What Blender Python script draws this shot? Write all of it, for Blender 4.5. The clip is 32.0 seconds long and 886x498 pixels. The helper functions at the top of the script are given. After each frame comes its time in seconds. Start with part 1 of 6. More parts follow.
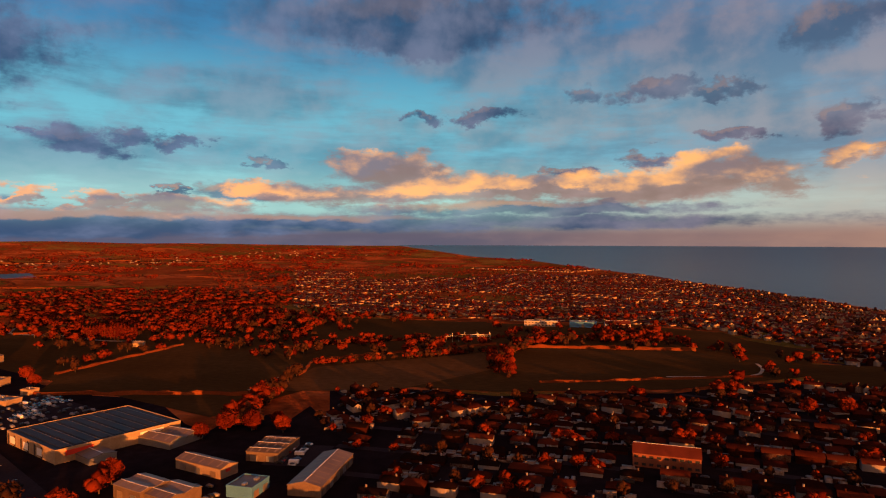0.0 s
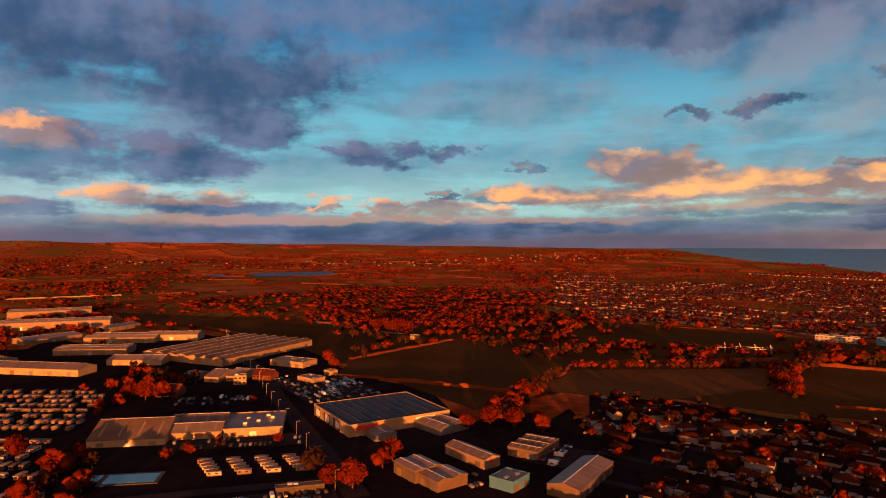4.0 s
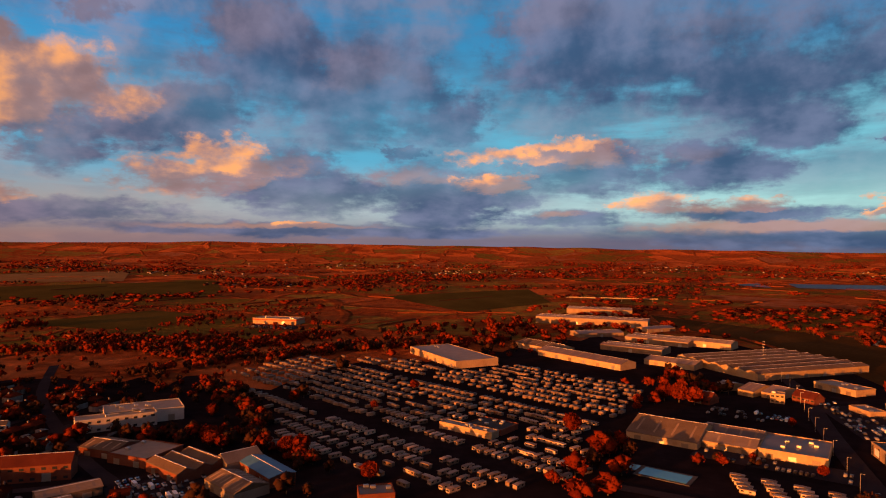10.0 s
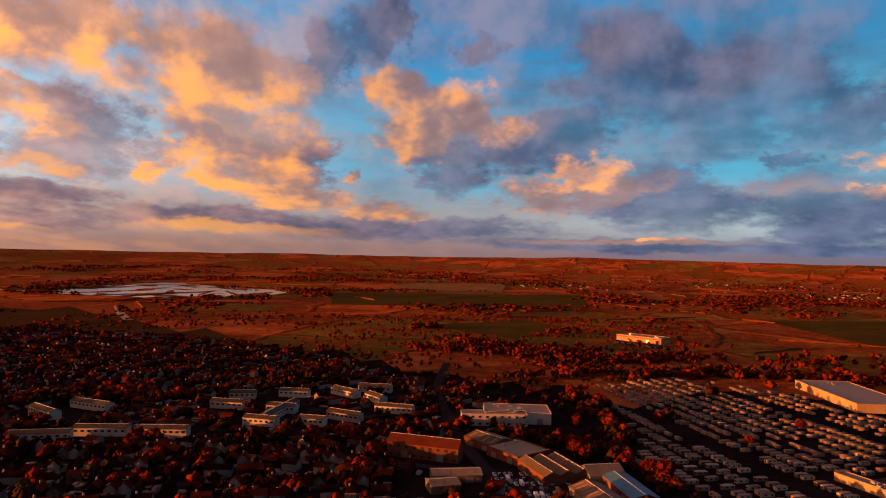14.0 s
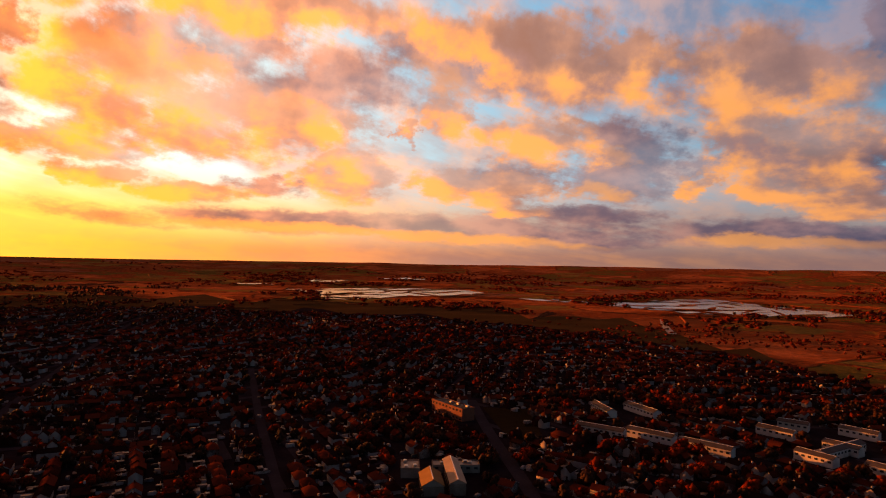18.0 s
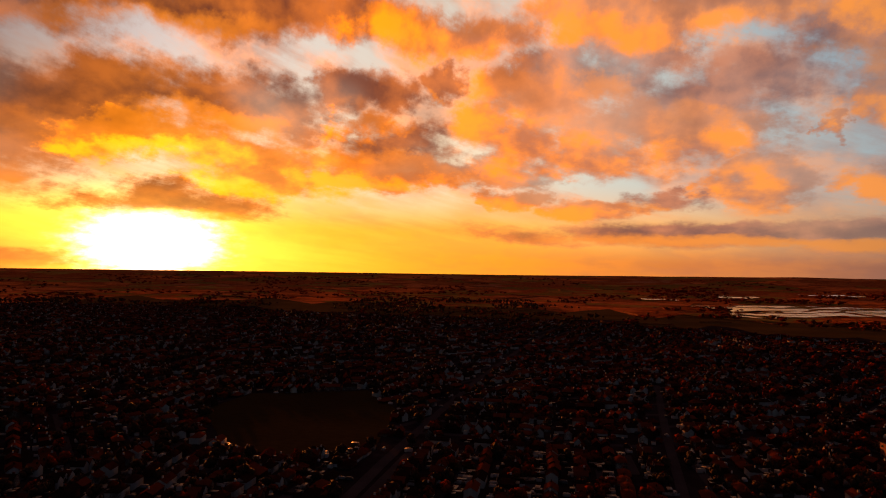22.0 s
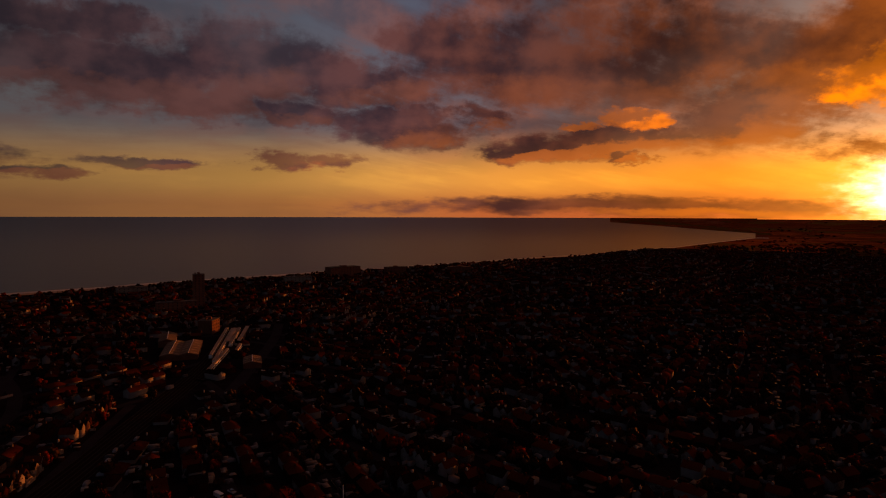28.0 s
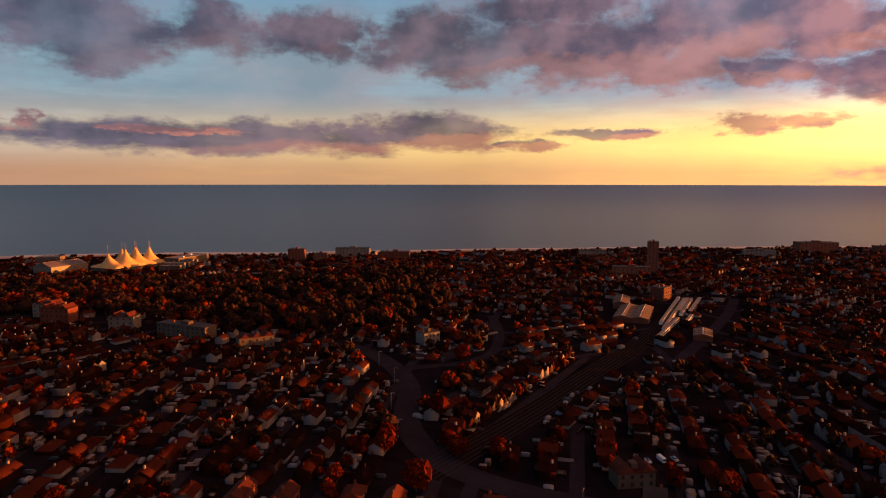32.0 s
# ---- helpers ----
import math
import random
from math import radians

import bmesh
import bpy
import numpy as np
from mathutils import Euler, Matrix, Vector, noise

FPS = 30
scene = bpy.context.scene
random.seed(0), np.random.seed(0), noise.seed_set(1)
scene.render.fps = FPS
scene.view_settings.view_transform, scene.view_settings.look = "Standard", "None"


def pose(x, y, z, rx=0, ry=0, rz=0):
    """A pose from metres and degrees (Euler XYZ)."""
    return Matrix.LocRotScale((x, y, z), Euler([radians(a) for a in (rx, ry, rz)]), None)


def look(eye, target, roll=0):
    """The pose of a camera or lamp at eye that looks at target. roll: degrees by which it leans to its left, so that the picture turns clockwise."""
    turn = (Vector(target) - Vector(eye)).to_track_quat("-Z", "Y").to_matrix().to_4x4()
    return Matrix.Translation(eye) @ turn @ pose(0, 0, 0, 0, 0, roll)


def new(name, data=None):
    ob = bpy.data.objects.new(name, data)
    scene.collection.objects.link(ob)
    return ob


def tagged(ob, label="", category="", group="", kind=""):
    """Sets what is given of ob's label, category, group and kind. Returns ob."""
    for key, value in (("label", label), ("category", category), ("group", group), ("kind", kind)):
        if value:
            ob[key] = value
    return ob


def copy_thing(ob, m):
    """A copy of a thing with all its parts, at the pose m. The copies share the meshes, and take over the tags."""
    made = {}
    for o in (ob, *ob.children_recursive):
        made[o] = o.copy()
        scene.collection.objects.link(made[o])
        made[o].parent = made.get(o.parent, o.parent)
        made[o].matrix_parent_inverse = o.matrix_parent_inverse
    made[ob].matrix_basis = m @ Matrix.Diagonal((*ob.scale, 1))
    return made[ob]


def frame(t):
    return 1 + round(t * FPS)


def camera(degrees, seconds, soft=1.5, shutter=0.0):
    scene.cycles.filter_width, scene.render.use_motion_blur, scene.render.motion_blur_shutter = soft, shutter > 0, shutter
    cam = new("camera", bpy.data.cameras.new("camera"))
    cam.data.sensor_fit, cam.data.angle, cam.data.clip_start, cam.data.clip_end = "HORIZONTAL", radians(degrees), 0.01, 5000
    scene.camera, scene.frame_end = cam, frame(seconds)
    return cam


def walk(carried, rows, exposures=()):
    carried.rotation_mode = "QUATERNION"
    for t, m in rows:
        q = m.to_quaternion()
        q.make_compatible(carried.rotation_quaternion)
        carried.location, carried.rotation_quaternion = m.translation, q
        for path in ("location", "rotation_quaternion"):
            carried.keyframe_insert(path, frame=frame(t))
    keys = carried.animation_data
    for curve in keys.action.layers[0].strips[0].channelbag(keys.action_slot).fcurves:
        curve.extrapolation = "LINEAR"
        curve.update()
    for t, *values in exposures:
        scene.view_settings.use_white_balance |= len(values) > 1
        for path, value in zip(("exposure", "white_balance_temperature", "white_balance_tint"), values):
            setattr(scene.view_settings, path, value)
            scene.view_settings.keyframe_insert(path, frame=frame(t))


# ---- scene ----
# The camera hovers high over the town and turns once round to the left.
EYE = Vector((0.0, 0.0, 115.0))
cam = camera(69.3, 32.0, soft=1.1)


def facing(bearing, tilt, lean):
    """The hovering camera's pose: compass bearing, tilt up and lean, in degrees."""
    b, p = radians(bearing), radians(tilt)
    ahead = Vector((math.sin(b) * math.cos(p), math.cos(b) * math.cos(p), math.sin(p)))
    return look(EYE, EYE + ahead * 100, lean)


WALK = (
    (0, 70.00, -0.58, 0.20), (0.5, 66.25, -0.55, 0.20), (1, 62.47, -0.54, 0.18), (1.5, 58.67, -0.51, 0.15),
    (2, 55.16, -0.50, 0.13), (2.5, 52.43, -0.49, 0.14), (4.5, 44.53, -0.41, 0.20), (5, 41.05, -0.41, 0.21),
    (5.5, 37.52, -0.39, 0.21), (6, 33.83, -0.39, 0.23), (6.5, 29.80, -0.39, 0.23), (7, 25.72, -0.38, 0.23),
    (7.5, 21.55, -0.37, 0.25), (8, 17.24, -0.38, 0.27), (8.5, 13.07, -0.36, 0.35), (9, 9.08, -0.29, 0.50),
    (9.5, 5.45, -0.17, 0.57), (10, 1.86, -0.05, 0.54), (10.5, -1.72, 0.05, 0.57), (11, -5.06, 0.16, 0.63),
    (11.5, -8.26, 0.28, 0.74), (12, -11.61, 0.41, 0.92), (12.5, -15.82, 0.54, 1.10), (13, -20.24, 0.70, 1.23),
    (13.5, -24.93, 0.81, 1.28), (15.5, -47.87, 1.03, 1.58), (16, -55.47, 1.02, 1.62), (16.5, -63.28, 1.05, 1.55),
    (17, -68.16, 1.06, 1.53), (17.5, -71.98, 1.14, 1.49), (18, -75.73, 1.26, 1.41), (18.5, -79.65, 1.33, 1.34),
    (19, -83.70, 1.39, 1.26), (19.5, -87.77, 1.51, 1.22), (20, -92.09, 1.66, 1.16), (20.5, -96.56, 1.73, 1.09),
    (21, -101.40, 1.80, 1.04), (21.5, -106.00, 1.87, 0.94), (22, -110.61, 1.93, 0.87), (22.5, -115.22, 1.96, 0.80),
    (23, -119.94, 2.00, 0.68), (23.5, -124.62, 2.01, 0.60), (24, -129.58, 2.02, 0.50), (24.5, -134.93, 2.06, 0.40),
    (25, -141.16, 2.05, 0.33), (25.5, -146.44, 1.90, 0.28), (27.5, -167.78, -1.67, 0.24), (28, -172.99, -3.06, 0.16),
    (28.5, -177.82, -4.41, 0.10), (29, -182.52, -5.45, 0.06), (29.5, -187.72, -5.64, 0.06), (30, -193.16, -5.67, 0.08),
    (30.5, -198.45, -5.72, 0.05), (31, -203.14, -5.79, 0.04), (31.5, -207.63, -5.84, 0.02), (32, -212.17, -5.97, 0.04))
walk(cam, [(t, facing(*turn)) for t, *turn in WALK],
     exposures=((0, 1.30, 6600, 22), (8, 1.30, 6800, 26), (12, 1.38, 6800, 23), (17, 1.28, 6900, 26), (19, 0.92, 7200, 27), (21, 0.53, 7500, 30), (23, 0.18, 8000, 36), (25, -0.32, 8300, 40), (28, -0.65, 8600, 46), (29.5, 0.55, 7500, 34), (31, 0.88, 6800, 26), (32, 1.60, 6600, 21)))

# ---- light: a low winter sun in the south-west under broken cloud ----
SUN_BEARING, SUN_HEIGHT = 225.0, 2.8
sun_way = Vector((math.sin(radians(SUN_BEARING)) * math.cos(radians(SUN_HEIGHT)),
                  math.cos(radians(SUN_BEARING)) * math.cos(radians(SUN_HEIGHT)), math.sin(radians(SUN_HEIGHT))))
sun = new("sun", bpy.data.lights.new("sun", "SUN"))
sun.data.energy, sun.data.angle, sun.data.color = 5.0, radians(0.6), (1.0, 0.275, 0.042)
sun.matrix_world = look(EYE + sun_way * 50, EYE)


class Nodes:
    """Short hands for a node tree."""

    def __init__(self, tree):
        self.tree = tree
        tree.nodes.clear()

    def put(self, socket, value):
        if isinstance(value, bpy.types.NodeSocket):
            self.tree.links.new(value, socket)
        elif value is not None:
            if isinstance(value, (tuple, list)) and len(value) == 3 and len(socket.default_value) == 4:
                value = (*value, 1)
            socket.default_value = value

    def node(self, kind, **inputs):
        n = self.tree.nodes.new(kind)
        for key, value in inputs.items():
            self.put(n.inputs[key.replace("_", " ")], value)
        return n

    def math(self, op, a, b=None, c=None, clamp=False):
        n = self.tree.nodes.new("ShaderNodeMath")
        n.operation, n.use_clamp = op, clamp
        for i, v in enumerate((a, b, c)):
            self.put(n.inputs[i], v)
        return n.outputs[0]

    def vec(self, op, a, b=None):
        n = self.tree.nodes.new("ShaderNodeVectorMath")
        n.operation = op
        self.put(n.inputs[0], a)
        self.put(n.inputs[1], b)
        return n.outputs["Value"] if op in ("DOT_PRODUCT", "LENGTH") else n.outputs[0]

    def smooth(self, x, lo, hi, a=0.0, b=1.0):
        n = self.tree.nodes.new("ShaderNodeMapRange")
        n.interpolation_type = "SMOOTHSTEP"
        for i, v in enumerate((x, lo, hi, a, b)):
            self.put(n.inputs[i], v)
        return n.outputs[0]

    def mix(self, f, a, b, blend="MIX"):
        n = self.tree.nodes.new("ShaderNodeMix")
        n.data_type, n.blend_type = "RGBA", blend
        self.put(n.inputs[0], f)
        self.put(n.inputs[6], a)
        self.put(n.inputs[7], b)
        return n.outputs[2]

    def ramp(self, f, stops, step="LINEAR"):
        n = self.tree.nodes.new("ShaderNodeValToRGB")
        n.color_ramp.interpolation = step
        e = n.color_ramp.elements
        while len(e) < len(stops):
            e.new(0.5)
        for el, (at, col) in zip(e, stops):
            el.position = at
            el.color = (*col, 1) if len(col) == 3 else col
        self.put(n.inputs[0], f)
        return n.outputs[0]

    def noise(self, at, scale, detail=4.0, rough=0.55, warp=0.0, out=0):
        n = self.node("ShaderNodeTexNoise", Vector=at, Scale=scale, Detail=detail, Roughness=rough, Distortion=warp)
        return n.outputs[out]

    def split(self, v):
        n = self.node("ShaderNodeSeparateXYZ", Vector=v)
        return n.outputs

    def join(self, x, y, z):
        return self.node("ShaderNodeCombineXYZ", X=x, Y=y, Z=z).outputs[0]


def srgb(r, g, b):
    """A colour from 0 to 255 values, in linear light."""
    return tuple(((c / 255 + 0.055) / 1.055) ** 2.4 if c > 10 else c / 255 / 12.92 for c in (r, g, b))


world = bpy.data.worlds.new("sky")
scene.world = world
world.use_nodes = True
# banks of cloud: bearing, height, half-width and half-depth in degrees
GREY_SOUTH = ((119.3, 11.1, 6.9, 2.53), (128.8, 12.3, 4.0, 2.12), (131.6, 3.7, 20.9, 1.26), (137.0, 12.4, 4.4, 1.92), (145.7, 11.9, 4.6, 2.36), (147.4, 4.2, 6.8, 1.44), (150.8, 10.1, 5.5, 1.74), (154.6, 3.1, 3.2, 0.41), (157.0, 10.8, 12.1, 2.34), (157.1, 14.4, 8.4, 1.3), (162.2, 4.1, 4.4, 0.43), (162.8, 10.9, 5.5, 2.42),)
GREY_SOUTH_WEST = ((166.5, 9.2, 5.6, 1.64), (170.9, 13.0, 5.8, 2.76), (174.8, 8.7, 3.7, 1.11), (179.7, 11.5, 5.3, 2.22), (181.7, 8.4, 4.7, 1.11), (183.2, 7.0, 4.7, 1.38), (190.4, 8.5, 3.0, 1.19), (193.5, 13.1, 10.8, 3.2), (194.2, 5.4, 3.4, 0.8), (197.3, 5.7, 6.1, 1.05), (201.6, 6.4, 6.6, 1.12), (201.8, 0.7, 18.5, 0.71), (202.9, 4.6, 1.7, 0.4), (207.1, 12.7, 8.9, 3.06), (208.2, 20.3, 19.1, 2.83), (212.5, 7.6, 5.8, 2.11),)
GREY_WEST = ((215.2, 11.5, 9.9, 3.22), (223.1, 4.7, 5.2, 0.99), (226.0, 14.4, 10.0, 2.49), (227.2, 5.3, 6.9, 1.39), (231.1, 21.5, 13.8, 2.22), (232.7, 13.5, 6.9, 2.78), (241.7, 15.7, 4.1, 1.63), (246.0, 10.8, 5.4, 2.14), (248.4, 16.2, 2.4, 1.32), (252.7, 9.1, 9.9, 1.18), (257.8, 16.1, 3.1, 2.19),)
GREY_NORTH_WEST = ((264.3, 17.8, 5.8, 2.22), (268.6, 6.3, 4.2, 0.83), (272.0, 14.2, 6.9, 3.33), (278.7, 3.4, 21.5, 0.98), (284.7, 18.0, 6.3, 3.19), (289.8, 7.6, 4.1, 1.55), (292.4, 2.5, 12.3, 0.91), (294.4, 4.5, 8.5, 0.75), (299.4, 7.2, 4.6, 1.66), (300.2, 10.5, 3.8, 2.35), (306.3, 8.7, 2.2, 1.02), (310.5, 3.1, 6.1, 0.97), (317.8, 8.2, 2.7, 2.58), (319.7, 16.9, 2.3, 3.13),)
GREY_NORTH = ((323.1, 19.1, 2.4, 2.4), (323.3, 2.8, 14.6, 0.96), (331.3, 8.5, 2.6, 2.2), (333.6, 17.7, 2.6, 1.1), (334.8, 9.9, 3.2, 1.94), (340.4, 10.5, 4.2, 2.22), (345.9, 15.9, 4.9, 4.09), (348.1, 6.6, 3.2, 2.33), (350.3, 4.9, 6.2, 1.84), (350.4, 1.5, 19.0, 0.53), (354.0, 13.5, 6.4, 3.75), (357.8, 12.8, 6.1, 2.45), (358.1, 8.3, 1.3, 0.76), (359.8, 5.2, 5.2, 2.08), (362.2, 11.6, 3.1, 1.65), (362.3, 3.2, 4.7, 1.21), (365.8, 5.0, 4.8, 1.22),)
GREY_NORTH_EAST = ((372.2, 18.7, 5.8, 2.50), (372.4, 2.8, 4.8, 0.78), (374.4, 6.8, 5.8, 1.94), (377.3, 15.9, 10.4, 3.57), (383.6, 6.9, 5.0, 1.88), (386.9, 3.0, 7.2, 0.74), (388.2, 14.8, 8.5, 3.94), (390.9, 9.9, 4.1, 2.06), (393.5, 1.8, 13.2, 0.71), (397.6, 7.8, 1.0, 0.37), (398.8, 1.0, 17.1, 0.69), (401.1, 7.7, 3.0, 0.92), (405.4, 8.7, 2.2, 0.59), (406.3, 4.0, 0.9, 0.60), (408.9, 8.4, 1.4, 0.44), (411.9, 4.1, 3.7, 0.72),)
GREY_EAST = ((415.4, 6.7, 1.0, 0.50), (420.0, 1.8, 36.9, 0.72), (425.9, 16.7, 3.9, 0.98), (427.6, 10.7, 1.7, 0.43), (428.7, 18.9, 12.0, 2.43), (433.7, 10.7, 2.5, 0.49), (437.5, 3.0, 15.0, 0.62), (440.6, 6.0, 1.7, 0.45), (443.0, 12.8, 2.0, 0.63), (447.6, 7.2, 2.1, 0.61), (448.1, 12.4, 2.5, 0.74), (453.9, 12.3, 2.1, 0.55), (454.4, 8.6, 1.8, 0.51), (461.4, 16.4, 2.8, 1.53), (462.9, 9.7, 1.8, 1.02),)
LIT_SOUTH = ((114.6, 4.6, 1.4, 0.76), (125.0, 4.3, 4.0, 0.3))
LIT_SOUTH_WEST = ((172.3, 4.6, 2.4, 0.72), (176.8, 4.5, 2.7, 0.56), (198.6, 7.6, 1.8, 0.52), (202.7, 8.1, 2.6, 0.9),)
LIT_WEST = ((222.1, 9.4, 3.1, 1.37), (225.1, 10.5, 5.8, 1.38), (232.2, 9.6, 7.9, 1.67), (233.7, 7.1, 6.3, 1.11), (241.2, 8.6, 5.6, 1.36), (242.7, 12.6, 3.0, 1.19), (247.4, 8.9, 4.4, 0.96), (251.4, 20.5, 8.8, 1.86), (255.6, 6.6, 2.5, 0.81), (256.4, 13.2, 5.6, 3.81),)
LIT_NORTH_WEST = ((262.9, 11.6, 5.8, 3.32), (263.1, 5.6, 4.2, 0.83), (266.3, 21.1, 13.8, 2.22), (271.6, 11.3, 5.8, 1.94), (275.7, 7.3, 3.6, 1.65), (280.5, 11.0, 1.3, 0.81), (283.9, 7.3, 2.9, 1.5), (284.8, 13.4, 2.9, 1.86), (288.9, 6.7, 4.2, 1.82), (290.1, 19.7, 9.1, 2.06), (290.7, 4.6, 2.7, 0.61), (292.7, 10.9, 4.4, 2.52), (294.0, 16.7, 5.1, 2.5), (300.2, 17.1, 3.8, 2.82), (306.0, 6.6, 1.5, 0.92), (308.7, 15.7, 6.6, 2.85), (310.3, 10.9, 3.6, 2.42), (311.6, 5.9, 2.5, 0.98), (313.5, 9.1, 6.0, 2.99), (313.8, 14.8, 5.1, 2.5), (316.5, 5.1, 4.0, 1.02),)
LIT_NORTH = ((322.3, 6.8, 0.9, 0.53), (324.7, 4.1, 4.4, 0.75), (325.4, 14.4, 2.5, 1.61), (327.9, 10.3, 3.0, 1.63), (329.8, 12.8, 5.7, 2.74), (338.9, 5.8, 4.8, 1.39), (343.0, 6.8, 3.7, 1.94), (349.0, 1.9, 1.9, 0.25), (366.3, 5.8, 2.4, 0.72), (369.8, 8.3, 5.8, 0.89),)
LIT_NORTH_EAST = ((373.8, 8.7, 2.6, 0.89), (380.3, 4.1, 3.1, 0.87), (386.9, 3.8, 3.4, 0.53), (396.5, 3.4, 1.2, 0.58), (400.6, 3.0, 1.5, 0.65), (407.9, 2.9, 5.2, 0.61),)
LIT_EAST = ((413.9, 4.3, 2.7, 0.61), (421.0, 4.1, 7.3, 0.83), (425.2, 6.6, 4.6, 1.09), (426.4, 5.8, 6.1, 0.87), (430.7, 4.7, 9.8, 0.96), (437.0, 4.8, 4.1, 1.03), (439.6, 4.9, 9.7, 1.01), (447.4, 5.2, 3.4, 1.22), (447.4, 4.2, 3.8, 0.75), (452.3, 5.3, 7.2, 1.52), (458.1, 4.7, 2.6, 1.14), (462.9, 6.8, 2.0, 0.68),)
GREY = GREY_SOUTH + GREY_SOUTH_WEST + GREY_WEST + GREY_NORTH_WEST + GREY_NORTH + GREY_NORTH_EAST + GREY_EAST
LIT = LIT_SOUTH + LIT_SOUTH_WEST + LIT_WEST + LIT_NORTH_WEST + LIT_NORTH + LIT_NORTH_EAST + LIT_EAST


def build_sky():
    """A clear evening sky that changes with bearing and height, broken by grey and sunlit banks of cloud."""
    S = Nodes(world.node_tree)
    way = S.vec("NORMALIZE", S.node("ShaderNodeTexCoord").outputs["Generated"])
    x, y, z = S.split(way)
    c, s = math.cos(radians(289)), math.sin(radians(289))
    x2 = S.math("SUBTRACT", S.math("MULTIPLY", x, c), S.math("MULTIPLY", y, s))
    y2 = S.math("ADD", S.math("MULTIPLY", y, c), S.math("MULTIPLY", x, s))
    bearing = S.math("MULTIPLY_ADD", S.math("ARCTAN2", x2, y2), 57.29578, 289.0)
    height = S.math("MULTIPLY", S.math("ARCSINE", z), 57.29578)
    turn = S.math("DIVIDE", S.math("SUBTRACT", bearing, 109.0), 360.0)

    def round_sky(*stops):
        return S.ramp(turn, [((a - 109) / 360, srgb(*rgb)) for a, rgb in stops])

    rim = round_sky((115, (205, 160, 120)), (145, (220, 175, 120)), (170, (225, 168, 98)), (190, (190, 110, 62)), (205, (175, 88, 45)), (215, (205, 100, 35)), (225, (255, 190, 60)), (240, (250, 170, 45)), (255, (240, 155, 45)),
                    (270, (215, 135, 70)), (285, (165, 120, 100)), (305, (140, 112, 105)), (330, (150, 125, 122)), (360, (108, 104, 118)), (395, (82, 86, 106)), (430, (90, 88, 102)), (465, (160, 128, 112)))
    low = round_sky((115, (205, 190, 165)), (145, (250, 215, 140)), (170, (255, 213, 118)), (195, (255, 188, 75)), (210, (255, 165, 42)), (225, (255, 185, 50)), (240, (255, 160, 42)), (255, (255, 178, 66)),
                    (270, (245, 195, 115)), (285, (205, 182, 150)), (305, (165, 155, 150)), (330, (160, 165, 164)), (360, (160, 192, 194)), (395, (150, 212, 205)), (430, (160, 214, 200)), (465, (180, 190, 178)))
    mid = round_sky((115, (140, 180, 192)), (145, (150, 178, 188)), (170, (124, 142, 154)), (185, (98, 112, 128)), (197, (84, 88, 96)), (210, (100, 94, 88)), (225, (158, 152, 130)), (250, (208, 206, 176)), (270, (185, 215, 212)), (300, (145, 198, 220)),
                    (330, (75, 178, 212)), (360, (72, 165, 194)), (395, (98, 182, 196)), (430, (98, 182, 198)), (465, (115, 158, 180)))
    top = round_sky((115, (100, 158, 186)), (145, (105, 155, 182)), (170, (104, 136, 160)), (185, (80, 104, 128)), (197, (60, 64, 74)), (210, (76, 79, 84)), (225, (132, 140, 140)), (250, (184, 194, 182)), (270, (175, 205, 206)), (300, (95, 178, 220)),
                    (330, (30, 148, 206)), (360, (34, 130, 174)), (395, (44, 122, 166)), (430, (48, 120, 160)), (465, (75, 128, 164)))
    clear = S.mix(S.smooth(height, 0.6, 3.2), rim, low)
    clear = S.mix(S.smooth(height, 3.2, 8.0), clear, mid)
    clear = S.mix(S.smooth(height, 9.0, 19.0), clear, top)
    clear = S.mix(S.smooth(height, 21.0, 38.0), clear, srgb(20, 17, 44))
    air = S.node("ShaderNodeTexSky")
    air.sky_type, air.sun_disc, air.sun_elevation, air.sun_rotation = "NISHITA", False, radians(SUN_HEIGHT), radians(SUN_BEARING)
    clear = S.mix(1.0, clear, S.vec("MULTIPLY", air.outputs[0], (0.004, 0.004, 0.004)), "ADD")
    # cloud texture
    at = S.join(bearing, S.math("MULTIPLY", S.math("LOGARITHM", S.math("MAXIMUM", S.math("ADD", height, 9.0), 4.0), math.e), 28.0), 0.0)
    billow = S.noise(at, 0.17, 9, 0.62)
    slant = S.join(0.0, S.math("MULTIPLY", S.math("MINIMUM", S.math("MAXIMUM", S.math("SUBTRACT", bearing, 175.0), 0.0), 140.0), 0.4), 0.0)
    streak = S.noise(S.vec("MULTIPLY", S.vec("ADD", at, slant), (0.35, 1.3, 1.0)), 0.16, 6, 0.6, 0.15)
    broad = S.noise(at, 0.055, 3, 0.5)
    push = S.vec("MULTIPLY", S.vec("SUBTRACT", S.noise(at, 0.12, 5, 0.6, 0.0, 1), (0.5, 0.5, 0.5)), (11.0, 5.0, 0.0))
    shred = S.vec("MULTIPLY", S.vec("SUBTRACT", S.noise(at, 0.5, 6, 0.62, 0.0, 1), (0.5, 0.5, 0.5)), (7.0, 2.6, 0.0))
    steady = S.smooth(height, 1.0, 11.0, 0.3, 1.0)
    push = S.vec("MULTIPLY", push, S.join(1.0, steady, 0.0))
    here = S.vec("ADD", S.vec("ADD", S.join(bearing, height, 0.0), push), S.vec("MULTIPLY", shred, S.join(1.0, steady, 0.0)))
    wisp = S.noise(at, 0.6, 5, 0.6)
    ragged = S.math("MULTIPLY", S.math("SUBTRACT", billow, 0.47), 2.6)
    ragged = S.math("ADD", ragged, S.math("MULTIPLY", S.math("SUBTRACT", streak, 0.46), 1.8))
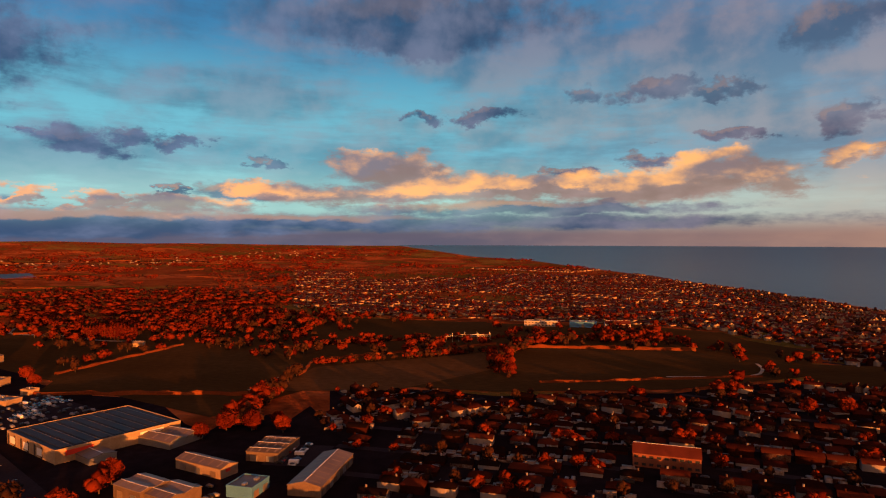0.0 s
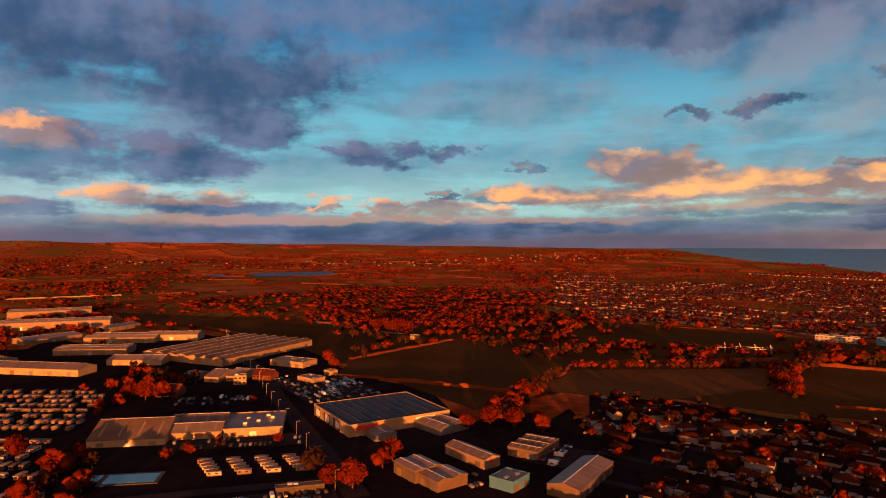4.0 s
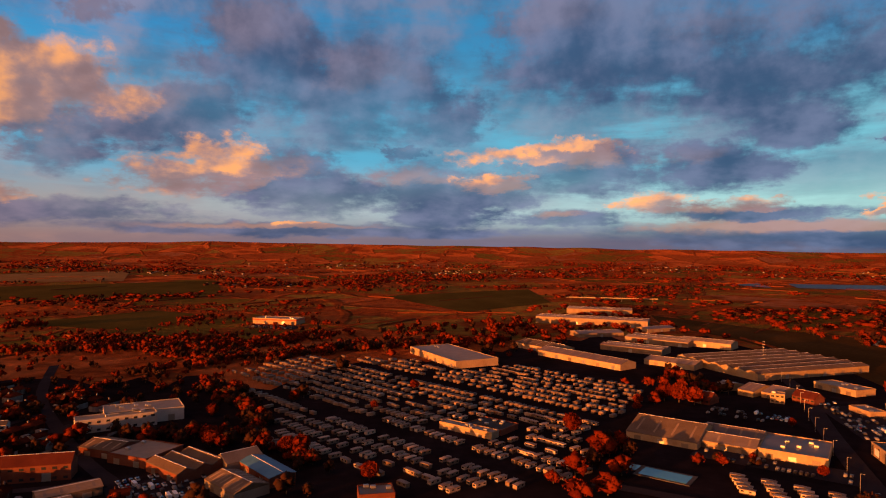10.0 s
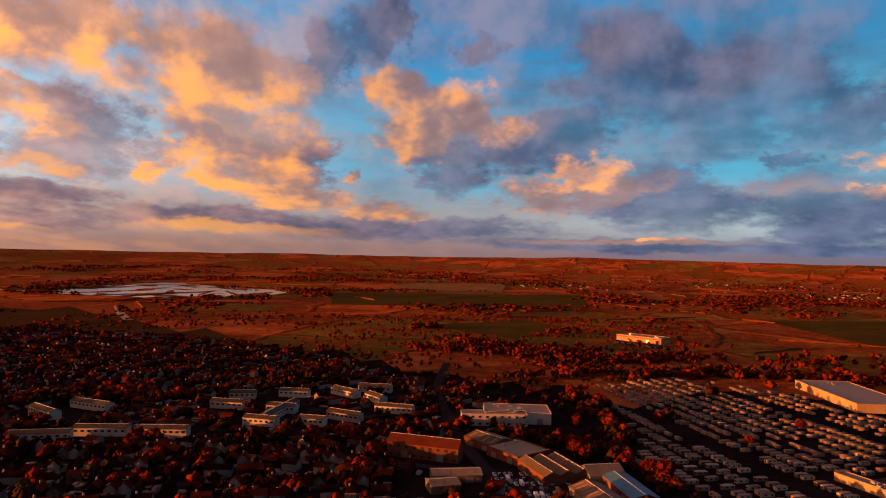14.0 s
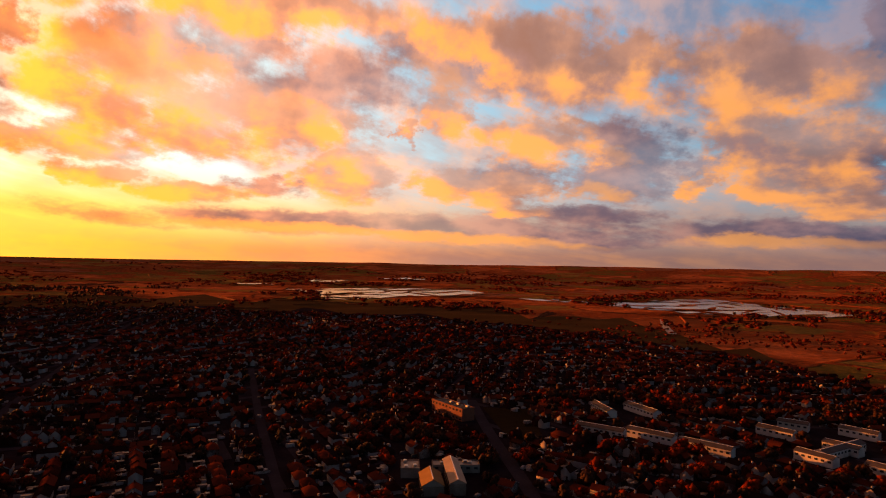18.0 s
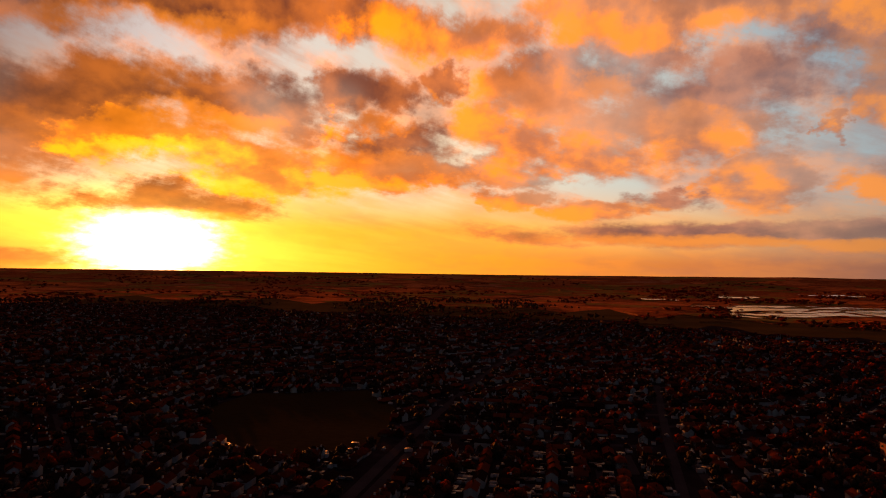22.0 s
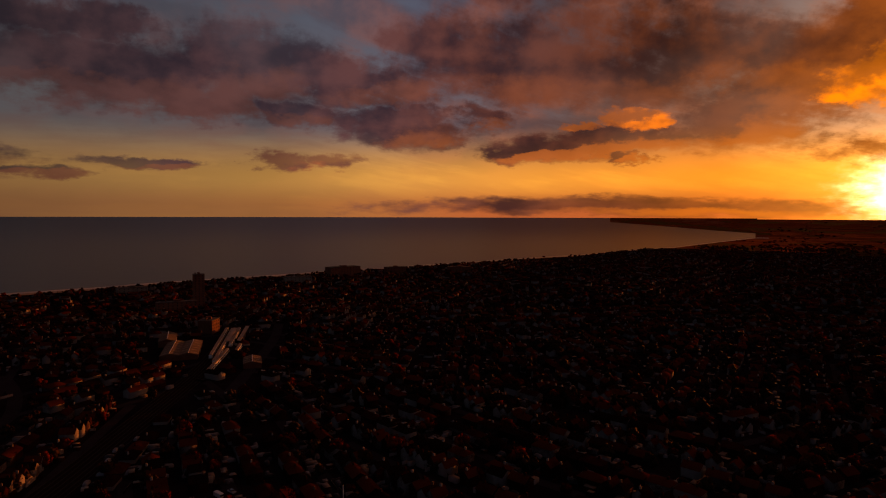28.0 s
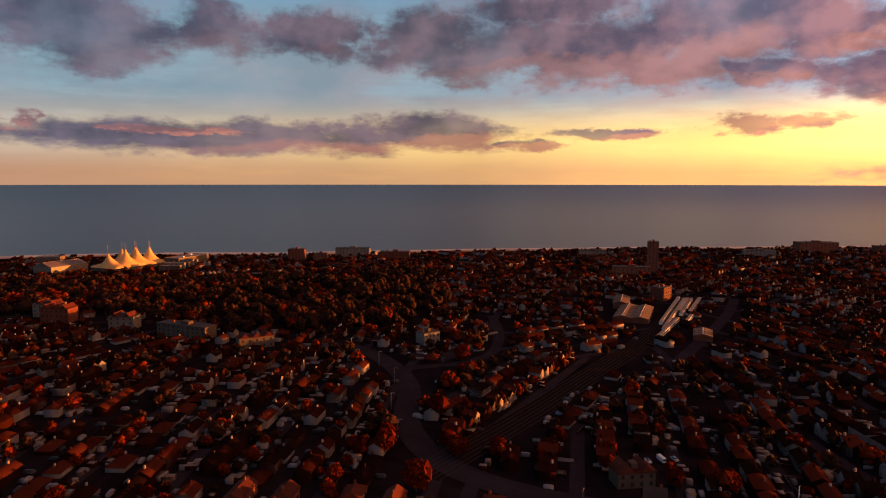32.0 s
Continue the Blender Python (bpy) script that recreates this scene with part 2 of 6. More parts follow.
    ragged = S.math("ADD", ragged, S.math("MULTIPLY", S.math("SUBTRACT", wisp, 0.5), 0.9))
    grey_tone = round_sky((115, (90, 97, 118)), (145, (98, 94, 108)), (170, (86, 78, 96)), (190, (58, 45, 54)), (207, (44, 24, 22)), (225, (66, 27, 16)), (240, (108, 50, 30)), (258, (160, 100, 78)),
                          (280, (160, 130, 128)), (300, (135, 115, 128)), (330, (86, 106, 138)), (360, (71, 100, 134)), (395, (62, 98, 132)), (430, (60, 96, 128)), (465, (84, 94, 118)))
    lit_tone = round_sky((115, (215, 140, 115)), (145, (222, 145, 110)), (170, (232, 150, 95)), (190, (255, 150, 60)), (210, (255, 140, 24)), (225, (255, 152, 22)), (240, (255, 145, 22)), (258, (255, 150, 45)),
                         (280, (252, 168, 80)), (300, (250, 175, 86)), (330, (242, 170, 98)), (360, (238, 168, 102)), (395, (236, 170, 106)), (430, (240, 178, 106)), (465, (245, 182, 104)))
    # the side of each billow that faces the low sun is lit
    to_sun = S.math("MULTIPLY", S.math("MINIMUM", S.math("MAXIMUM", S.math("DIVIDE", S.math("SUBTRACT", 225.0, bearing), 15.0), -1.0), 1.0), 1.5)
    to_top = S.smooth(bearing, 310.0, 345.0, -1.6, 1.7)
    soft = S.noise(at, 0.17, 3.5, 0.5)
    beyond = S.noise(S.vec("ADD", at, S.join(to_sun, to_top, 0.0)), 0.17, 3.5, 0.5)
    face = S.math("SUBTRACT", soft, beyond)
    far_face = S.math("SUBTRACT", S.noise(at, 0.09, 2, 0.5), S.noise(S.vec("ADD", at, S.join(S.math("MULTIPLY", to_sun, 2.2), S.math("MULTIPLY", to_top, 1.6), 0.0)), 0.09, 2, 0.5))
    face = S.math("ADD", face, S.math("MULTIPLY", far_face, 0.9))
    near_face = S.math("SUBTRACT", S.noise(at, 0.5, 6, 0.6), S.noise(S.vec("ADD", at, S.join(S.math("MULTIPLY", to_sun, 0.4), S.math("MULTIPLY", to_top, 0.4), 0.0)), 0.5, 6, 0.6))
    face = S.math("ADD", face, S.math("MULTIPLY", near_face, 0.35))
    face = S.math("ADD", face, S.math("MULTIPLY", S.math("SUBTRACT", billow, soft), 0.35))
    warm = S.ramp(turn, [((a - 109) / 360, (v, v, v)) for a, v in ((115, 0.1), (165, 0.2), (200, 0.12), (215, 0.2), (228, 0.45), (240, 0.7), (270, 0.85), (305, 0.7), (325, 0.3), (345, 0.08), (400, 0.05), (465, 0.2))])
    fold = S.smooth(face, -0.28, 0.30)
    grey = S.mix(fold, S.vec("MULTIPLY", grey_tone, (0.6, 0.62, 0.66)), S.mix(S.math("MULTIPLY_ADD", warm, 0.35, 0.05), S.vec("MULTIPLY", grey_tone, (1.25, 1.25, 1.25)), lit_tone))
    grey = S.mix(S.math("MULTIPLY", S.smooth(broad, 0.45, 0.7), 0.3), grey, clear)
    lit = S.mix(S.smooth(face, -0.24, 0.20), S.mix(0.8, lit_tone, grey_tone), S.vec("MULTIPLY", lit_tone, (1.2, 1.14, 1.1)))
    # thin broken cloud between the banks, sunlit towards the west
    much = S.ramp(turn, [((a - 109) / 360, (v, v, v)) for a, v in ((115, 0.5), (165, 0.55), (190, 0.85), (210, 0.85), (240, 0.75), (290, 0.7), (320, 0.6), (345, 0.95), (385, 1.0), (420, 0.8), (465, 0.7))])
    cover = S.smooth(S.math("ADD", S.math("MULTIPLY", streak, 0.55), S.math("MULTIPLY", S.noise(at, 0.085, 7, 0.58), 0.45)), 0.39, 0.54)
    cover = S.math("MULTIPLY", S.math("MULTIPLY", cover, much), S.smooth(height, 2.0, 9.0, 0.35, 0.85))
    veiled = S.mix(cover, clear, S.mix(warm, S.mix(0.28, grey, clear), lit))
    power = S.ramp(turn, [((a - 109) / 360, (v, v, v)) for a, v in ((115, 0.31), (150, 0.32), (172, 0.58), (182, 0.95), (192, 1.3), (207, 1.5), (225, 1.75), (245, 1.1), (265, 0.78), (285, 0.55), (305, 0.42), (325, 0.36), (345, 0.42), (365, 0.47), (400, 0.48), (465, 0.42))])
    power = S.math("MULTIPLY", power, 1.0)
    # the sun's glare, seen in a gap under the clouds
    dx = S.math("SUBTRACT", bearing, SUN_BEARING - 0.1)
    dy = S.math("SUBTRACT", height, 2.0)
    near = S.math("SQRT", S.math("ADD", S.math("MULTIPLY", S.math("MULTIPLY", dx, dx), 0.27), S.math("MULTIPLY", dy, dy)))
    near = S.math("ADD", near, S.math("MULTIPLY", S.math("SUBTRACT", wisp, 0.5), 2.6))
    core = S.math("MULTIPLY", S.math("POWER", S.smooth(near, 4.4, 0.3, 0.0, 1.0), 2.2), 7.0)
    halo = S.math("MULTIPLY", S.math("EXPONENT", S.math("MULTIPLY", near, -0.26)), 0.75)
    veil = S.math("MULTIPLY", S.math("EXPONENT", S.math("MULTIPLY", near, -0.11)), 0.07)

    sunward = S.join(S.math("MULTIPLY", to_sun, 0.4), S.math("MULTIPLY", to_top, 0.6), 0.0)

    def banks(lo, hi):
        """A node group that tells how deep the view is inside the nearest grey and lit cloud (1 in its heart, 0 at its edge) and on which side of it."""
        tree = bpy.data.node_groups.new("cloud_bank", "ShaderNodeTree")
        tree.interface.new_socket("Here", in_out="INPUT", socket_type="NodeSocketVector")
        tree.interface.new_socket("Sunward", in_out="INPUT", socket_type="NodeSocketVector")
        G = Nodes(tree)
        start = tree.nodes.new("NodeGroupInput")
        end = tree.nodes.new("NodeGroupOutput")
        for name, clouds in (("Grey", GREY), ("Lit", LIT)):
            tree.interface.new_socket(name, in_out="OUTPUT", socket_type="NodeSocketFloat")
            tree.interface.new_socket(name + " Side", in_out="OUTPUT", socket_type="NodeSocketFloat")
            best = side = None
            for a, h, w, t in clouds:
                if a + w * 1.75 + 8 < lo or a - w * 1.75 - 8 > hi:
                    continue
                d = G.vec("MULTIPLY", G.vec("SUBTRACT", start.outputs[0], (a + lo * 1e-5, h, 0.0)), (1 / w, 1 / t, 0.0))
                q = G.vec("DOT_PRODUCT", d, d)
                pull = G.math("MULTIPLY", G.math("EXPONENT", G.math("MULTIPLY", q, -1.2)), G.vec("DOT_PRODUCT", d, start.outputs[1]))
                best = q if best is None else G.math("MINIMUM", best, q)
                side = pull if side is None else G.math("ADD", side, pull)
            depth = G.math("SUBTRACT", 1.0, G.math("MINIMUM", best, 3.0)) if best is not None else G.math("ADD", -2.0, 0.0)
            tree.links.new(depth, end.inputs[name])
            tree.links.new(side if side is not None else G.math("ADD", 0.0, 0.0), end.inputs[name + " Side"])
        n = S.node("ShaderNodeGroup")
        n.node_tree = tree
        S.put(n.inputs[0], here)
        S.put(n.inputs[1], sunward)
        return [n.outputs[k] for k in ("Grey", "Lit", "Grey Side", "Lit Side")]

    edges = [109, 140, 170, 195, 215, 235, 257, 280, 305, 335, 365, 395, 430, 469.1]
    shader = None
    for lo, hi in zip(edges, edges[1:]):
        g, o, g_side, o_side = banks(lo, hi)
        rim_g = S.math("MULTIPLY", S.smooth(g_side, 0.08, 0.5), S.math("ADD", S.math("MULTIPLY", warm, 0.7), S.smooth(height, 9.0, 4.0, 0.0, 0.3)))
        rim_o = S.smooth(S.math("ADD", o_side, S.math("MULTIPLY", face, 1.3)), -0.35, 0.3)
        g = S.smooth(S.math("ADD", S.math("MULTIPLY", g, 0.75), ragged), -0.6, 0.6)
        o = S.smooth(S.math("ADD", S.math("MULTIPLY", o, 0.75), ragged), -0.5, 0.6)
        col = S.mix(S.math("MULTIPLY", g, 0.95), veiled, S.mix(rim_g, grey, lit_tone))
        col = S.mix(S.math("MULTIPLY", o, 0.92), col, S.mix(rim_o, S.mix(0.25, grey, lit_tone), lit))
        hold = S.math("MULTIPLY", S.math("MAXIMUM", g, o), S.smooth(height, 3.6, 5.2))
        disc = S.math("MULTIPLY", core, S.math("SUBTRACT", 1.0, hold))
        col = S.mix(1.0, col, S.vec("MULTIPLY", (1.0, 0.80, 0.42), S.join(disc, disc, disc)), "ADD")
        ring = S.math("MULTIPLY", halo, S.math("MULTIPLY_ADD", S.math("MULTIPLY", g, S.smooth(height, 3.0, 7.0)), -0.8, 1.0))
        col = S.mix(1.0, col, S.vec("MULTIPLY", (1.0, 0.46, 0.07), S.join(ring, ring, ring)), "ADD")
        col = S.mix(1.0, col, S.vec("MULTIPLY", (1.0, 0.24, 0.03), S.join(veil, veil, veil)), "ADD")
        b = S.node("ShaderNodeBackground", Color=col, Strength=power).outputs[0]
        if shader is None:
            shader = b
        else:
            m = S.node("ShaderNodeMixShader")
            S.put(m.inputs[0], S.math("GREATER_THAN", bearing, float(lo)))
            S.tree.links.new(shader, m.inputs[1])
            S.tree.links.new(b, m.inputs[2])
            shader = m.outputs[0]
    S.tree.links.new(shader, S.node("ShaderNodeOutputWorld").inputs[0])


build_sky()


# ---- materials ----
def surface(name, tones, rough=0.8, metal=0.0, grain=2.0, patch=0.15, bump=0.15, each=0.0, island=0.0, streak=None, spec=0.12):
    """A weathered surface: tones from dark to light, patches and grain of the given scales per metre, a change per piece."""
    m = bpy.data.materials.new(name)
    m.use_nodes = True
    S = Nodes(m.node_tree)
    at = S.node("ShaderNodeNewGeometry").outputs["Position"]
    if streak:
        at = S.vec("MULTIPLY", at, streak)
    fine = S.noise(at, grain, 5, 0.6)
    broad = S.noise(at, patch, 3, 0.5, 0.3)
    f = S.math("ADD", S.math("MULTIPLY", fine, 0.45), S.math("MULTIPLY", broad, 0.55))
    if each:
        r = S.node("ShaderNodeObjectInfo").outputs["Random"]
        f = S.math("ADD", f, S.math("MULTIPLY", S.math("SUBTRACT", r, 0.5), each))
    if island:
        r = S.node("ShaderNodeNewGeometry").outputs["Random Per Island"]
        f = S.math("ADD", f, S.math("MULTIPLY", S.math("SUBTRACT", r, 0.5), island))
    n = len(tones)
    col = S.ramp(f, [(0.28 + 0.44 * i / max(1, n - 1), c) for i, c in enumerate(tones)])
    b = S.node("ShaderNodeBump", Strength=bump, Distance=0.1, Height=fine)
    p = S.node("ShaderNodeBsdfPrincipled", Base_Color=col, Metallic=metal, Normal=b.outputs[0])
    p.inputs["Specular IOR Level"].default_value = spec
    S.put(p.inputs["Roughness"], S.math("ADD", S.math("MULTIPLY", fine, 0.2), rough - 0.1))
    S.tree.links.new(p.outputs[0], S.node("ShaderNodeOutputMaterial").inputs[0])
    return m


BRICK = surface("red_brick", [(0.085, 0.0255, 0.0153), (0.128, 0.0425, 0.0255), (0.178, 0.0723, 0.0442)], 0.85, grain=3, each=0.3)
RENDER = surface("painted_render", [(0.0663, 0.0485, 0.0357), (0.107, 0.0872, 0.0687), (0.174, 0.153, 0.133)], 0.8, each=0.6)
WHITE = surface("white_render", [(0.255, 0.225, 0.203), (0.345, 0.315, 0.292), (0.435, 0.405, 0.383)], 0.8, each=0.3)
# Sunlight is put into this wall colour: brighter and warmer than RENDER.
SUNLIT_WALL = surface("sunlit_sheet_wall", [(0.217, 0.152, 0.0848), (0.293, 0.214, 0.13), (0.366, 0.283, 0.185)], 0.7, grain=0.8, each=0.2)
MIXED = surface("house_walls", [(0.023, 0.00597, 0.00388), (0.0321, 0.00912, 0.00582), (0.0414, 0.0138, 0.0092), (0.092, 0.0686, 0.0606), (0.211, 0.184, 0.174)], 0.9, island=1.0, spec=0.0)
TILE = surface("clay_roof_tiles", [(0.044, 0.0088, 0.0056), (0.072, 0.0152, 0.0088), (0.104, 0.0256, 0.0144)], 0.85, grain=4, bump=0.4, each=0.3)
SLATE = surface("grey_slates", [(0.0224, 0.0184, 0.0184), (0.04, 0.0336, 0.0336), (0.068, 0.0576, 0.056)], 0.7, grain=4, bump=0.3, each=0.3)
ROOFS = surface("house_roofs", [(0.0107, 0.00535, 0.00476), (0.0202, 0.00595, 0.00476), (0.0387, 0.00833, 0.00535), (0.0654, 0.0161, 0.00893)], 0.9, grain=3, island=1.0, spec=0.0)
CLADDING = surface("pale_steel_cladding", [(0.164, 0.116, 0.0735), (0.218, 0.161, 0.11), (0.276, 0.212, 0.152)], 0.5, grain=0.6, each=0.2)
SHEET = surface("grey_sheet_roof", [(0.0816, 0.0599, 0.044), (0.13, 0.0969, 0.0723), (0.19, 0.15, 0.114)], 0.5, grain=1.2, patch=0.08, each=0.3, spec=0.4)
ASBESTOS = surface("weathered_cement_sheet", [(0.0675, 0.0473, 0.0338), (0.104, 0.0743, 0.054), (0.156, 0.115, 0.0844)], 0.85, grain=1.5, patch=0.1, each=0.2)
SOLAR = surface("dark_solar_roof", [(0.014, 0.016, 0.026), (0.02, 0.023, 0.036), (0.03, 0.034, 0.05)], 0.6, grain=0.4, spec=0.2)
BLUE = surface("blue_cladding", [(0.04, 0.13, 0.26), (0.06, 0.18, 0.34), (0.08, 0.22, 0.4)], 0.5)
RED = surface("red_sign_panel", [(0.42, 0.03, 0.02), (0.5, 0.05, 0.03)], 0.5)
GLASS = surface("dark_window_glass", [(0.015, 0.018, 0.022), (0.03, 0.034, 0.04)], 0.12, spec=0.6, bump=0.0)
TRIM = surface("white_trim", [(0.6, 0.58, 0.55), (0.75, 0.73, 0.7)], 0.5, bump=0.0)
STEEL = surface("galvanised_steel", [(0.3, 0.3, 0.3), (0.42, 0.42, 0.42)], 0.4, metal=0.8)
TARMAC = surface("worn_asphalt", [(0.0202, 0.0173, 0.0238), (0.0274, 0.0245, 0.0324), (0.0374, 0.0338, 0.0432)], 0.9, grain=0.8, patch=0.06, spec=0.0)
YARD = surface("yard_concrete", [(0.04, 0.0384, 0.0368), (0.064, 0.0608, 0.0576), (0.104, 0.096, 0.088)], 0.85, grain=0.7, patch=0.05)
RAILSTEEL = surface("worn_rail", [(0.03, 0.026, 0.026), (0.055, 0.048, 0.048)], 0.6, spec=0.0)
# Near-black: the shade among the houses is mixed into the ground's colour.
SHADED_GARDEN = surface("shaded_gardens_and_yards", [(0.006, 0.0045, 0.006), (0.010, 0.0075, 0.010), (0.016, 0.012, 0.016), (0.027, 0.021, 0.027)], 0.95, grain=0.12, patch=0.02, spec=0.0)
FOAM = surface("white_surf", [(0.35, 0.34, 0.33), (0.75, 0.74, 0.72)], 0.6, grain=0.3, patch=0.02)
CAR_MIX = surface("mixed_car_paint", [(0.012, 0.012, 0.015), (0.03, 0.03, 0.036), (0.07, 0.07, 0.08), (0.2, 0.2, 0.21)], 0.5, island=1.0, bump=0, spec=0.2)
SAND = surface("shingle_beach", [(0.22, 0.17, 0.12), (0.32, 0.26, 0.19), (0.42, 0.35, 0.27)], 0.9, grain=0.5, patch=0.03)
CHALK = surface("pale_path_gravel", [(0.32, 0.27, 0.21), (0.44, 0.38, 0.31)], 0.9)
BARK = surface("bark", [(0.05, 0.035, 0.022), (0.09, 0.06, 0.04)], 0.9)
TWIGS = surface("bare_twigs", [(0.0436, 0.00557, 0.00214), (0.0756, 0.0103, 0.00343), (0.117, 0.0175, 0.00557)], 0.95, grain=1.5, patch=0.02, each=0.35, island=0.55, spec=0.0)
# Evergreens, and a dark crown with the shade on trees put into its colour.
EVERGREEN_AND_SHADED = surface("evergreen_and_shaded_leaves", [(0.0105, 0.00474, 0.00264), (0.019, 0.00738, 0.00369), (0.0316, 0.0111, 0.00474)], 0.9, grain=1.5, each=0.4, island=0.4, spec=0.1)
VAN = surface("caravan_panels", [(0.145, 0.0939, 0.0626), (0.251, 0.179, 0.133), (0.425, 0.334, 0.266)], 0.55, each=0.7, island=0.6)
VANROOF = surface("caravan_roof", [(0.127, 0.0939, 0.0774), (0.213, 0.165, 0.138), (0.383, 0.31, 0.266)], 0.6, each=0.5, island=0.5)
PAINTS = [surface("car_paint_" + n, [tuple(0.8 * c for c in k), k], 0.25, spec=0.5, bump=0) for n, k in
          (("white", (0.7, 0.7, 0.7)), ("silver", (0.4, 0.41, 0.42)), ("black", (0.02, 0.02, 0.022)), ("blue", (0.03, 0.07, 0.2)), ("red", (0.3, 0.02, 0.02)))]
RUBBER = surface("tyre_rubber", [(0.015, 0.015, 0.015), (0.025, 0.025, 0.025)], 0.9)
# The low sun's gold is put into the white membrane's colour.
CANVAS = surface("sun_gilded_membrane", [(0.46, 0.30, 0.11), (0.60, 0.41, 0.17)], 0.6, grain=0.3, patch=0.05)
POOL = surface("pool_water", [(0.05, 0.25, 0.36), (0.08, 0.33, 0.44)], 0.1, spec=0.5)
FLOOD = surface("flood_water", [(0.05, 0.045, 0.045), (0.07, 0.06, 0.06)], 0.12, grain=0.3, spec=0.8, bump=0.02)
PANEL = surface("solar_field", [(0.0165, 0.0176, 0.0275), (0.0275, 0.0286, 0.0413)], 0.5, grain=0.1, spec=0.3)
BALLAST = surface("rail_ballast", [(0.0117, 0.00864, 0.00819), (0.0211, 0.0148, 0.0137)], 0.95, spec=0.0)
HEDGE = surface("hedge_twigs", [(0.07, 0.018, 0.006), (0.12, 0.032, 0.009), (0.17, 0.05, 0.014)], 0.95, grain=0.5, patch=0.03, spec=0.05)


def field(name, tones):
    return surface(name, tones, 0.95, grain=0.25, patch=0.012, bump=0.12, streak=(1.0, 0.5, 1.0), spec=0.0)


PASTURE = field("winter_pasture", [(0.0347, 0.0207, 0.00833), (0.0578, 0.0344, 0.0131), (0.0944, 0.0528, 0.0214)])
ROUGH = field("rough_grass", [(0.052, 0.0315, 0.013), (0.0975, 0.0525, 0.022), (0.156, 0.0788, 0.034)])
MEADOW = field("green_meadow", [(0.0455, 0.0363, 0.01), (0.0715, 0.055, 0.015), (0.111, 0.077, 0.022)])
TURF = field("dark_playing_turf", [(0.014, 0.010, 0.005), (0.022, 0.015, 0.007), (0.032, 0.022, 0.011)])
STRAW_AND_LIT_ROOF = field("stubble_and_lit_roof", [(0.13, 0.08, 0.035), (0.2, 0.125, 0.055), (0.28, 0.18, 0.085)])


def countryside():
    """Winter farmland: a patchwork of pasture, plough and stubble with dark hedge lines and woods."""
    m = bpy.data.materials.new("winter_farmland")
    m.use_nodes = True
    S = Nodes(m.node_tree)
    at = S.node("ShaderNodeNewGeometry").outputs["Position"]
    bent = S.vec("ADD", at, S.vec("MULTIPLY", S.noise(at, 0.004, 2, 0.5, 0, 1), (160.0, 160.0, 0.0)))
    bent = S.vec("MULTIPLY", bent, (1.0, 0.72, 0.0))
    cell = S.node("ShaderNodeTexVoronoi", Vector=bent, Scale=0.0042)
    edge = S.node("ShaderNodeTexVoronoi", Vector=bent, Scale=0.0042)
    edge.feature = "DISTANCE_TO_EDGE"
    kind = S.split(cell.outputs["Color"])[0]
    tone = S.ramp(kind, [(0.0, (0.05, 0.052, 0.014)), (0.2, (0.085, 0.08, 0.022)), (0.34, (0.10, 0.045, 0.017)), (0.5, (0.17, 0.068, 0.021)),
                         (0.66, (0.07, 0.066, 0.019)), (0.78, (0.15, 0.066, 0.025)), (0.92, (0.10, 0.06, 0.034))], "CONSTANT")
    grain = S.noise(at, 0.06, 6, 0.65)
    broad = S.noise(at, 0.006, 3, 0.5)
    tone = S.mix(S.smooth(grain, 0.3, 0.75), S.vec("MULTIPLY", tone, (1.8, 1.3, 1.15)), S.vec("MULTIPLY", tone, (3.2, 2.05, 1.7)))
    scrub = S.smooth(S.noise(S.vec("MULTIPLY", at, (1.0, 0.6, 1.0)), 0.016, 6, 0.68), 0.5, 0.62)
    tone = S.mix(S.math("MULTIPLY", scrub, 0.75), tone, S.ramp(grain, [(0.3, (0.08, 0.021, 0.008)), (0.7, (0.32, 0.08, 0.024))]))
    hedge = S.smooth(edge.outputs["Distance"], 0.012, 0.035, 1.0, 0.0)
    wood = S.smooth(S.math("ADD", broad, S.math("MULTIPLY", grain, 0.25)), 0.62, 0.7)
    dark = S.ramp(grain, [(0.3, (0.08, 0.024, 0.008)), (0.7, (0.32, 0.08, 0.024))])
    col = S.mix(S.math("MAXIMUM", hedge, wood), tone, dark)
    b = S.node("ShaderNodeBump", Strength=0.9, Distance=6.0, Height=S.math("ADD", grain, S.math("MULTIPLY", hedge, 1.2)))
    p = S.node("ShaderNodeBsdfPrincipled", Base_Color=col, Roughness=0.95, Normal=b.outputs[0])
    p.inputs["Specular IOR Level"].default_value = 0.0
    S.tree.links.new(p.outputs[0], S.node("ShaderNodeOutputMaterial").inputs[0])
    return m


def seawater():
    m = bpy.data.materials.new("calm_sea")
    m.use_nodes = True
    S = Nodes(m.node_tree)
    at = S.node("ShaderNodeNewGeometry").outputs["Position"]
    swell = S.noise(S.vec("MULTIPLY", at, (0.5, 1.0, 1.0)), 0.02, 4, 0.6)
    chop = S.noise(at, 0.25, 4, 0.6)
    b = S.node("ShaderNodeBump", Strength=0.35, Distance=2.0, Height=S.math("ADD", swell, S.math("MULTIPLY", chop, 0.2)))
    p = S.node("ShaderNodeBsdfPrincipled", Base_Color=S.ramp(swell, [(0.3, (0.014, 0.02, 0.03)), (0.7, (0.024, 0.034, 0.045))]), Roughness=0.34, Normal=b.outputs[0])
    p.inputs["Specular IOR Level"].default_value = 0.35
    S.tree.links.new(p.outputs[0], S.node("ShaderNodeOutputMaterial").inputs[0])
    return m


FARMLAND, SEA = countryside(), seawater()

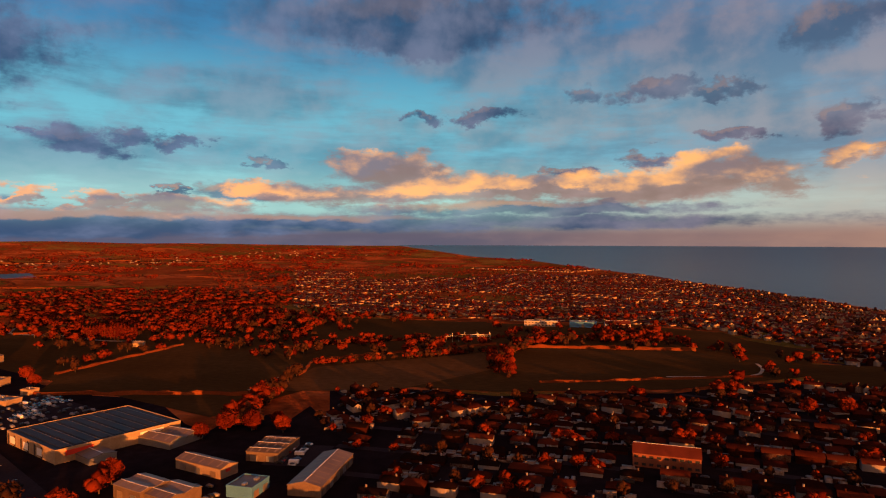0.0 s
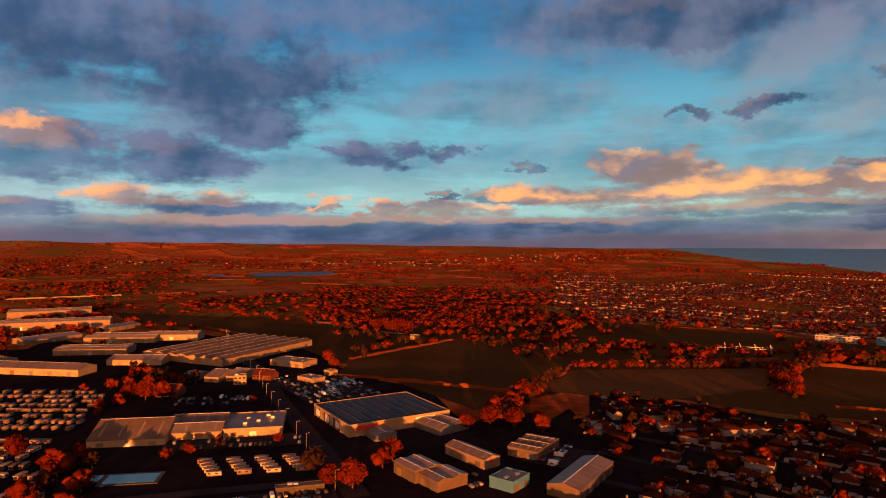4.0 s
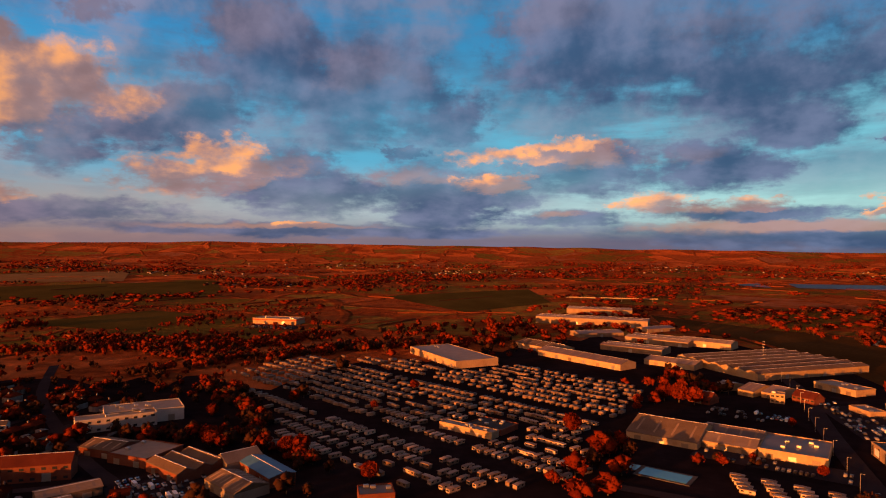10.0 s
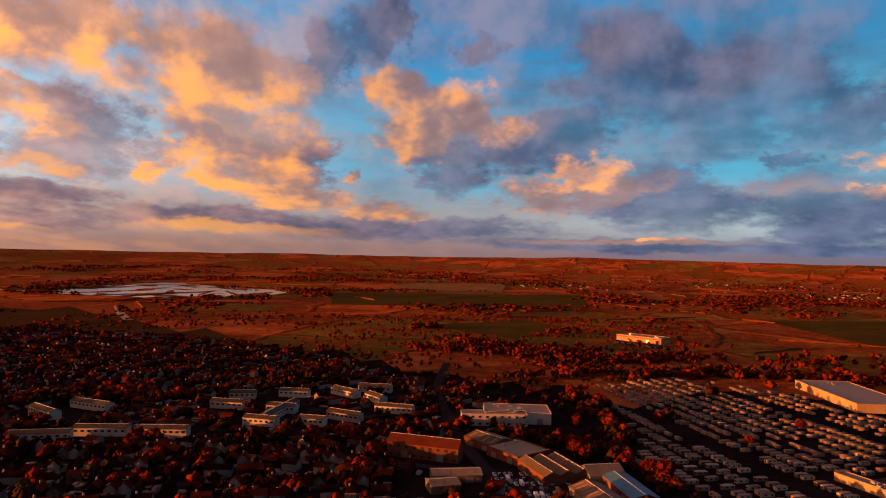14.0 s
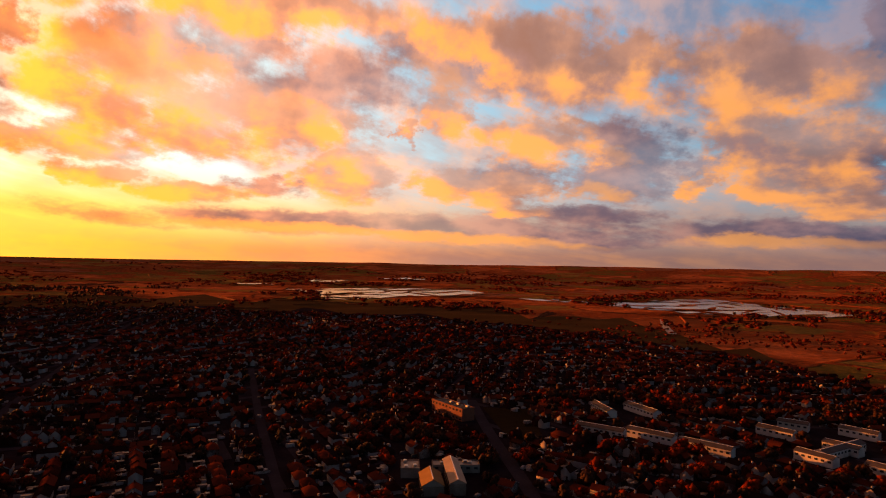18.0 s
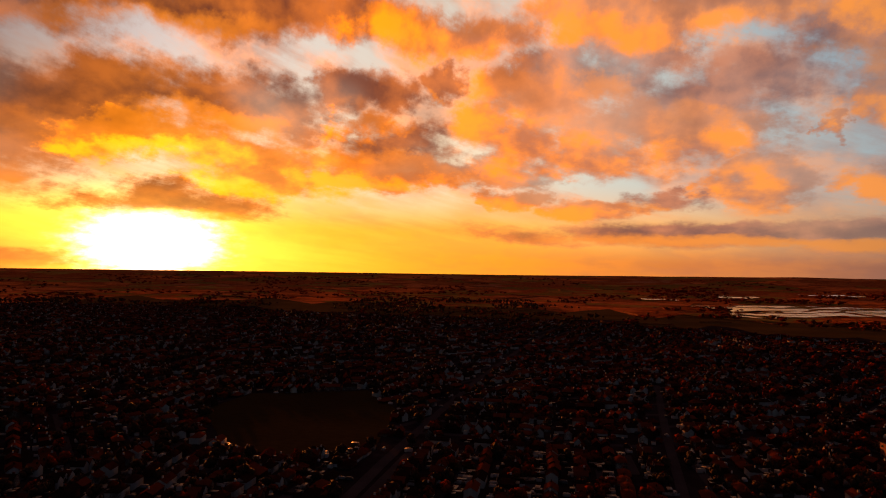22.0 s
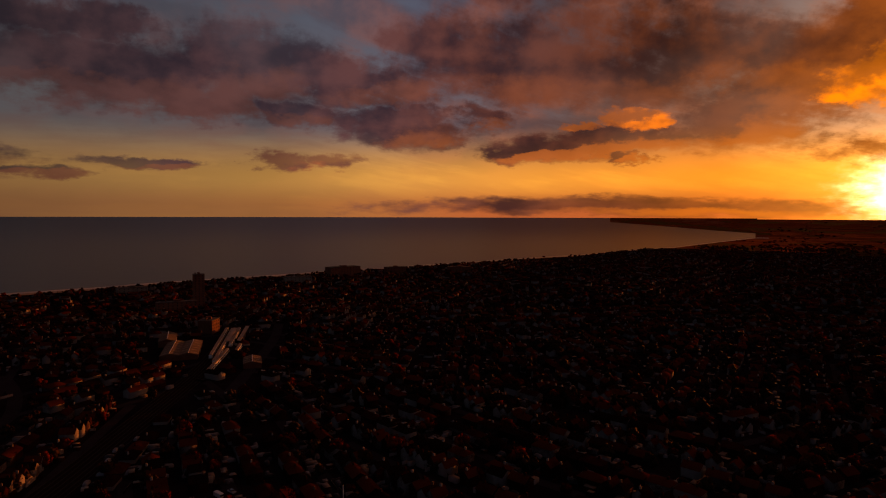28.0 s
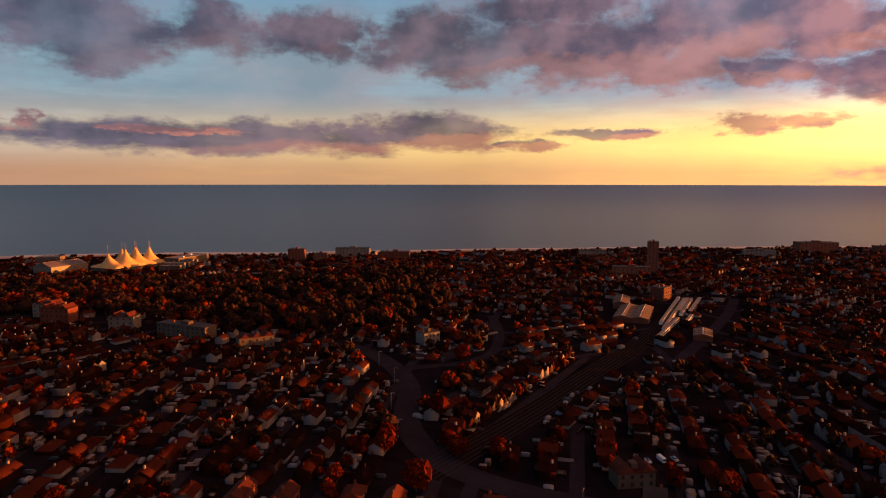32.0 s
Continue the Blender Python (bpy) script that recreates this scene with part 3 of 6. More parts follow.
# ---- mesh helpers ----
def mesh_of(name, verts, faces, *mats, slots=None, shade=False):
    me = bpy.data.meshes.new(name)
    me.from_pydata([tuple(v) for v in verts], [], [tuple(f) for f in faces])
    for m in mats:
        me.materials.append(m)
    if slots is not None:
        me.polygons.foreach_set("material_index", slots)
    if shade:
        me.polygons.foreach_set("use_smooth", [True] * len(me.polygons))
    me.update()
    return me


def part(name, bm, material, parent, label=""):
    """Links a bmesh or a finished mesh as one mesh object under a thing or a part."""
    if isinstance(bm, bpy.types.Mesh):
        me = bm
    else:
        me = bpy.data.meshes.new(name)
        bm.to_mesh(me)
        bm.free()
        me.materials.append(material)
    ob = new(name, me)
    ob.parent = parent
    return tagged(ob, label)


def thing(name, label, category, x=0, y=0, z=0, turn=0, group="", kind=""):
    ob = new(name)
    ob.empty_display_size = 2
    ob.matrix_basis = pose(x, y, z, 0, 0, turn)
    return tagged(ob, label, category, group, kind)


def box(bm, x0, x1, y0, y1, z0, z1, bevel=0.0):
    r = bmesh.ops.create_cube(bm, size=1.0, matrix=Matrix.LocRotScale(((x0 + x1) / 2, (y0 + y1) / 2, (z0 + z1) / 2), None, (x1 - x0, y1 - y0, z1 - z0)))
    if bevel:
        es = list({e for v in r["verts"] for e in v.link_edges})
        bmesh.ops.bevel(bm, geom=es, offset=bevel, segments=1, affect="EDGES")
    return bm


def boxes(*dims, bevel=0.0):
    bm = bmesh.new()
    for d in dims:
        box(bm, *d, bevel=bevel)
    return bm


def prism(bm, ring, y0, y1):
    """Sweeps a ring of (x, z) points from y0 to y1."""
    a = [bm.verts.new((x, y0, z)) for x, z in ring]
    b = [bm.verts.new((x, y1, z)) for x, z in ring]
    n = len(ring)
    for i in range(n):
        bm.faces.new((a[i], b[i], b[(i + 1) % n], a[(i + 1) % n]))
    bm.faces.new(a)
    bm.faces.new(b[::-1])
    bmesh.ops.recalc_face_normals(bm, faces=bm.faces)
    return bm


BOWL_FROM, BOWL_TO, BOWL_RISE = 2500.0, 4900.0, 89.3


def rise(x, y):
    """The land's height: flat, then gently up to the far hills and the sea's horizon."""
    return BOWL_RISE * (max(0.0, math.hypot(x, y) - BOWL_FROM) / (BOWL_TO - BOWL_FROM)) ** 2


def polar(bearing, r, dz=0.0):
    x, y = r * math.sin(radians(bearing)), r * math.cos(radians(bearing))
    return Vector((x, y, rise(x, y) + dz))


def between(table, at):
    return float(np.interp(at, [p[0] for p in table], [p[1] for p in table]))


# ---- ground, sea and shore ----
SHORE = ((66.0, 4900), (68.8, 4500), (72.8, 3865), (77.3, 3630), (80.8, 3150), (90.2, 2072), (98.5, 1590), (104.7, 1324), (113.0, 1165), (133.7, 1040), (145.1, 1049),
         (158.7, 1102), (172.4, 1218), (183.0, 1370), (190.0, 1530), (199.6, 1860), (207.0, 2420), (209.4, 2774), (213.0, 3290))


def shore(bearing):
    return between(SHORE, bearing)


def sheet(name, material, bearings, rings, dz, label, category, kind="structure"):
    """A ground-following sheet: for each bearing the same number of radii."""
    verts = [polar(b, r, dz) for b, rr in zip(bearings, rings) for r in rr]
    n = len(rings[0])
    faces = [(i * n + j, i * n + j + 1, (i + 1) * n + j + 1, (i + 1) * n + j) for i in range(len(bearings) - 1) for j in range(n - 1)]
    me = mesh_of(name, verts, faces, material, shade=True)
    flip = me.polygons[0].normal.z < 0
    if flip:
        me.flip_normals()
    return tagged(new(name, me), label, category, "", kind)


RADII = [0, 60, 140, 240, 400, 600, 900, 1300, 1800, 2300] + [2500 + 120 * i for i in range(1, 21)]


def hill(bearing):
    """Low downs along the northern and western horizon."""
    w = max(0.0, min(1.0, (bearing - 255) / 45)) if bearing > 180 else max(0.0, min(1.0, (62 - bearing) / 40))
    return w * (between(((0, 44), (30, 34), (180, 26), (300, 28), (328, 42), (340, 54), (350, 60), (360, 46)), bearing) + 16 * noise.noise((bearing * 0.09, 3.1, 0)) + 9 * noise.noise((bearing * 0.3, 7.7, 0)))


def build_ground():
    verts, faces = [], []
    turns = [1.0 * i for i in range(360)]
    for b in turns:
        for r in RADII:
            p = polar(b, r)
            p.z += hill(b) * max(0.0, min(1.0, (r - 3700) / 1100)) ** 1.5
            verts.append(p)
    n = len(RADII)
    for i in range(360):
        k = (i + 1) % 360
        for j in range(n - 1):
            faces.append((i * n + j, k * n + j, k * n + j + 1, i * n + j + 1))
    me = mesh_of("ground", verts, faces, FARMLAND, shade=True)
    if me.polygons[5].normal.z < 0:
        me.flip_normals()
    tagged(new("ground", me), "winter farmland in green and brown fields with dark hedges", "ground", "", "structure")


build_ground()
sea_turns = [66.0 + 0.5 * i for i in range(295)]
sheet("water", SEA, sea_turns, [[shore(b) + (4960 - shore(b)) * s for s in (0, 0.05, 0.12, 0.22, 0.34, 0.48, 0.62, 0.75, 0.87, 1.0)] for b in sea_turns], 0.5,
      "calm grey-blue sea reaching the horizon", "sea")
sheet("beach", SAND, sea_turns, [[shore(b) - 14, shore(b) + 6 + 3 * noise.noise((b * 2, 0, 0))] for b in sea_turns], 0.9, "pale shingle beach along the shore", "beach")
surf_turns = [112.0 + 0.4 * i for i in range(256)]
sheet("surf", FOAM, surf_turns, [[shore(b) + 5, shore(b) + 22 + 12 * abs(noise.noise((b * 1.7, 4, 0))) + (shore(b) - 1000) * 0.012] for b in surf_turns], 1.1, "thin white line of breaking surf", "surf")
bay = [201.6 + 0.5 * i for i in range(24)]
sheet("headland", FARMLAND, bay, [[between(((201.6, 4560), (204, 4400), (207, 4150), (210, 3900), (213, 3700)), b), 4600, 4955] for b in bay], 1.6, "low dark headland behind the bay", "headland")


def town_sheet(name, b0, b1, near, far, dz=0.12, material=SHADED_GARDEN):
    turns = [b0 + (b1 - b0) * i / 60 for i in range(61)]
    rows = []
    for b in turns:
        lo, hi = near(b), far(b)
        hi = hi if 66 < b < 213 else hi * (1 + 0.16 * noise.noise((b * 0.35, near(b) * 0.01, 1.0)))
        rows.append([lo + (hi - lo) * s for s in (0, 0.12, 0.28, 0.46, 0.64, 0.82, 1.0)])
    sheet(name, material, turns, rows, dz, "town gardens, yards and verges with light and shade in the colour", "town ground")


def inland(b):
    return shore(b) - 16 if 66 < b < 213 else 5000


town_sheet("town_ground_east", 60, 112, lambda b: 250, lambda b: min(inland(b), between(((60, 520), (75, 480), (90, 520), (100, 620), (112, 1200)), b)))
# The far east takes the lighter farmland colour in place of sunlit gardens.
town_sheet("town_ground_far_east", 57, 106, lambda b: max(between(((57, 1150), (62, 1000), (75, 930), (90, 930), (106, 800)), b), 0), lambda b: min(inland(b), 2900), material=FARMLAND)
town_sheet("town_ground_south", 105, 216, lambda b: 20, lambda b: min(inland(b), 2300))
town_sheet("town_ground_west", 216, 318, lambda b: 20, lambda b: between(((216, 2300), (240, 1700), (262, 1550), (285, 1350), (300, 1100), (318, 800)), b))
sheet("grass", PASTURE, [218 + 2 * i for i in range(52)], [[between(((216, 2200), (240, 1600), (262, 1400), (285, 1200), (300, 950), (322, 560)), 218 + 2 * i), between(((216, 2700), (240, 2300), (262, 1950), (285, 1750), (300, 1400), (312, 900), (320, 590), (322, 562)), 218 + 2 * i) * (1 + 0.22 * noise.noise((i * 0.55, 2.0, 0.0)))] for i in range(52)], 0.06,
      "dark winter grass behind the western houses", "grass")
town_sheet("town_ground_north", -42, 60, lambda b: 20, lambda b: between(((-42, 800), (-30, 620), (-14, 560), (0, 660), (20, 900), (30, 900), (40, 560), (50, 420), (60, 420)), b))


def patch(name, material, corners, dz, label, category):
    """A flat polygon on the ground."""
    me = mesh_of(name, [(x, y, rise(x, y) + dz) for x, y in corners], [range(len(corners))], material)
    if me.polygons[0].normal.z < 0:
        me.flip_normals()
    return tagged(new(name, me), label, category, "", "structure")


def softened(corners, wobble, seed, rounds=2):
    """Rounds off a polygon's outline into a natural one."""
    pts = [Vector(c) for c in corners]
    for _ in range(rounds):
        pts = [q for a, b in zip(pts, pts[1:] + pts[:1]) for q in (a.lerp(b, 0.25), a.lerp(b, 0.75))]
    return [(p.x + wobble * noise.noise((p.x * 0.02, p.y * 0.02, seed)), p.y + wobble * noise.noise((p.y * 0.02, p.x * 0.02, seed + 9))) for p in pts]


patch("grass", PASTURE, [tuple(polar(b, r).xy) for b, r in ((30, 905), (40, 585), (50, 445), (60, 530), (75, 495), (90, 535), (100, 640), (100, 790), (90, 915), (75, 915), (62, 985), (45, 1000), (30, 1050))], 0.2,
      "dark winter grass between the estate and the far houses", "grass")
FIELDS = (
        (PASTURE, 6, "dark green winter pasture beside the retail park", [(403, 493), (568, 508), (514, 323), (467, 307), (404, 292), (344, 449)]),
        (ROUGH, 6, "brown rough grass field", [(419, 293), (513, 310), (642, 186), (558, 156), (453, 204)]),
        (PASTURE, 4, "green playing field with a tree belt behind", [(580, 151), (682, 153), (724, -25), (659, -69), (618, -67), (520, 107)]),
        (PASTURE, 4, "green sports field before the far houses", [(788, 441), (895, 259), (742, 200), (668, 329)]),
        (PASTURE, 5, "small green field among trees", [(937, 64), (894, -57), (817, -88), (812, -3)]),
        (PASTURE, 5, "dark green field at the estate's edge", [(691, -114), (704, -185), (572, -151), (595, -102)]),
        (PASTURE, 8, "dark green meadow behind the industrial sheds", [(403, 1119), (539, 875), (483, 679), (413, 664), (414, 825), (371, 979)]),
        (MEADOW, 14, "wide green field on the plain", [(-1327, 1600), (-693, 2177), (-483, 1588), (-990, 1193)]),
        (MEADOW, 12, "green field between tree lines", [(-584, 941), (-474, 1153), (-351, 1073), (-382, 870)]),
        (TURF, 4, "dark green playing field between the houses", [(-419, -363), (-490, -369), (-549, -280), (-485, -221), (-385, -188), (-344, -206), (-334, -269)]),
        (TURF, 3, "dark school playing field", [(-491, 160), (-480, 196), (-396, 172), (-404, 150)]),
        (MEADOW, 12, "green field north of the main road", [(-98, 1524), (310, 1833), (279, 1374), (77, 1158)]),
        (STRAW_AND_LIT_ROOF, 12, "pale stubble field lit by the sun", [(-1390, 1957), (-1577, 2459), (-1258, 2800), (-960, 2093)]))
OPEN_FIELDS = [f[3] for f in FIELDS]
for i, (mat, wob, label, pts) in enumerate(FIELDS):
    patch("field", mat, softened(pts, wob, i, 0), 0.3 + 0.01 * i, label, "field")
OPEN_WATER = (
        [(-1844, 931), (-2062, 1325), (-2156, 1654), (-1669, 1506), (-1428, 1577), (-1336, 1362), (-1387, 1083), (-1528, 982)],
        [(-2534, -51), (-2795, 532), (-2570, 820), (-2214, 686), (-2189, 495), (-1883, 184), (-1958, 112), (-2250, 164)],
        [(-3002, -172), (-3052, 6), (-2912, 6), (-2866, -164)], [(-3374, 150), (-3424, 359), (-3224, 325), (-3184, 154)],
        [(-3649, 503), (-3652, 823), (-3501, 789), (-3510, 544)], [(-2080, 767), (-1968, 994), (-1816, 937), (-1956, 820)])
for i, pts in enumerate(OPEN_WATER):
    patch("flood_water", FLOOD, softened(pts, 45, 20 + i), 1.3, "pale flood water lying on the fields", "flood")
def mud_banks():
    """Long low banks of land that break the floods into slivers."""
    r = random.Random(17)
    v, f = [], []
    for pts in OPEN_WATER:
        xs, ys = [p[0] for p in pts], [p[1] for p in pts]
        for _ in range(int(6 + (max(xs) - min(xs)) * (max(ys) - min(ys)) / 9000)):
            x, y = r.uniform(min(xs), max(xs)), r.uniform(min(ys), max(ys))
            a, L, w = r.gauss(2.2, 0.5), r.uniform(25, 130), r.uniform(4, 22)
            k, n = len(v), 16
            for i in range(n):
                u = i / n * 6.2832
                s = 1 + 0.5 * noise.noise((math.cos(u) * 1.5 + x, math.sin(u) * 1.5, y * 0.1))
                px, py = x + s * (L * math.cos(u) * math.cos(a) - w * math.sin(u) * math.sin(a)), y + s * (L * math.cos(u) * math.sin(a) + w * math.sin(u) * math.cos(a))
                v.append((px, py, rise(px, py) + 2.0))
            f.append(tuple(range(k, k + n)))
    tagged(new("mud_banks", mesh_of("mud_banks", v, f, FARMLAND)), "low brown banks of land between the floods", "land", "", "structure")


mud_banks()
for i, pts in enumerate(([(1046, 2134), (1205, 2257), (1095, 1968)], [(1288, 2213), (1623, 2141), (1443, 1869), (1176, 1968)])):
    patch("solar_field", PANEL, pts, 1.5, "grey-blue rows of solar panels on a far field", "solar panels")


def ribbon(name, line, width, material, dz, label, category, smooth=2):
    """A road or path of the given width along a line."""
    pts = [Vector(p) for p in line]
    for _ in range(smooth):
        pts = [pts[0]] + [q for a, b in zip(pts, pts[1:]) for q in (a.lerp(b, 0.25), a.lerp(b, 0.75))] + [pts[-1]]
    verts = []
    for i, p in enumerate(pts):
        d = (pts[min(i + 1, len(pts) - 1)] - pts[max(i - 1, 0)]).normalized()
        s = Vector((-d.y, d.x)) * width / 2
        verts += [(p.x - s.x, p.y - s.y, rise(p.x, p.y) + dz), (p.x + s.x, p.y + s.y, rise(p.x, p.y) + dz)]
    me = mesh_of(name, verts, [(2 * i, 2 * i + 2, 2 * i + 3, 2 * i + 1) for i in range(len(pts) - 1)], material)
    if me.polygons[0].normal.z < 0:
        me.flip_normals()
    return tagged(new(name, me), label, category, "", "structure")


ROAD_NORTH = [(186, 225), (202, 260), (234, 338), (264, 411), (313, 513), (340, 610), (420, 760)]
ROAD_CURVE = [(60, -214), (88, -209), (107, -208), (128, -211), (150, -221), (176, -244), (199, -284), (228, -311), (266, -333), (302, -341)]
ribbon("road", ROAD_NORTH, 12, TARMAC, 0.42, "dark main road past the retail sheds", "road")
ribbon("road", ROAD_CURVE, 13, TARMAC, 0.42, "curving dark dual road through the houses", "road")
ribbon("road", [(228, -311), (189, -358), (215, -425), (254, -482)], 8, TARMAC, 0.40, "town street", "road")
ribbon("road", [(86, -422), (81, -592), (89, -682)], 9, TARMAC, 0.40, "street beside the railway", "road")
ribbon("road", [(85, 313), (132, 287), (184, 255), (198, 246)], 8, TARMAC, 0.40, "park road by the parked cars", "road")
ribbon("path", [(565, 782), (604, 826), (622, 829)], 6, CHALK, 0.45, "pale gravel track", "path")
ribbon("path", [(565, 782), (558, 758), (576, 686), (556, 628), (570, 582)], 5, CHALK, 0.45, "pale gravel track along the poplars", "path")
ribbon("path", [(413, 310), (460, 314), (509, 322)], 2.5, CHALK, 0.46, "pale footpath across the field", "path")
ribbon("path", [(582, 7), (610, -66), (648, -76), (676, -73)], 3, CHALK, 0.46, "pale footpath round the playing field", "path")
ribbon("path", [(-1282, 843), (-1120, 740), (-993, 673)], 14, CHALK, 0.5, "pale bare track on the meadow", "path")
ROAD_WEST = [(-700, -26), (-616, -20), (-482, -11), (-396, -3), (-336, 2), (-290, 8)]
ROAD_LONG = [(-1301, -246), (-900, -225), (-586, -197), (-366, -170), (-310, -161), (-240, -150)]
ROAD_SCHOOL = [(-520, 160), (-415, 141), (-313, 128), (-260, 118)]
ROAD_WORKS = [(-80, 262), (-117, 287), (-166, 330), (-232, 414), (-290, 495), (-348, 620)]
ribbon("road", ROAD_WEST, 6, TARMAC, 0.40, "straight dark street between rows of houses", "road")
ribbon("road", ROAD_LONG, 7, TARMAC, 0.40, "long dark main road through the western houses", "road")
ribbon("road", ROAD_SCHOOL, 8, TARMAC, 0.40, "dark street past the school", "road")
ribbon("road", ROAD_WORKS, 8, TARMAC, 0.40, "dark road between the works", "road")
RAIL = [(135, -200), (127, -284), (125, -343), (121, -416), (118, -494), (123, -593), (127, -676)]
ribbon("railway_bed", RAIL, 16, BALLAST, 0.36, "dark railway bed of brown ballast", "railway")

# ---- towns and trees in bulk ----
def stamp(name, shapes, places, mats, label, category, shade=False):
    """One mesh of many pieces: shapes are (verts, faces, slots); places are (shape, x, y, z, turn, sx, sy, sz)."""
    V, L, N, M, base = [], [], [], [], 0
    for k, (sv, sf, sm) in enumerate(shapes):
        rows = np.array([p[1:] for p in places if p[0] == k], float)
        if not len(rows):
            continue
        sv = np.array(sv, float)
        c, s = np.cos(rows[:, 3])[:, None], np.sin(rows[:, 3])[:, None]
        x, y, z = sv[:, 0] * rows[:, 4:5], sv[:, 1] * rows[:, 5:6], sv[:, 2] * rows[:, 6:7]
        v = np.stack([x * c - y * s + rows[:, 0:1], x * s + y * c + rows[:, 1:2], z + rows[:, 2:3]], -1)
        n = len(rows)
        sizes = np.array([len(f) for f in sf])
        flat = np.array([i for f in sf for i in f])
        V.append(v.reshape(-1, 3))
        L.append((flat[None, :] + base + np.arange(n)[:, None] * len(sv)).ravel())
        N.append(np.tile(sizes, n))
        M.append(np.tile(np.array(sm), n))
        base += n * len(sv)
    V, L, N, M = np.concatenate(V), np.concatenate(L), np.concatenate(N), np.concatenate(M)
    me = bpy.data.meshes.new(name)
    me.vertices.add(len(V))
    me.vertices.foreach_set("co", V.ravel())
    me.loops.add(len(L))
    me.loops.foreach_set("vertex_index", L.astype(np.int32))
    me.polygons.add(len(N))
    me.polygons.foreach_set("loop_start", np.concatenate([[0], np.cumsum(N)[:-1]]).astype(np.int32))
    for m in mats:
        me.materials.append(m)
    me.polygons.foreach_set("material_index", M.astype(np.int32))
    me.update(calc_edges=True)
    return tagged(new(name, me), label, category, "", "stuff")


def house_shape(w, d, eaves, ridge, hip=0.0, over=0.35):
    """A plain house: four walls and gables in slot 0, roof planes in slot 1, a chimney in slot 0."""
    x, y = w / 2, d / 2
    v = [(-x, -y, 0), (x, -y, 0), (x, y, 0), (-x, y, 0), (-x, -y, eaves), (x, -y, eaves), (x, y, eaves), (-x, y, eaves)]
    f = [(0, 1, 5, 4), (1, 2, 6, 5), (2, 3, 7, 6), (3, 0, 4, 7)]
    m = [0, 0, 0, 0]
    if not hip:
        v += [(-x, 0, ridge - 0.2), (x, 0, ridge - 0.2)]
        f += [(5, 6, 9), (7, 4, 8)]
        m += [0, 0]
    k = len(v)
    lo = eaves - over * (ridge - eaves) / y
    X, Y = x + over, y + over
    v += [(-X, -Y, lo), (X, -Y, lo), (X, Y, lo), (-X, Y, lo), (-X + hip, 0, ridge), (X - hip, 0, ridge)]
    f += [(k, k + 1, k + 5, k + 4), (k + 2, k + 3, k + 4, k + 5)]
    m += [1, 1]
    if hip:
        f += [(k + 1, k + 2, k + 5), (k + 3, k, k + 4)]
        m += [1, 1]
    k = len(v)
    cx = x * 0.55
    for z in (ridge - 1.2, ridge + 1.0):
        v += [(cx - 0.5, -0.35, z), (cx + 0.5, -0.35, z), (cx + 0.5, 0.35, z), (cx - 0.5, 0.35, z)]
    f += [(k, k + 1, k + 5, k + 4), (k + 1, k + 2, k + 6, k + 5), (k + 2, k + 3, k + 7, k + 6), (k + 3, k, k + 4, k + 7), (k + 4, k + 5, k + 6, k + 7)]
    m += [0] * 5
    return v, f, m


HOUSE_SIZES = ((9, 7.2, 4.5, 6.8, 0), (11.5, 7.2, 4.4, 6.6, 2.8), (11.5, 7.8, 2.3, 4.4, 3.0), (14, 7.0, 4.4, 6.4, 0), (7.6, 5.6, 4.7, 7.3, 0))
HOUSES = [house_shape(*size) for size in HOUSE_SIZES]
FAR_HOUSES = [(v[:-8], f[:-5], m[:-5]) for v, f, m in HOUSES]  # no chimneys far off


def garage_shape(w, d, h):
    """A flat-roofed garage or garden shed."""
    v = [(a * w / 2, b * d / 2, z) for z in (0, h) for a, b in ((-1, -1), (1, -1), (1, 1), (-1, 1))]
    return v, [(0, 1, 5, 4), (1, 2, 6, 5), (2, 3, 7, 6), (3, 0, 4, 7), (4, 5, 6, 7)], [0, 0, 0, 0, 1]


GARAGES = [garage_shape(2.8, 5, 2.2), garage_shape(2.2, 3, 2.0), garage_shape(9, 0.12, 1.7)]


def crown_at(rnd, seed, tall, spread, lo, hi):
    """A random place in a ragged crown volume."""
    while True:
        p = Vector((rnd.uniform(-1, 1), rnd.uniform(-1, 1), rnd.uniform(-1, 1)))
        if lo < p.length < hi and p.length + 0.34 * noise.noise(p * 2.2 + Vector((seed, 0, 0))) < hi - 0.03:
            break
    wide = 0.45 * spread * (1.15 - 0.4 * max(0, p.z))
    return Vector((p.x * wide, p.y * wide, 0.58 + p.z * 0.42 * tall))


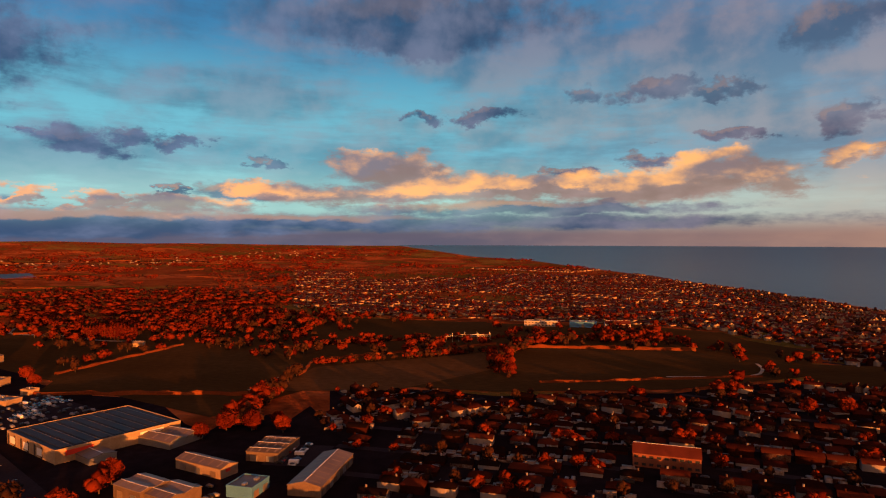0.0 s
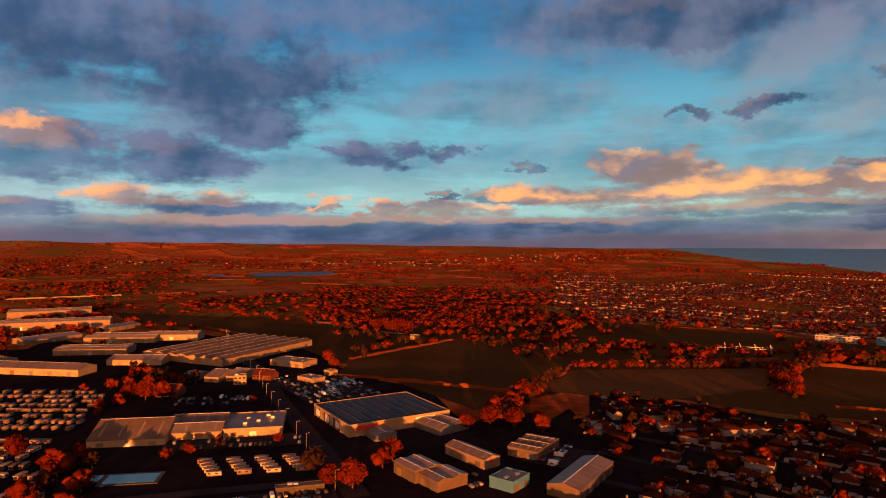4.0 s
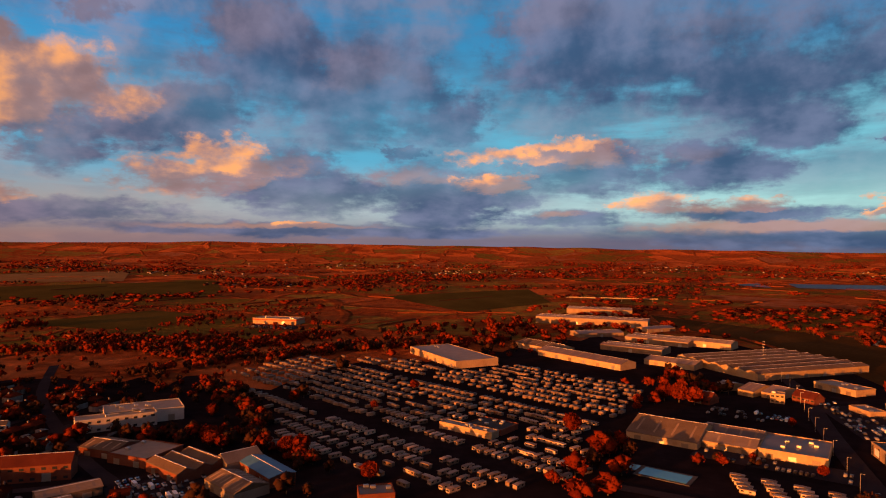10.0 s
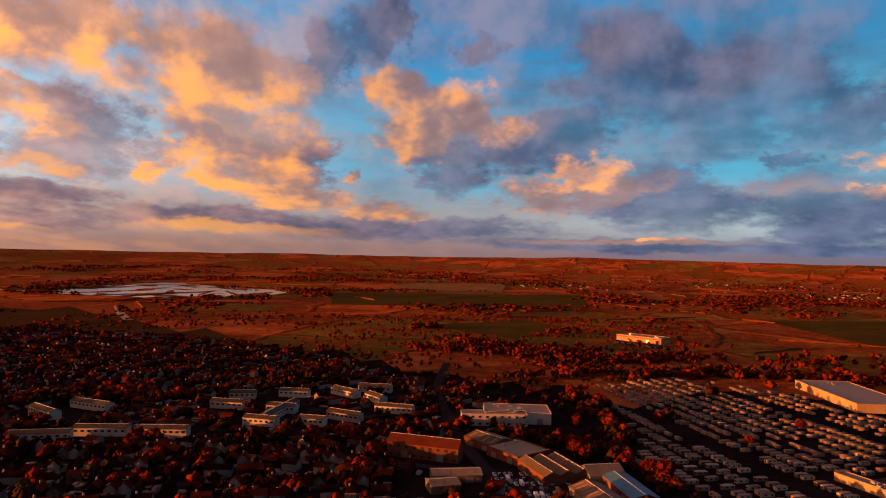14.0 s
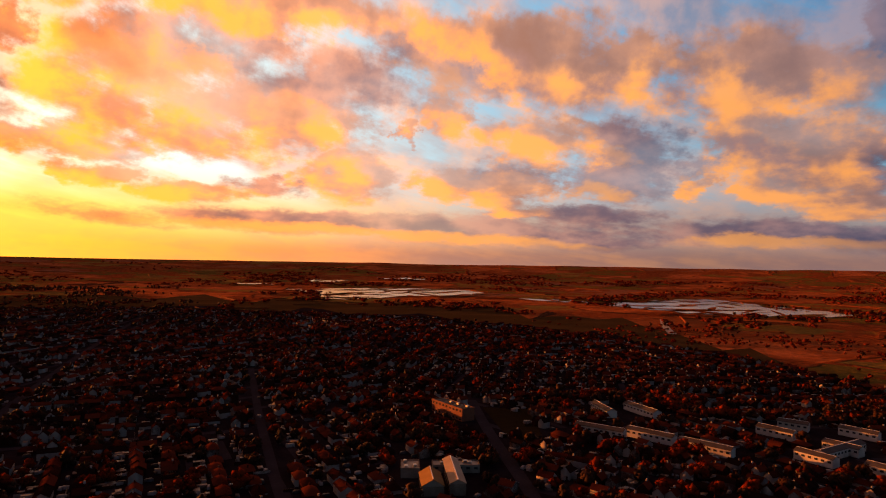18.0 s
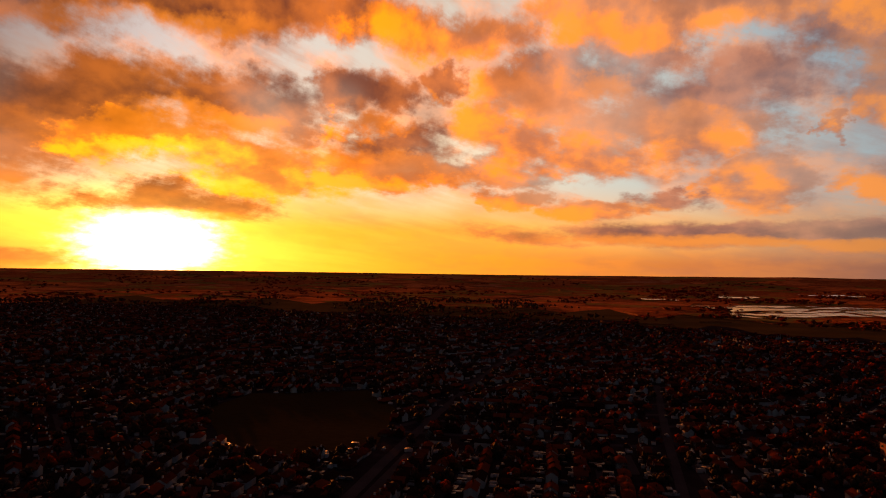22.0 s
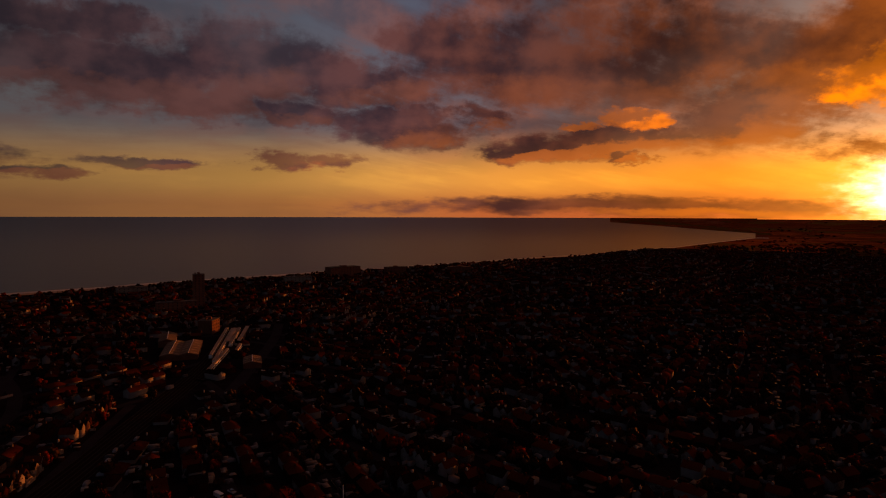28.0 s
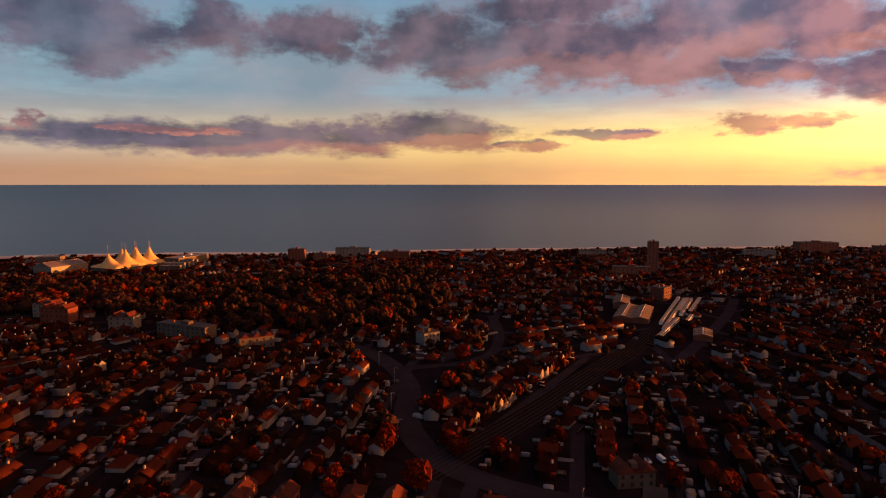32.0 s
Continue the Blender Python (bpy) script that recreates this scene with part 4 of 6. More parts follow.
def clump_shape(seed, puffs, leaves, tall=1.0, spread=1.0, trunk=True, big=0.19, leaf=0.035):
    """A crown of uneven tufts with fine twig sprays round them, on a tapered trunk; 1 m high and wide at scale 1."""
    rnd = random.Random(seed)
    v, f, m = [], [], []
    if trunk:
        for a in range(4):
            v += [(0.035 * math.cos(a * 1.571), 0.035 * math.sin(a * 1.571), 0.0), (0.012 * math.cos(a * 1.571), 0.012 * math.sin(a * 1.571), 0.7)]
        f += [(0, 2, 3, 1), (2, 4, 5, 3), (4, 6, 7, 5), (6, 0, 1, 7)]
        m += [0] * 4
    for _ in range(puffs):
        c = crown_at(rnd, seed, tall, spread, 0.0, 0.78)
        k = len(v)
        r = big * rnd.uniform(0.7, 1.25)
        q = Euler((rnd.uniform(0, 6), rnd.uniform(0, 6), rnd.uniform(0, 6))).to_matrix()
        for o in ((1, 0, 0), (0, 1, 0), (-1, 0, 0), (0, -1, 0), (0, 0, 1), (0, 0, -1)):
            v.append(tuple(c + q @ Vector(o) * r * rnd.uniform(0.65, 1.3)))
        f += [(k, k + 1, k + 4), (k + 1, k + 2, k + 4), (k + 2, k + 3, k + 4), (k + 3, k, k + 4), (k + 1, k, k + 5), (k + 2, k + 1, k + 5), (k + 3, k + 2, k + 5), (k, k + 3, k + 5)]
        m += [1] * 8
    for _ in range(leaves):
        c = crown_at(rnd, seed, tall, spread, 0.5, 1.0)
        q = Euler((rnd.uniform(0, 6), rnd.uniform(0, 6), rnd.uniform(0, 6))).to_matrix()
        z = leaf * rnd.uniform(0.7, 1.5)
        k = len(v)
        v += [tuple(c + q @ Vector(o) * z) for o in ((1.3, 0, 0), (-0.6, 0.8, 0), (-0.6, -0.8, 0))]
        f.append((k, k + 1, k + 2))
        m.append(1)
    return v, f, m


FAR_TREES = [clump_shape(s, 7, 22, leaf=0.07, big=0.28) for s in range(4)] + [clump_shape(40 + s, 2, 2, trunk=False, big=0.34, leaf=0.12) for s in range(3)] + [clump_shape(60 + s, 11, 130, leaf=0.05, big=0.25) for s in range(3)]
NEAR_TREES = [clump_shape(10 + s, 18, 1150, big=0.23) for s in range(4)]
POPLAR = clump_shape(30, 12, 420, 1.15, 0.55, big=0.10)

rng = random.Random(7)
KEEP_CLEAR = []  # (x, y, radius) of placed buildings and yards


def free(x, y, gap=0.0):
    if x * x + y * y > 1600 ** 2:
        return True
    return all((x - a) ** 2 + (y - b) ** 2 > (r + gap) ** 2 for a, b, r in KEEP_CLEAR)


def bearing_of(x, y):
    return math.degrees(math.atan2(x, y)) % 360


BOUNDS = {}


def inside(x, y, poly):
    if id(poly) not in BOUNDS:
        BOUNDS[id(poly)] = (min(p[0] for p in poly), max(p[0] for p in poly), min(p[1] for p in poly), max(p[1] for p in poly))
    x0, x1, y0, y1 = BOUNDS[id(poly)]
    if not (x0 <= x <= x1 and y0 <= y <= y1):
        return False
    hit = False
    for (ax, ay), (bx, by) in zip(poly, poly[1:] + poly[:1]):
        if (ay > y) != (by > y) and x < (bx - ax) * (y - ay) / (by - ay) + ax:
            hit = not hit
    return hit


def near_line(x, y, line, gap):
    for (ax, ay), (bx, by) in zip(line, line[1:]):
        if x < min(ax, bx) - gap or x > max(ax, bx) + gap or y < min(ay, by) - gap or y > max(ay, by) + gap:
            continue
        dx, dy = bx - ax, by - ay
        t = max(0, min(1, ((x - ax) * dx + (y - ay) * dy) / (dx * dx + dy * dy)))
        if (x - ax - t * dx) ** 2 + (y - ay - t * dy) ** 2 < gap * gap:
            return True
    return False

# ---- sheds, warehouses and other single buildings ----
def claim(x, y, turn, length, width, gap=4):
    """Keeps the scattered houses and trees off a building's plot."""
    n = max(1, round(length / max(8, width)))
    for i in range(n):
        s = (i + 0.5) / n * length - length / 2
        KEEP_CLEAR.append((x + s * math.cos(radians(turn)), y + s * math.sin(radians(turn)), math.hypot(length / n, width) / 2 + gap))


def shed(name, label, x, y, length, width, turn, height, wall=CLADDING, roof=SHEET, ridges=1, pitch=0.10, lights=5, doors=3, sign=None, category="warehouse", band=None, windows=0):
    """A shed: walls, one roof slope pair a ridge, ridge caps, roof lights, roller doors, eaves trim and perhaps a sign."""
    t = thing(name, label, category, x, y, rise(x, y), turn)
    claim(x, y, turn, length, width)
    X, Y = length / 2, width / 2
    part("wall", boxes((-X, X, -Y, Y, 0, height)), wall, t)
    step = width / max(1, ridges)
    if ridges:
        up = step / 2 * pitch * 2
        for k in range(ridges):
            y0, y1 = -Y + k * step, -Y + (k + 1) * step
            yc, o = (y0 + y1) / 2, 0.3
            bm = bmesh.new()
            a = [(y0 - o, height - 0.05), (yc, height + up), (y1 + o, height - 0.05), (y1 + o, height + 0.2), (yc, height + up + 0.25), (y0 - o, height + 0.2)]
            va = [bm.verts.new((-X - o, q, z)) for q, z in a]
            vb = [bm.verts.new((X + o, q, z)) for q, z in a]
            for i in range(6):
                bm.faces.new((va[i], vb[i], vb[(i + 1) % 6], va[(i + 1) % 6]))
            for vs in (va, vb):
                bm.faces.new((vs[0], vs[1], vs[4], vs[5]))
                bm.faces.new((vs[1], vs[2], vs[3], vs[4]))
            bmesh.ops.recalc_face_normals(bm, faces=bm.faces)
            rf = part("roof", bm, roof, t)
            for xx in (-X, X):
                gable = bmesh.new()
                vs = [gable.verts.new((xx + s, q, z)) for s in (-0.05, 0.05) for q, z in ((y0, height - 0.1), (y1, height - 0.1), (yc, height + up))]
                gable.faces.new(vs[:3])
                gable.faces.new(vs[3:][::-1])
                for i in range(3):
                    gable.faces.new((vs[i], vs[(i + 1) % 3], vs[3 + (i + 1) % 3], vs[3 + i]))
                part("gable", gable, wall, t)
            part("ridge_cap", boxes((-X, X, yc - 0.25, yc + 0.25, height + up + 0.24, height + up + 0.34)), TRIM, rf)
            for i in range(lights):
                xx = -X + (i + 0.5) * length / lights
                for sgn in (-1, 1):
                    bm = bmesh.new()
                    vs = [bm.verts.new((xx + dx, yc + sgn * f * step / 2, height + up * (1 - f) + 0.31 - 0.06 * (1 - f))) for dx, f in ((-0.6, 0.2), (0.6, 0.2), (0.6, 0.85), (-0.6, 0.85))]
                    bm.faces.new(vs if sgn < 0 else vs[::-1])
                    part("roof_light", bm, CLADDING if roof is not CLADDING else SHEET, rf)
    else:
        rf = part("roof", boxes((-X + 0.5, X - 0.5, -Y + 0.5, Y - 0.5, height, height + 0.15)), roof, t)
        for i, d in enumerate(((-X - 0.1, X + 0.1, -Y - 0.1, -Y + 0.4), (-X - 0.1, X + 0.1, Y - 0.4, Y + 0.1), (-X - 0.1, -X + 0.4, -Y + 0.4, Y - 0.4), (X - 0.4, X + 0.1, -Y + 0.4, Y - 0.4))):
            part("parapet", boxes((*d, height - 0.3, height + 0.6)), wall, t)
        r2 = random.Random(int(length * 7 + width))
        for i in range(lights):
            a, b = r2.uniform(-X * 0.8, X * 0.8), r2.uniform(-Y * 0.7, Y * 0.7)
            part("roof_unit", boxes((a - 1.2, a + 1.2, b - 0.9, b + 0.9, height + 0.1, height + 1.3), bevel=0.1), STEEL, rf)
    for i in range(doors):
        xx = -X + (i + 0.5) * length / doors
        for yy, s in ((-Y, -1), (Y, 1)):
            part("roller_door", boxes((xx - 2, xx + 2, min(yy, yy + s * 0.12), max(yy, yy + s * 0.12), 0, min(4.2, height * 0.65))), STEEL if i % 2 else BLUE if band is BLUE else SHEET, t)
    facing_out = (Matrix.Rotation(radians(turn), 2) @ Vector((0, 1))).dot(Vector((-x, -y)))
    for i in range(windows):
        xx = -X + (i + 0.5) * length / windows
        for yy, s in ((Y, 1) if facing_out > 0 else (-Y, -1),):
            for z in ((height * 0.55, height * 0.55 + 1.3),) if height < 5.5 else ((1.0, 2.3), (height - 2.2, height - 0.9)):
                part("window", boxes((xx - 1.0, xx + 1.0, min(yy, yy + s * 0.08), max(yy, yy + s * 0.08), *z)), GLASS, t)
    if band:
        part("colour_band", boxes((-X - 0.06, X + 0.06, -Y - 0.06, Y + 0.06, height * 0.72, height * 0.9)), band, t)
    if sign:
        part("sign", boxes((X + 0.02, X + 0.25, -Y * 0.4, Y * 0.1, height * 0.55, height * 0.85)), sign, t, "plain coloured fascia sign")
    return t


# retail park and trade units
diy = shed("retail_warehouse", "large store with cream walls and a dark solar-panelled roof", 282, 318, 60, 70, -106, 7, SUNLIT_WALL, SOLAR, ridges=0, lights=0, doors=0)
for i in range(9):
    part("solar_panel", boxes((-27, 27, -31 + i * 7, -26.2 + i * 7, 7.2, 7.5)), SOLAR, diy)
    part("roof_gutter", boxes((-28, 28, -25.7 + i * 7, -25.3 + i * 7, 7.16, 7.34)), SHEET, diy)
tagged(part("roof_lights", boxes(*[(-25 + k * 5.2, -23.4 + k * 5.2, -25.9 + i * 7, -25.4 + i * 7, 7.3, 7.56) for k in range(10) for i in range(8)]), SHEET, diy, "rows of small pale roof lights"), kind="stuff")
for k in range(3):
    part("poster_panel", boxes((-25 + k * 17, -19 + k * 17, -35.3, -35.02, 1.5, 5.2)), TRIM, diy, "white framed panel on the wall")
for k in range(6):
    part("dark_bay", boxes((-29 + k * 8.5, -27.2 + k * 8.5, -35.2, -35.02, 0, 6.2)), SLATE, diy)
part("sign", boxes((30.05, 30.35, -30, -16, 3.6, 6.2)), RED, diy, "plain red fascia sign")
part("sign", boxes((30.05, 30.35, 10, 24, 4.2, 6.2)), TRIM, diy, "pale fascia sign")
shed("garden_centre", "low grey covered garden yard beside the store", 293, 275, 29, 24, -96, 4, STEEL, SHEET, 2, 0.15, 3, 0)
shed("covered_yard", "low grey canopy along the store front", 255, 290, 22, 14, -106, 3.5, STEEL, SHEET, 1, 0.08, 3, 0)
shed("trade_unit", "brown-grey trade unit with sheet roof strips", 225, 226, 19, 16, -100, 6, ASBESTOS, SHEET, 2, 0.10, 4, 2)
shed("trade_unit", "brown-grey trade unit with sheet roof strips", 225, 209, 16, 18, -100, 5, ASBESTOS, SHEET, 2, 0.10, 3, 2)
shed("trade_unit", "narrow trade unit with pale gable and red sign", 261, 221, 32, 11, -99, 5, CLADDING, SHEET, 1, 0.15, 5, 3, RED)
shed("trade_unit", "brown trade unit with a ribbed flat roof", 295, 205, 18, 28, -80, 5, ASBESTOS, ASBESTOS, 3, 0.08, 4, 2)
shed("blue_unit", "small blue-clad unit with pale flat roof", 245, 184, 15, 13, 5, 5, BLUE, SHEET, 0, lights=2, doors=2)
shed("trade_unit", "long brown trade unit with a lit end wall", 272, 161, 46, 16, 10, 5, ASBESTOS, SHEET, 1, 0.12, 8, 5)
shed("white_kiosk", "long low white building by the road", 172, 250, 22, 5, -30, 3.2, RENDER, SHEET, 0, lights=2, doors=1)
# leisure sheds with the lit front
shed("leisure_shed", "wide shed with brown sheet roof and lit cream front", 157, 395, 42, 46, -38, 4, SUNLIT_WALL, ASBESTOS, 1, 0.13, 4, 3)
shed("leisure_shed", "wide shed with weathered grey roof", 187, 379, 33, 42, -37, 4.2, SUNLIT_WALL, SHEET, 2, 0.14, 4, 3)
shed("leisure_shed", "flat-roofed shed with a lit cream front", 213, 357, 34, 37, -36, 5, SUNLIT_WALL, SHEET, 0, lights=5, doors=3)
# industrial estate
shed("flat_warehouse", "broad white flat-roofed warehouse with brown walls", 32, 667, 103, 48, -64, 7, SUNLIT_WALL, CLADDING, 0, lights=3, doors=6)
shed("distribution_shed", "very long white distribution shed with dark dock bays", 265, 987, 168, 44, -24, 10, CLADDING, CLADDING, 2, 0.06, 6, 4)
shed("distribution_shed", "long white distribution shed", 319, 1140, 112, 43, -18, 10, CLADDING, CLADDING, 2, 0.06, 6, 4)
shed("factory_shed", "huge shed with seven sheet-roof ridges and lit gables", 347, 628, 138, 104, 18, 6.5, SUNLIT_WALL, ASBESTOS, 7, 0.14, 4, 6)
shed("factory_annex", "low pale annex before the ridged factory", 254, 634, 51, 30, -45, 5, SUNLIT_WALL, CLADDING, 1, 0.08, 4, 2)
shed("works_shed", "pale works shed with low roof", 141, 730, 65, 30, -58, 6, SUNLIT_WALL, ASBESTOS, 1, 0.12, 5, 3)
shed("works_shed", "long pale works shed row with stepped roofs", 168, 655, 109, 24, -55, 6, SUNLIT_WALL, SHEET, 1, 0.14, 9, 6)
shed("works_shed", "pale sheet-roofed works shed", 244, 724, 71, 30, -39, 6, CLADDING, SHEET, 2, 0.10, 5, 3)
shed("works_shed", "broad pale works shed with several roofs", 300, 790, 80, 40, -43, 6, CLADDING, CLADDING, 2, 0.10, 6, 4)
shed("works_shed", "pale works shed with white front", 345, 760, 60, 26, -43, 7, SUNLIT_WALL, CLADDING, 1, 0.10, 5, 3)
shed("works_shed", "low grey works shed", 235, 854, 65, 30, 12, 5, CLADDING, SHEET, 1, 0.08, 5, 3)
shed("works_shed", "low pale works shed at the estate's end", 334, 905, 52, 24, 25, 5, CLADDING, SHEET, 1, 0.08, 4, 3)
shed("small_shed", "small pale shed with low pitched roof", 256, 525, 12, 24, -68, 4, SUNLIT_WALL, SHEET, 1, 0.1, 1, 1)
shed("small_shed", "small grey barrel-roofed shed", 272, 510, 13, 34, -58, 4.5, SUNLIT_WALL, SHEET, 1, 0.1, 2, 1)
shed("small_shed", "small grey shed beside its twin", 286, 500, 13, 34, -58, 4.5, SUNLIT_WALL, SHEET, 1, 0.1, 2, 1)
shed("yellow_house", "small two-storey cream house lit by the sun", 272, 480, 10, 9, -33, 7, SUNLIT_WALL, CLADDING, 0, lights=1, doors=0, windows=3, category="house")
shed("restaurant", "low restaurant with a large red tiled roof", 215, 481, 17, 15, -50, 3.2, BRICK, TILE, 1, 0.35, 0, 1, category="restaurant", windows=4)
shed("restaurant", "brick lodge with red tiled roof", 295, 479, 18, 12, -65, 4.5, BRICK, TILE, 1, 0.36, 0, 0, category="lodge", windows=5)
shed("retail_unit", "low white-fronted retail unit by the car park", 349, 518, 38, 22, -72, 5, SUNLIT_WALL, CLADDING, 0, lights=3, doors=3)
shed("drive_through", "small lit cream kiosk building", 318, 446, 20, 13, -85, 3.6, SUNLIT_WALL, SHEET, 0, lights=2, doors=1)
shed("drive_through", "small lit cream kiosk beside the road", 345, 455, 9, 8, -85, 4, SUNLIT_WALL, SHEET, 0, lights=1, doors=1)
shed("farm_hut", "low cream barn on the field track", 543, 555, 18, 9, -60, 4, SUNLIT_WALL, CLADDING, 1, 0.2, 0, 1, category="barn")
shed("clubhouse", "low L-shaped clubhouse with lit fascia in the caravan park", 30, 400, 40, 8, -40, 4, SUNLIT_WALL, SHEET, 0, lights=4, doors=2)
shed("clubhouse", "low flat-roofed wing of the clubhouse", 46, 408, 26, 20, -40, 3.4, BRICK, SLATE, 0, lights=5, doors=1)
shed("new_store", "white and red store on open ground", -215, 975, 70, 30, -14, 8, SUNLIT_WALL, CLADDING, 0, lights=3, doors=5, band=RED)
# works west of the caravan park
shed("factory", "white flat-roofed factory with strip windows", -192, 411, 46, 12, 31, 8, WHITE, CLADDING, 0, lights=3, doors=0, windows=9)
shed("factory", "white factory hall behind the front block", -184, 432, 47, 26, 28, 8, WHITE, CLADDING, 0, lights=6, doors=3)
shed("workshop", "workshop with a broad pale flat roof", -148, 351, 27, 26, -23, 5, BRICK, CLADDING, 0, lights=2, doors=2)
shed("workshop", "workshop with a weathered brown roof", -172, 362, 24, 20, -20, 4.5, BRICK, ASBESTOS, 1, 0.12, 4, 2)
shed("workshop", "low workshop with grey sheet roof", -160, 297, 26, 12, 38, 4, RENDER, CLADDING, 1, 0.12, 4, 2)
shed("workshop", "low workshop with pale sheet roof", -158, 280, 15, 12, 45, 4, RENDER, CLADDING, 1, 0.12, 3, 1)
shed("corrugated_works", "old works with a mottled corrugated roof", -119, 332, 30, 28, -40, 5, BRICK, ASBESTOS, 3, 0.22, 7, 2)
shed("lit_gable_works", "works with mottled roof and a sunlit gable", -86, 304, 27, 18, -44, 4.6, RENDER, ASBESTOS, 1, 0.15, 8, 2)
shed("barrel_shed", "pale barrel-roofed workshop shed", -95, 339, 20, 15, 42, 5, RENDER, SHEET, 1, 0.22, 3, 1)
shed("blue_shed", "low shed with dark blue roof", -77, 324, 34, 14, -50, 5, BRICK, BLUE, 1, 0.10, 0, 2)
shed("brick_hall", "long red-brick hall with tiled roof and end gables", -193, 320, 43, 11, 13, 8, BRICK, TILE, 1, 0.36, 0, 2, category="hall", windows=9)
shed("small_works", "small brick works with flat lit roof edge", -20, 292, 16, 12, 10, 5, BRICK, SHEET, 0, lights=3, doors=2)
# school to the west
# The straw colour puts sunlight into the hall's roof.
shed("school_hall", "school hall with a sunlit sloping roof", -319, 78, 21, 11, -8, 5, RENDER, STRAW_AND_LIT_ROOF, 1, 0.3, 0, 0, category="school", windows=4)
shed("school_wing", "curved white-roofed school wing", -327, 92, 40, 8, -9, 6, RENDER, CLADDING, 1, 0.25, 4, 0, category="school", windows=8)
shed("school_wing", "white-walled flat school wing", -344, 72, 15, 10, -11, 5, RENDER, SHEET, 0, lights=3, doors=0, category="school", windows=3)
shed("school_wing", "low flat school wing", -345, 98, 26, 9, 80, 4, RENDER, SHEET, 0, lights=3, doors=0, category="school", windows=6)
# school and sports hall at the edge of the eastern town
shed("school_wing", "long white school wing before the far houses", 880, 175, 46, 14, -81, 7, WHITE, CLADDING, 0, lights=4, doors=0, category="school", windows=10)
shed("sports_hall", "pale blue school sports hall", 893, 120, 36, 20, -81, 7, BLUE, CLADDING, 0, lights=3, doors=1, category="hall")
shed("school_wing", "low white school wing with a tiled roof", 905, 75, 34, 12, -78, 5, WHITE, TILE, 1, 0.3, 0, 0, category="school", windows=7)


def road_bridge(x, y, turn, length):
    """A road bridge on the plain: deck, two parapets, piers and abutments."""
    t = thing("road_bridge", "pale concrete road bridge crossing the plain", "bridge", x, y, 0, turn)
    part("deck", boxes((-length / 2, length / 2, -6, 6, 5.6, 6.6)), YARD, t)
    for q in (-6, 6):
        part("parapet", boxes((-length / 2, length / 2, q - 0.2, q + 0.2, 6.6, 7.8)), SUNLIT_WALL, t)
    for k in range(9):
        u = -length / 2 + (k + 0.5) * length / 9
        part("pier", boxes((u - 0.8, u + 0.8, -5, 5, 0, 5.6), bevel=0.1), YARD, t)


road_bridge(426, 1428, -14, 200)
# flats and white terraces
shed("flats", "long three-storey block of flats with a sunlit front", 349, 4, 33, 11, -89, 7, BRICK, TILE, 1, 0.35, 0, 0, category="flats", windows=9)
shed("flats", "long brick block of flats", -470, 130, 40, 11, 20, 9, BRICK, SLATE, 0, lights=3, doors=0, category="flats", windows=9)


def terrace(label, a, b, depth, height, wall=WHITE, roof=SLATE, pitch=0.2):
    """A terrace of houses between two corners, away from the middle of the plan."""
    a, b = Vector(a), Vector(b)
    d = b - a
    out = Vector((-d.y, d.x)).normalized()
    if out.dot(a) < 0:
        out = -out
    c = (a + b) / 2 + out * depth / 2
    shed("terrace", label, c.x, c.y, d.length, depth, math.degrees(math.atan2(d.y, d.x)), height, wall, roof, 1, pitch, 3, 0, category="terrace", windows=max(3, round(d.length / 4)))


for a, b in (((-411, 202), (-386, 225)), ((-395, 232), (-368, 250)), ((-331, 310), (-309, 317)), ((-320, 324), (-336, 371)), ((-297, 356), (-271, 358)),
                   ((-348, 422), (-320, 417)), ((-280, 390), (-252, 398)), ((-476, 248), (-444, 245)), ((-470, 274), (-435, 279)), ((-362, 253), (-336, 269)), ((-345, 345), (-324, 352)), ((-374, 388), (-352, 398)), ((-312, 421), (-292, 413)), ((-335, 442), (-308, 452)), ((-387, 330), (-364, 340)), ((-300, 330), (-283, 336)), ((-398, 358), (-382, 370))):
    terrace("white rendered terrace with a low grey roof", a, b, 8, 5.2)

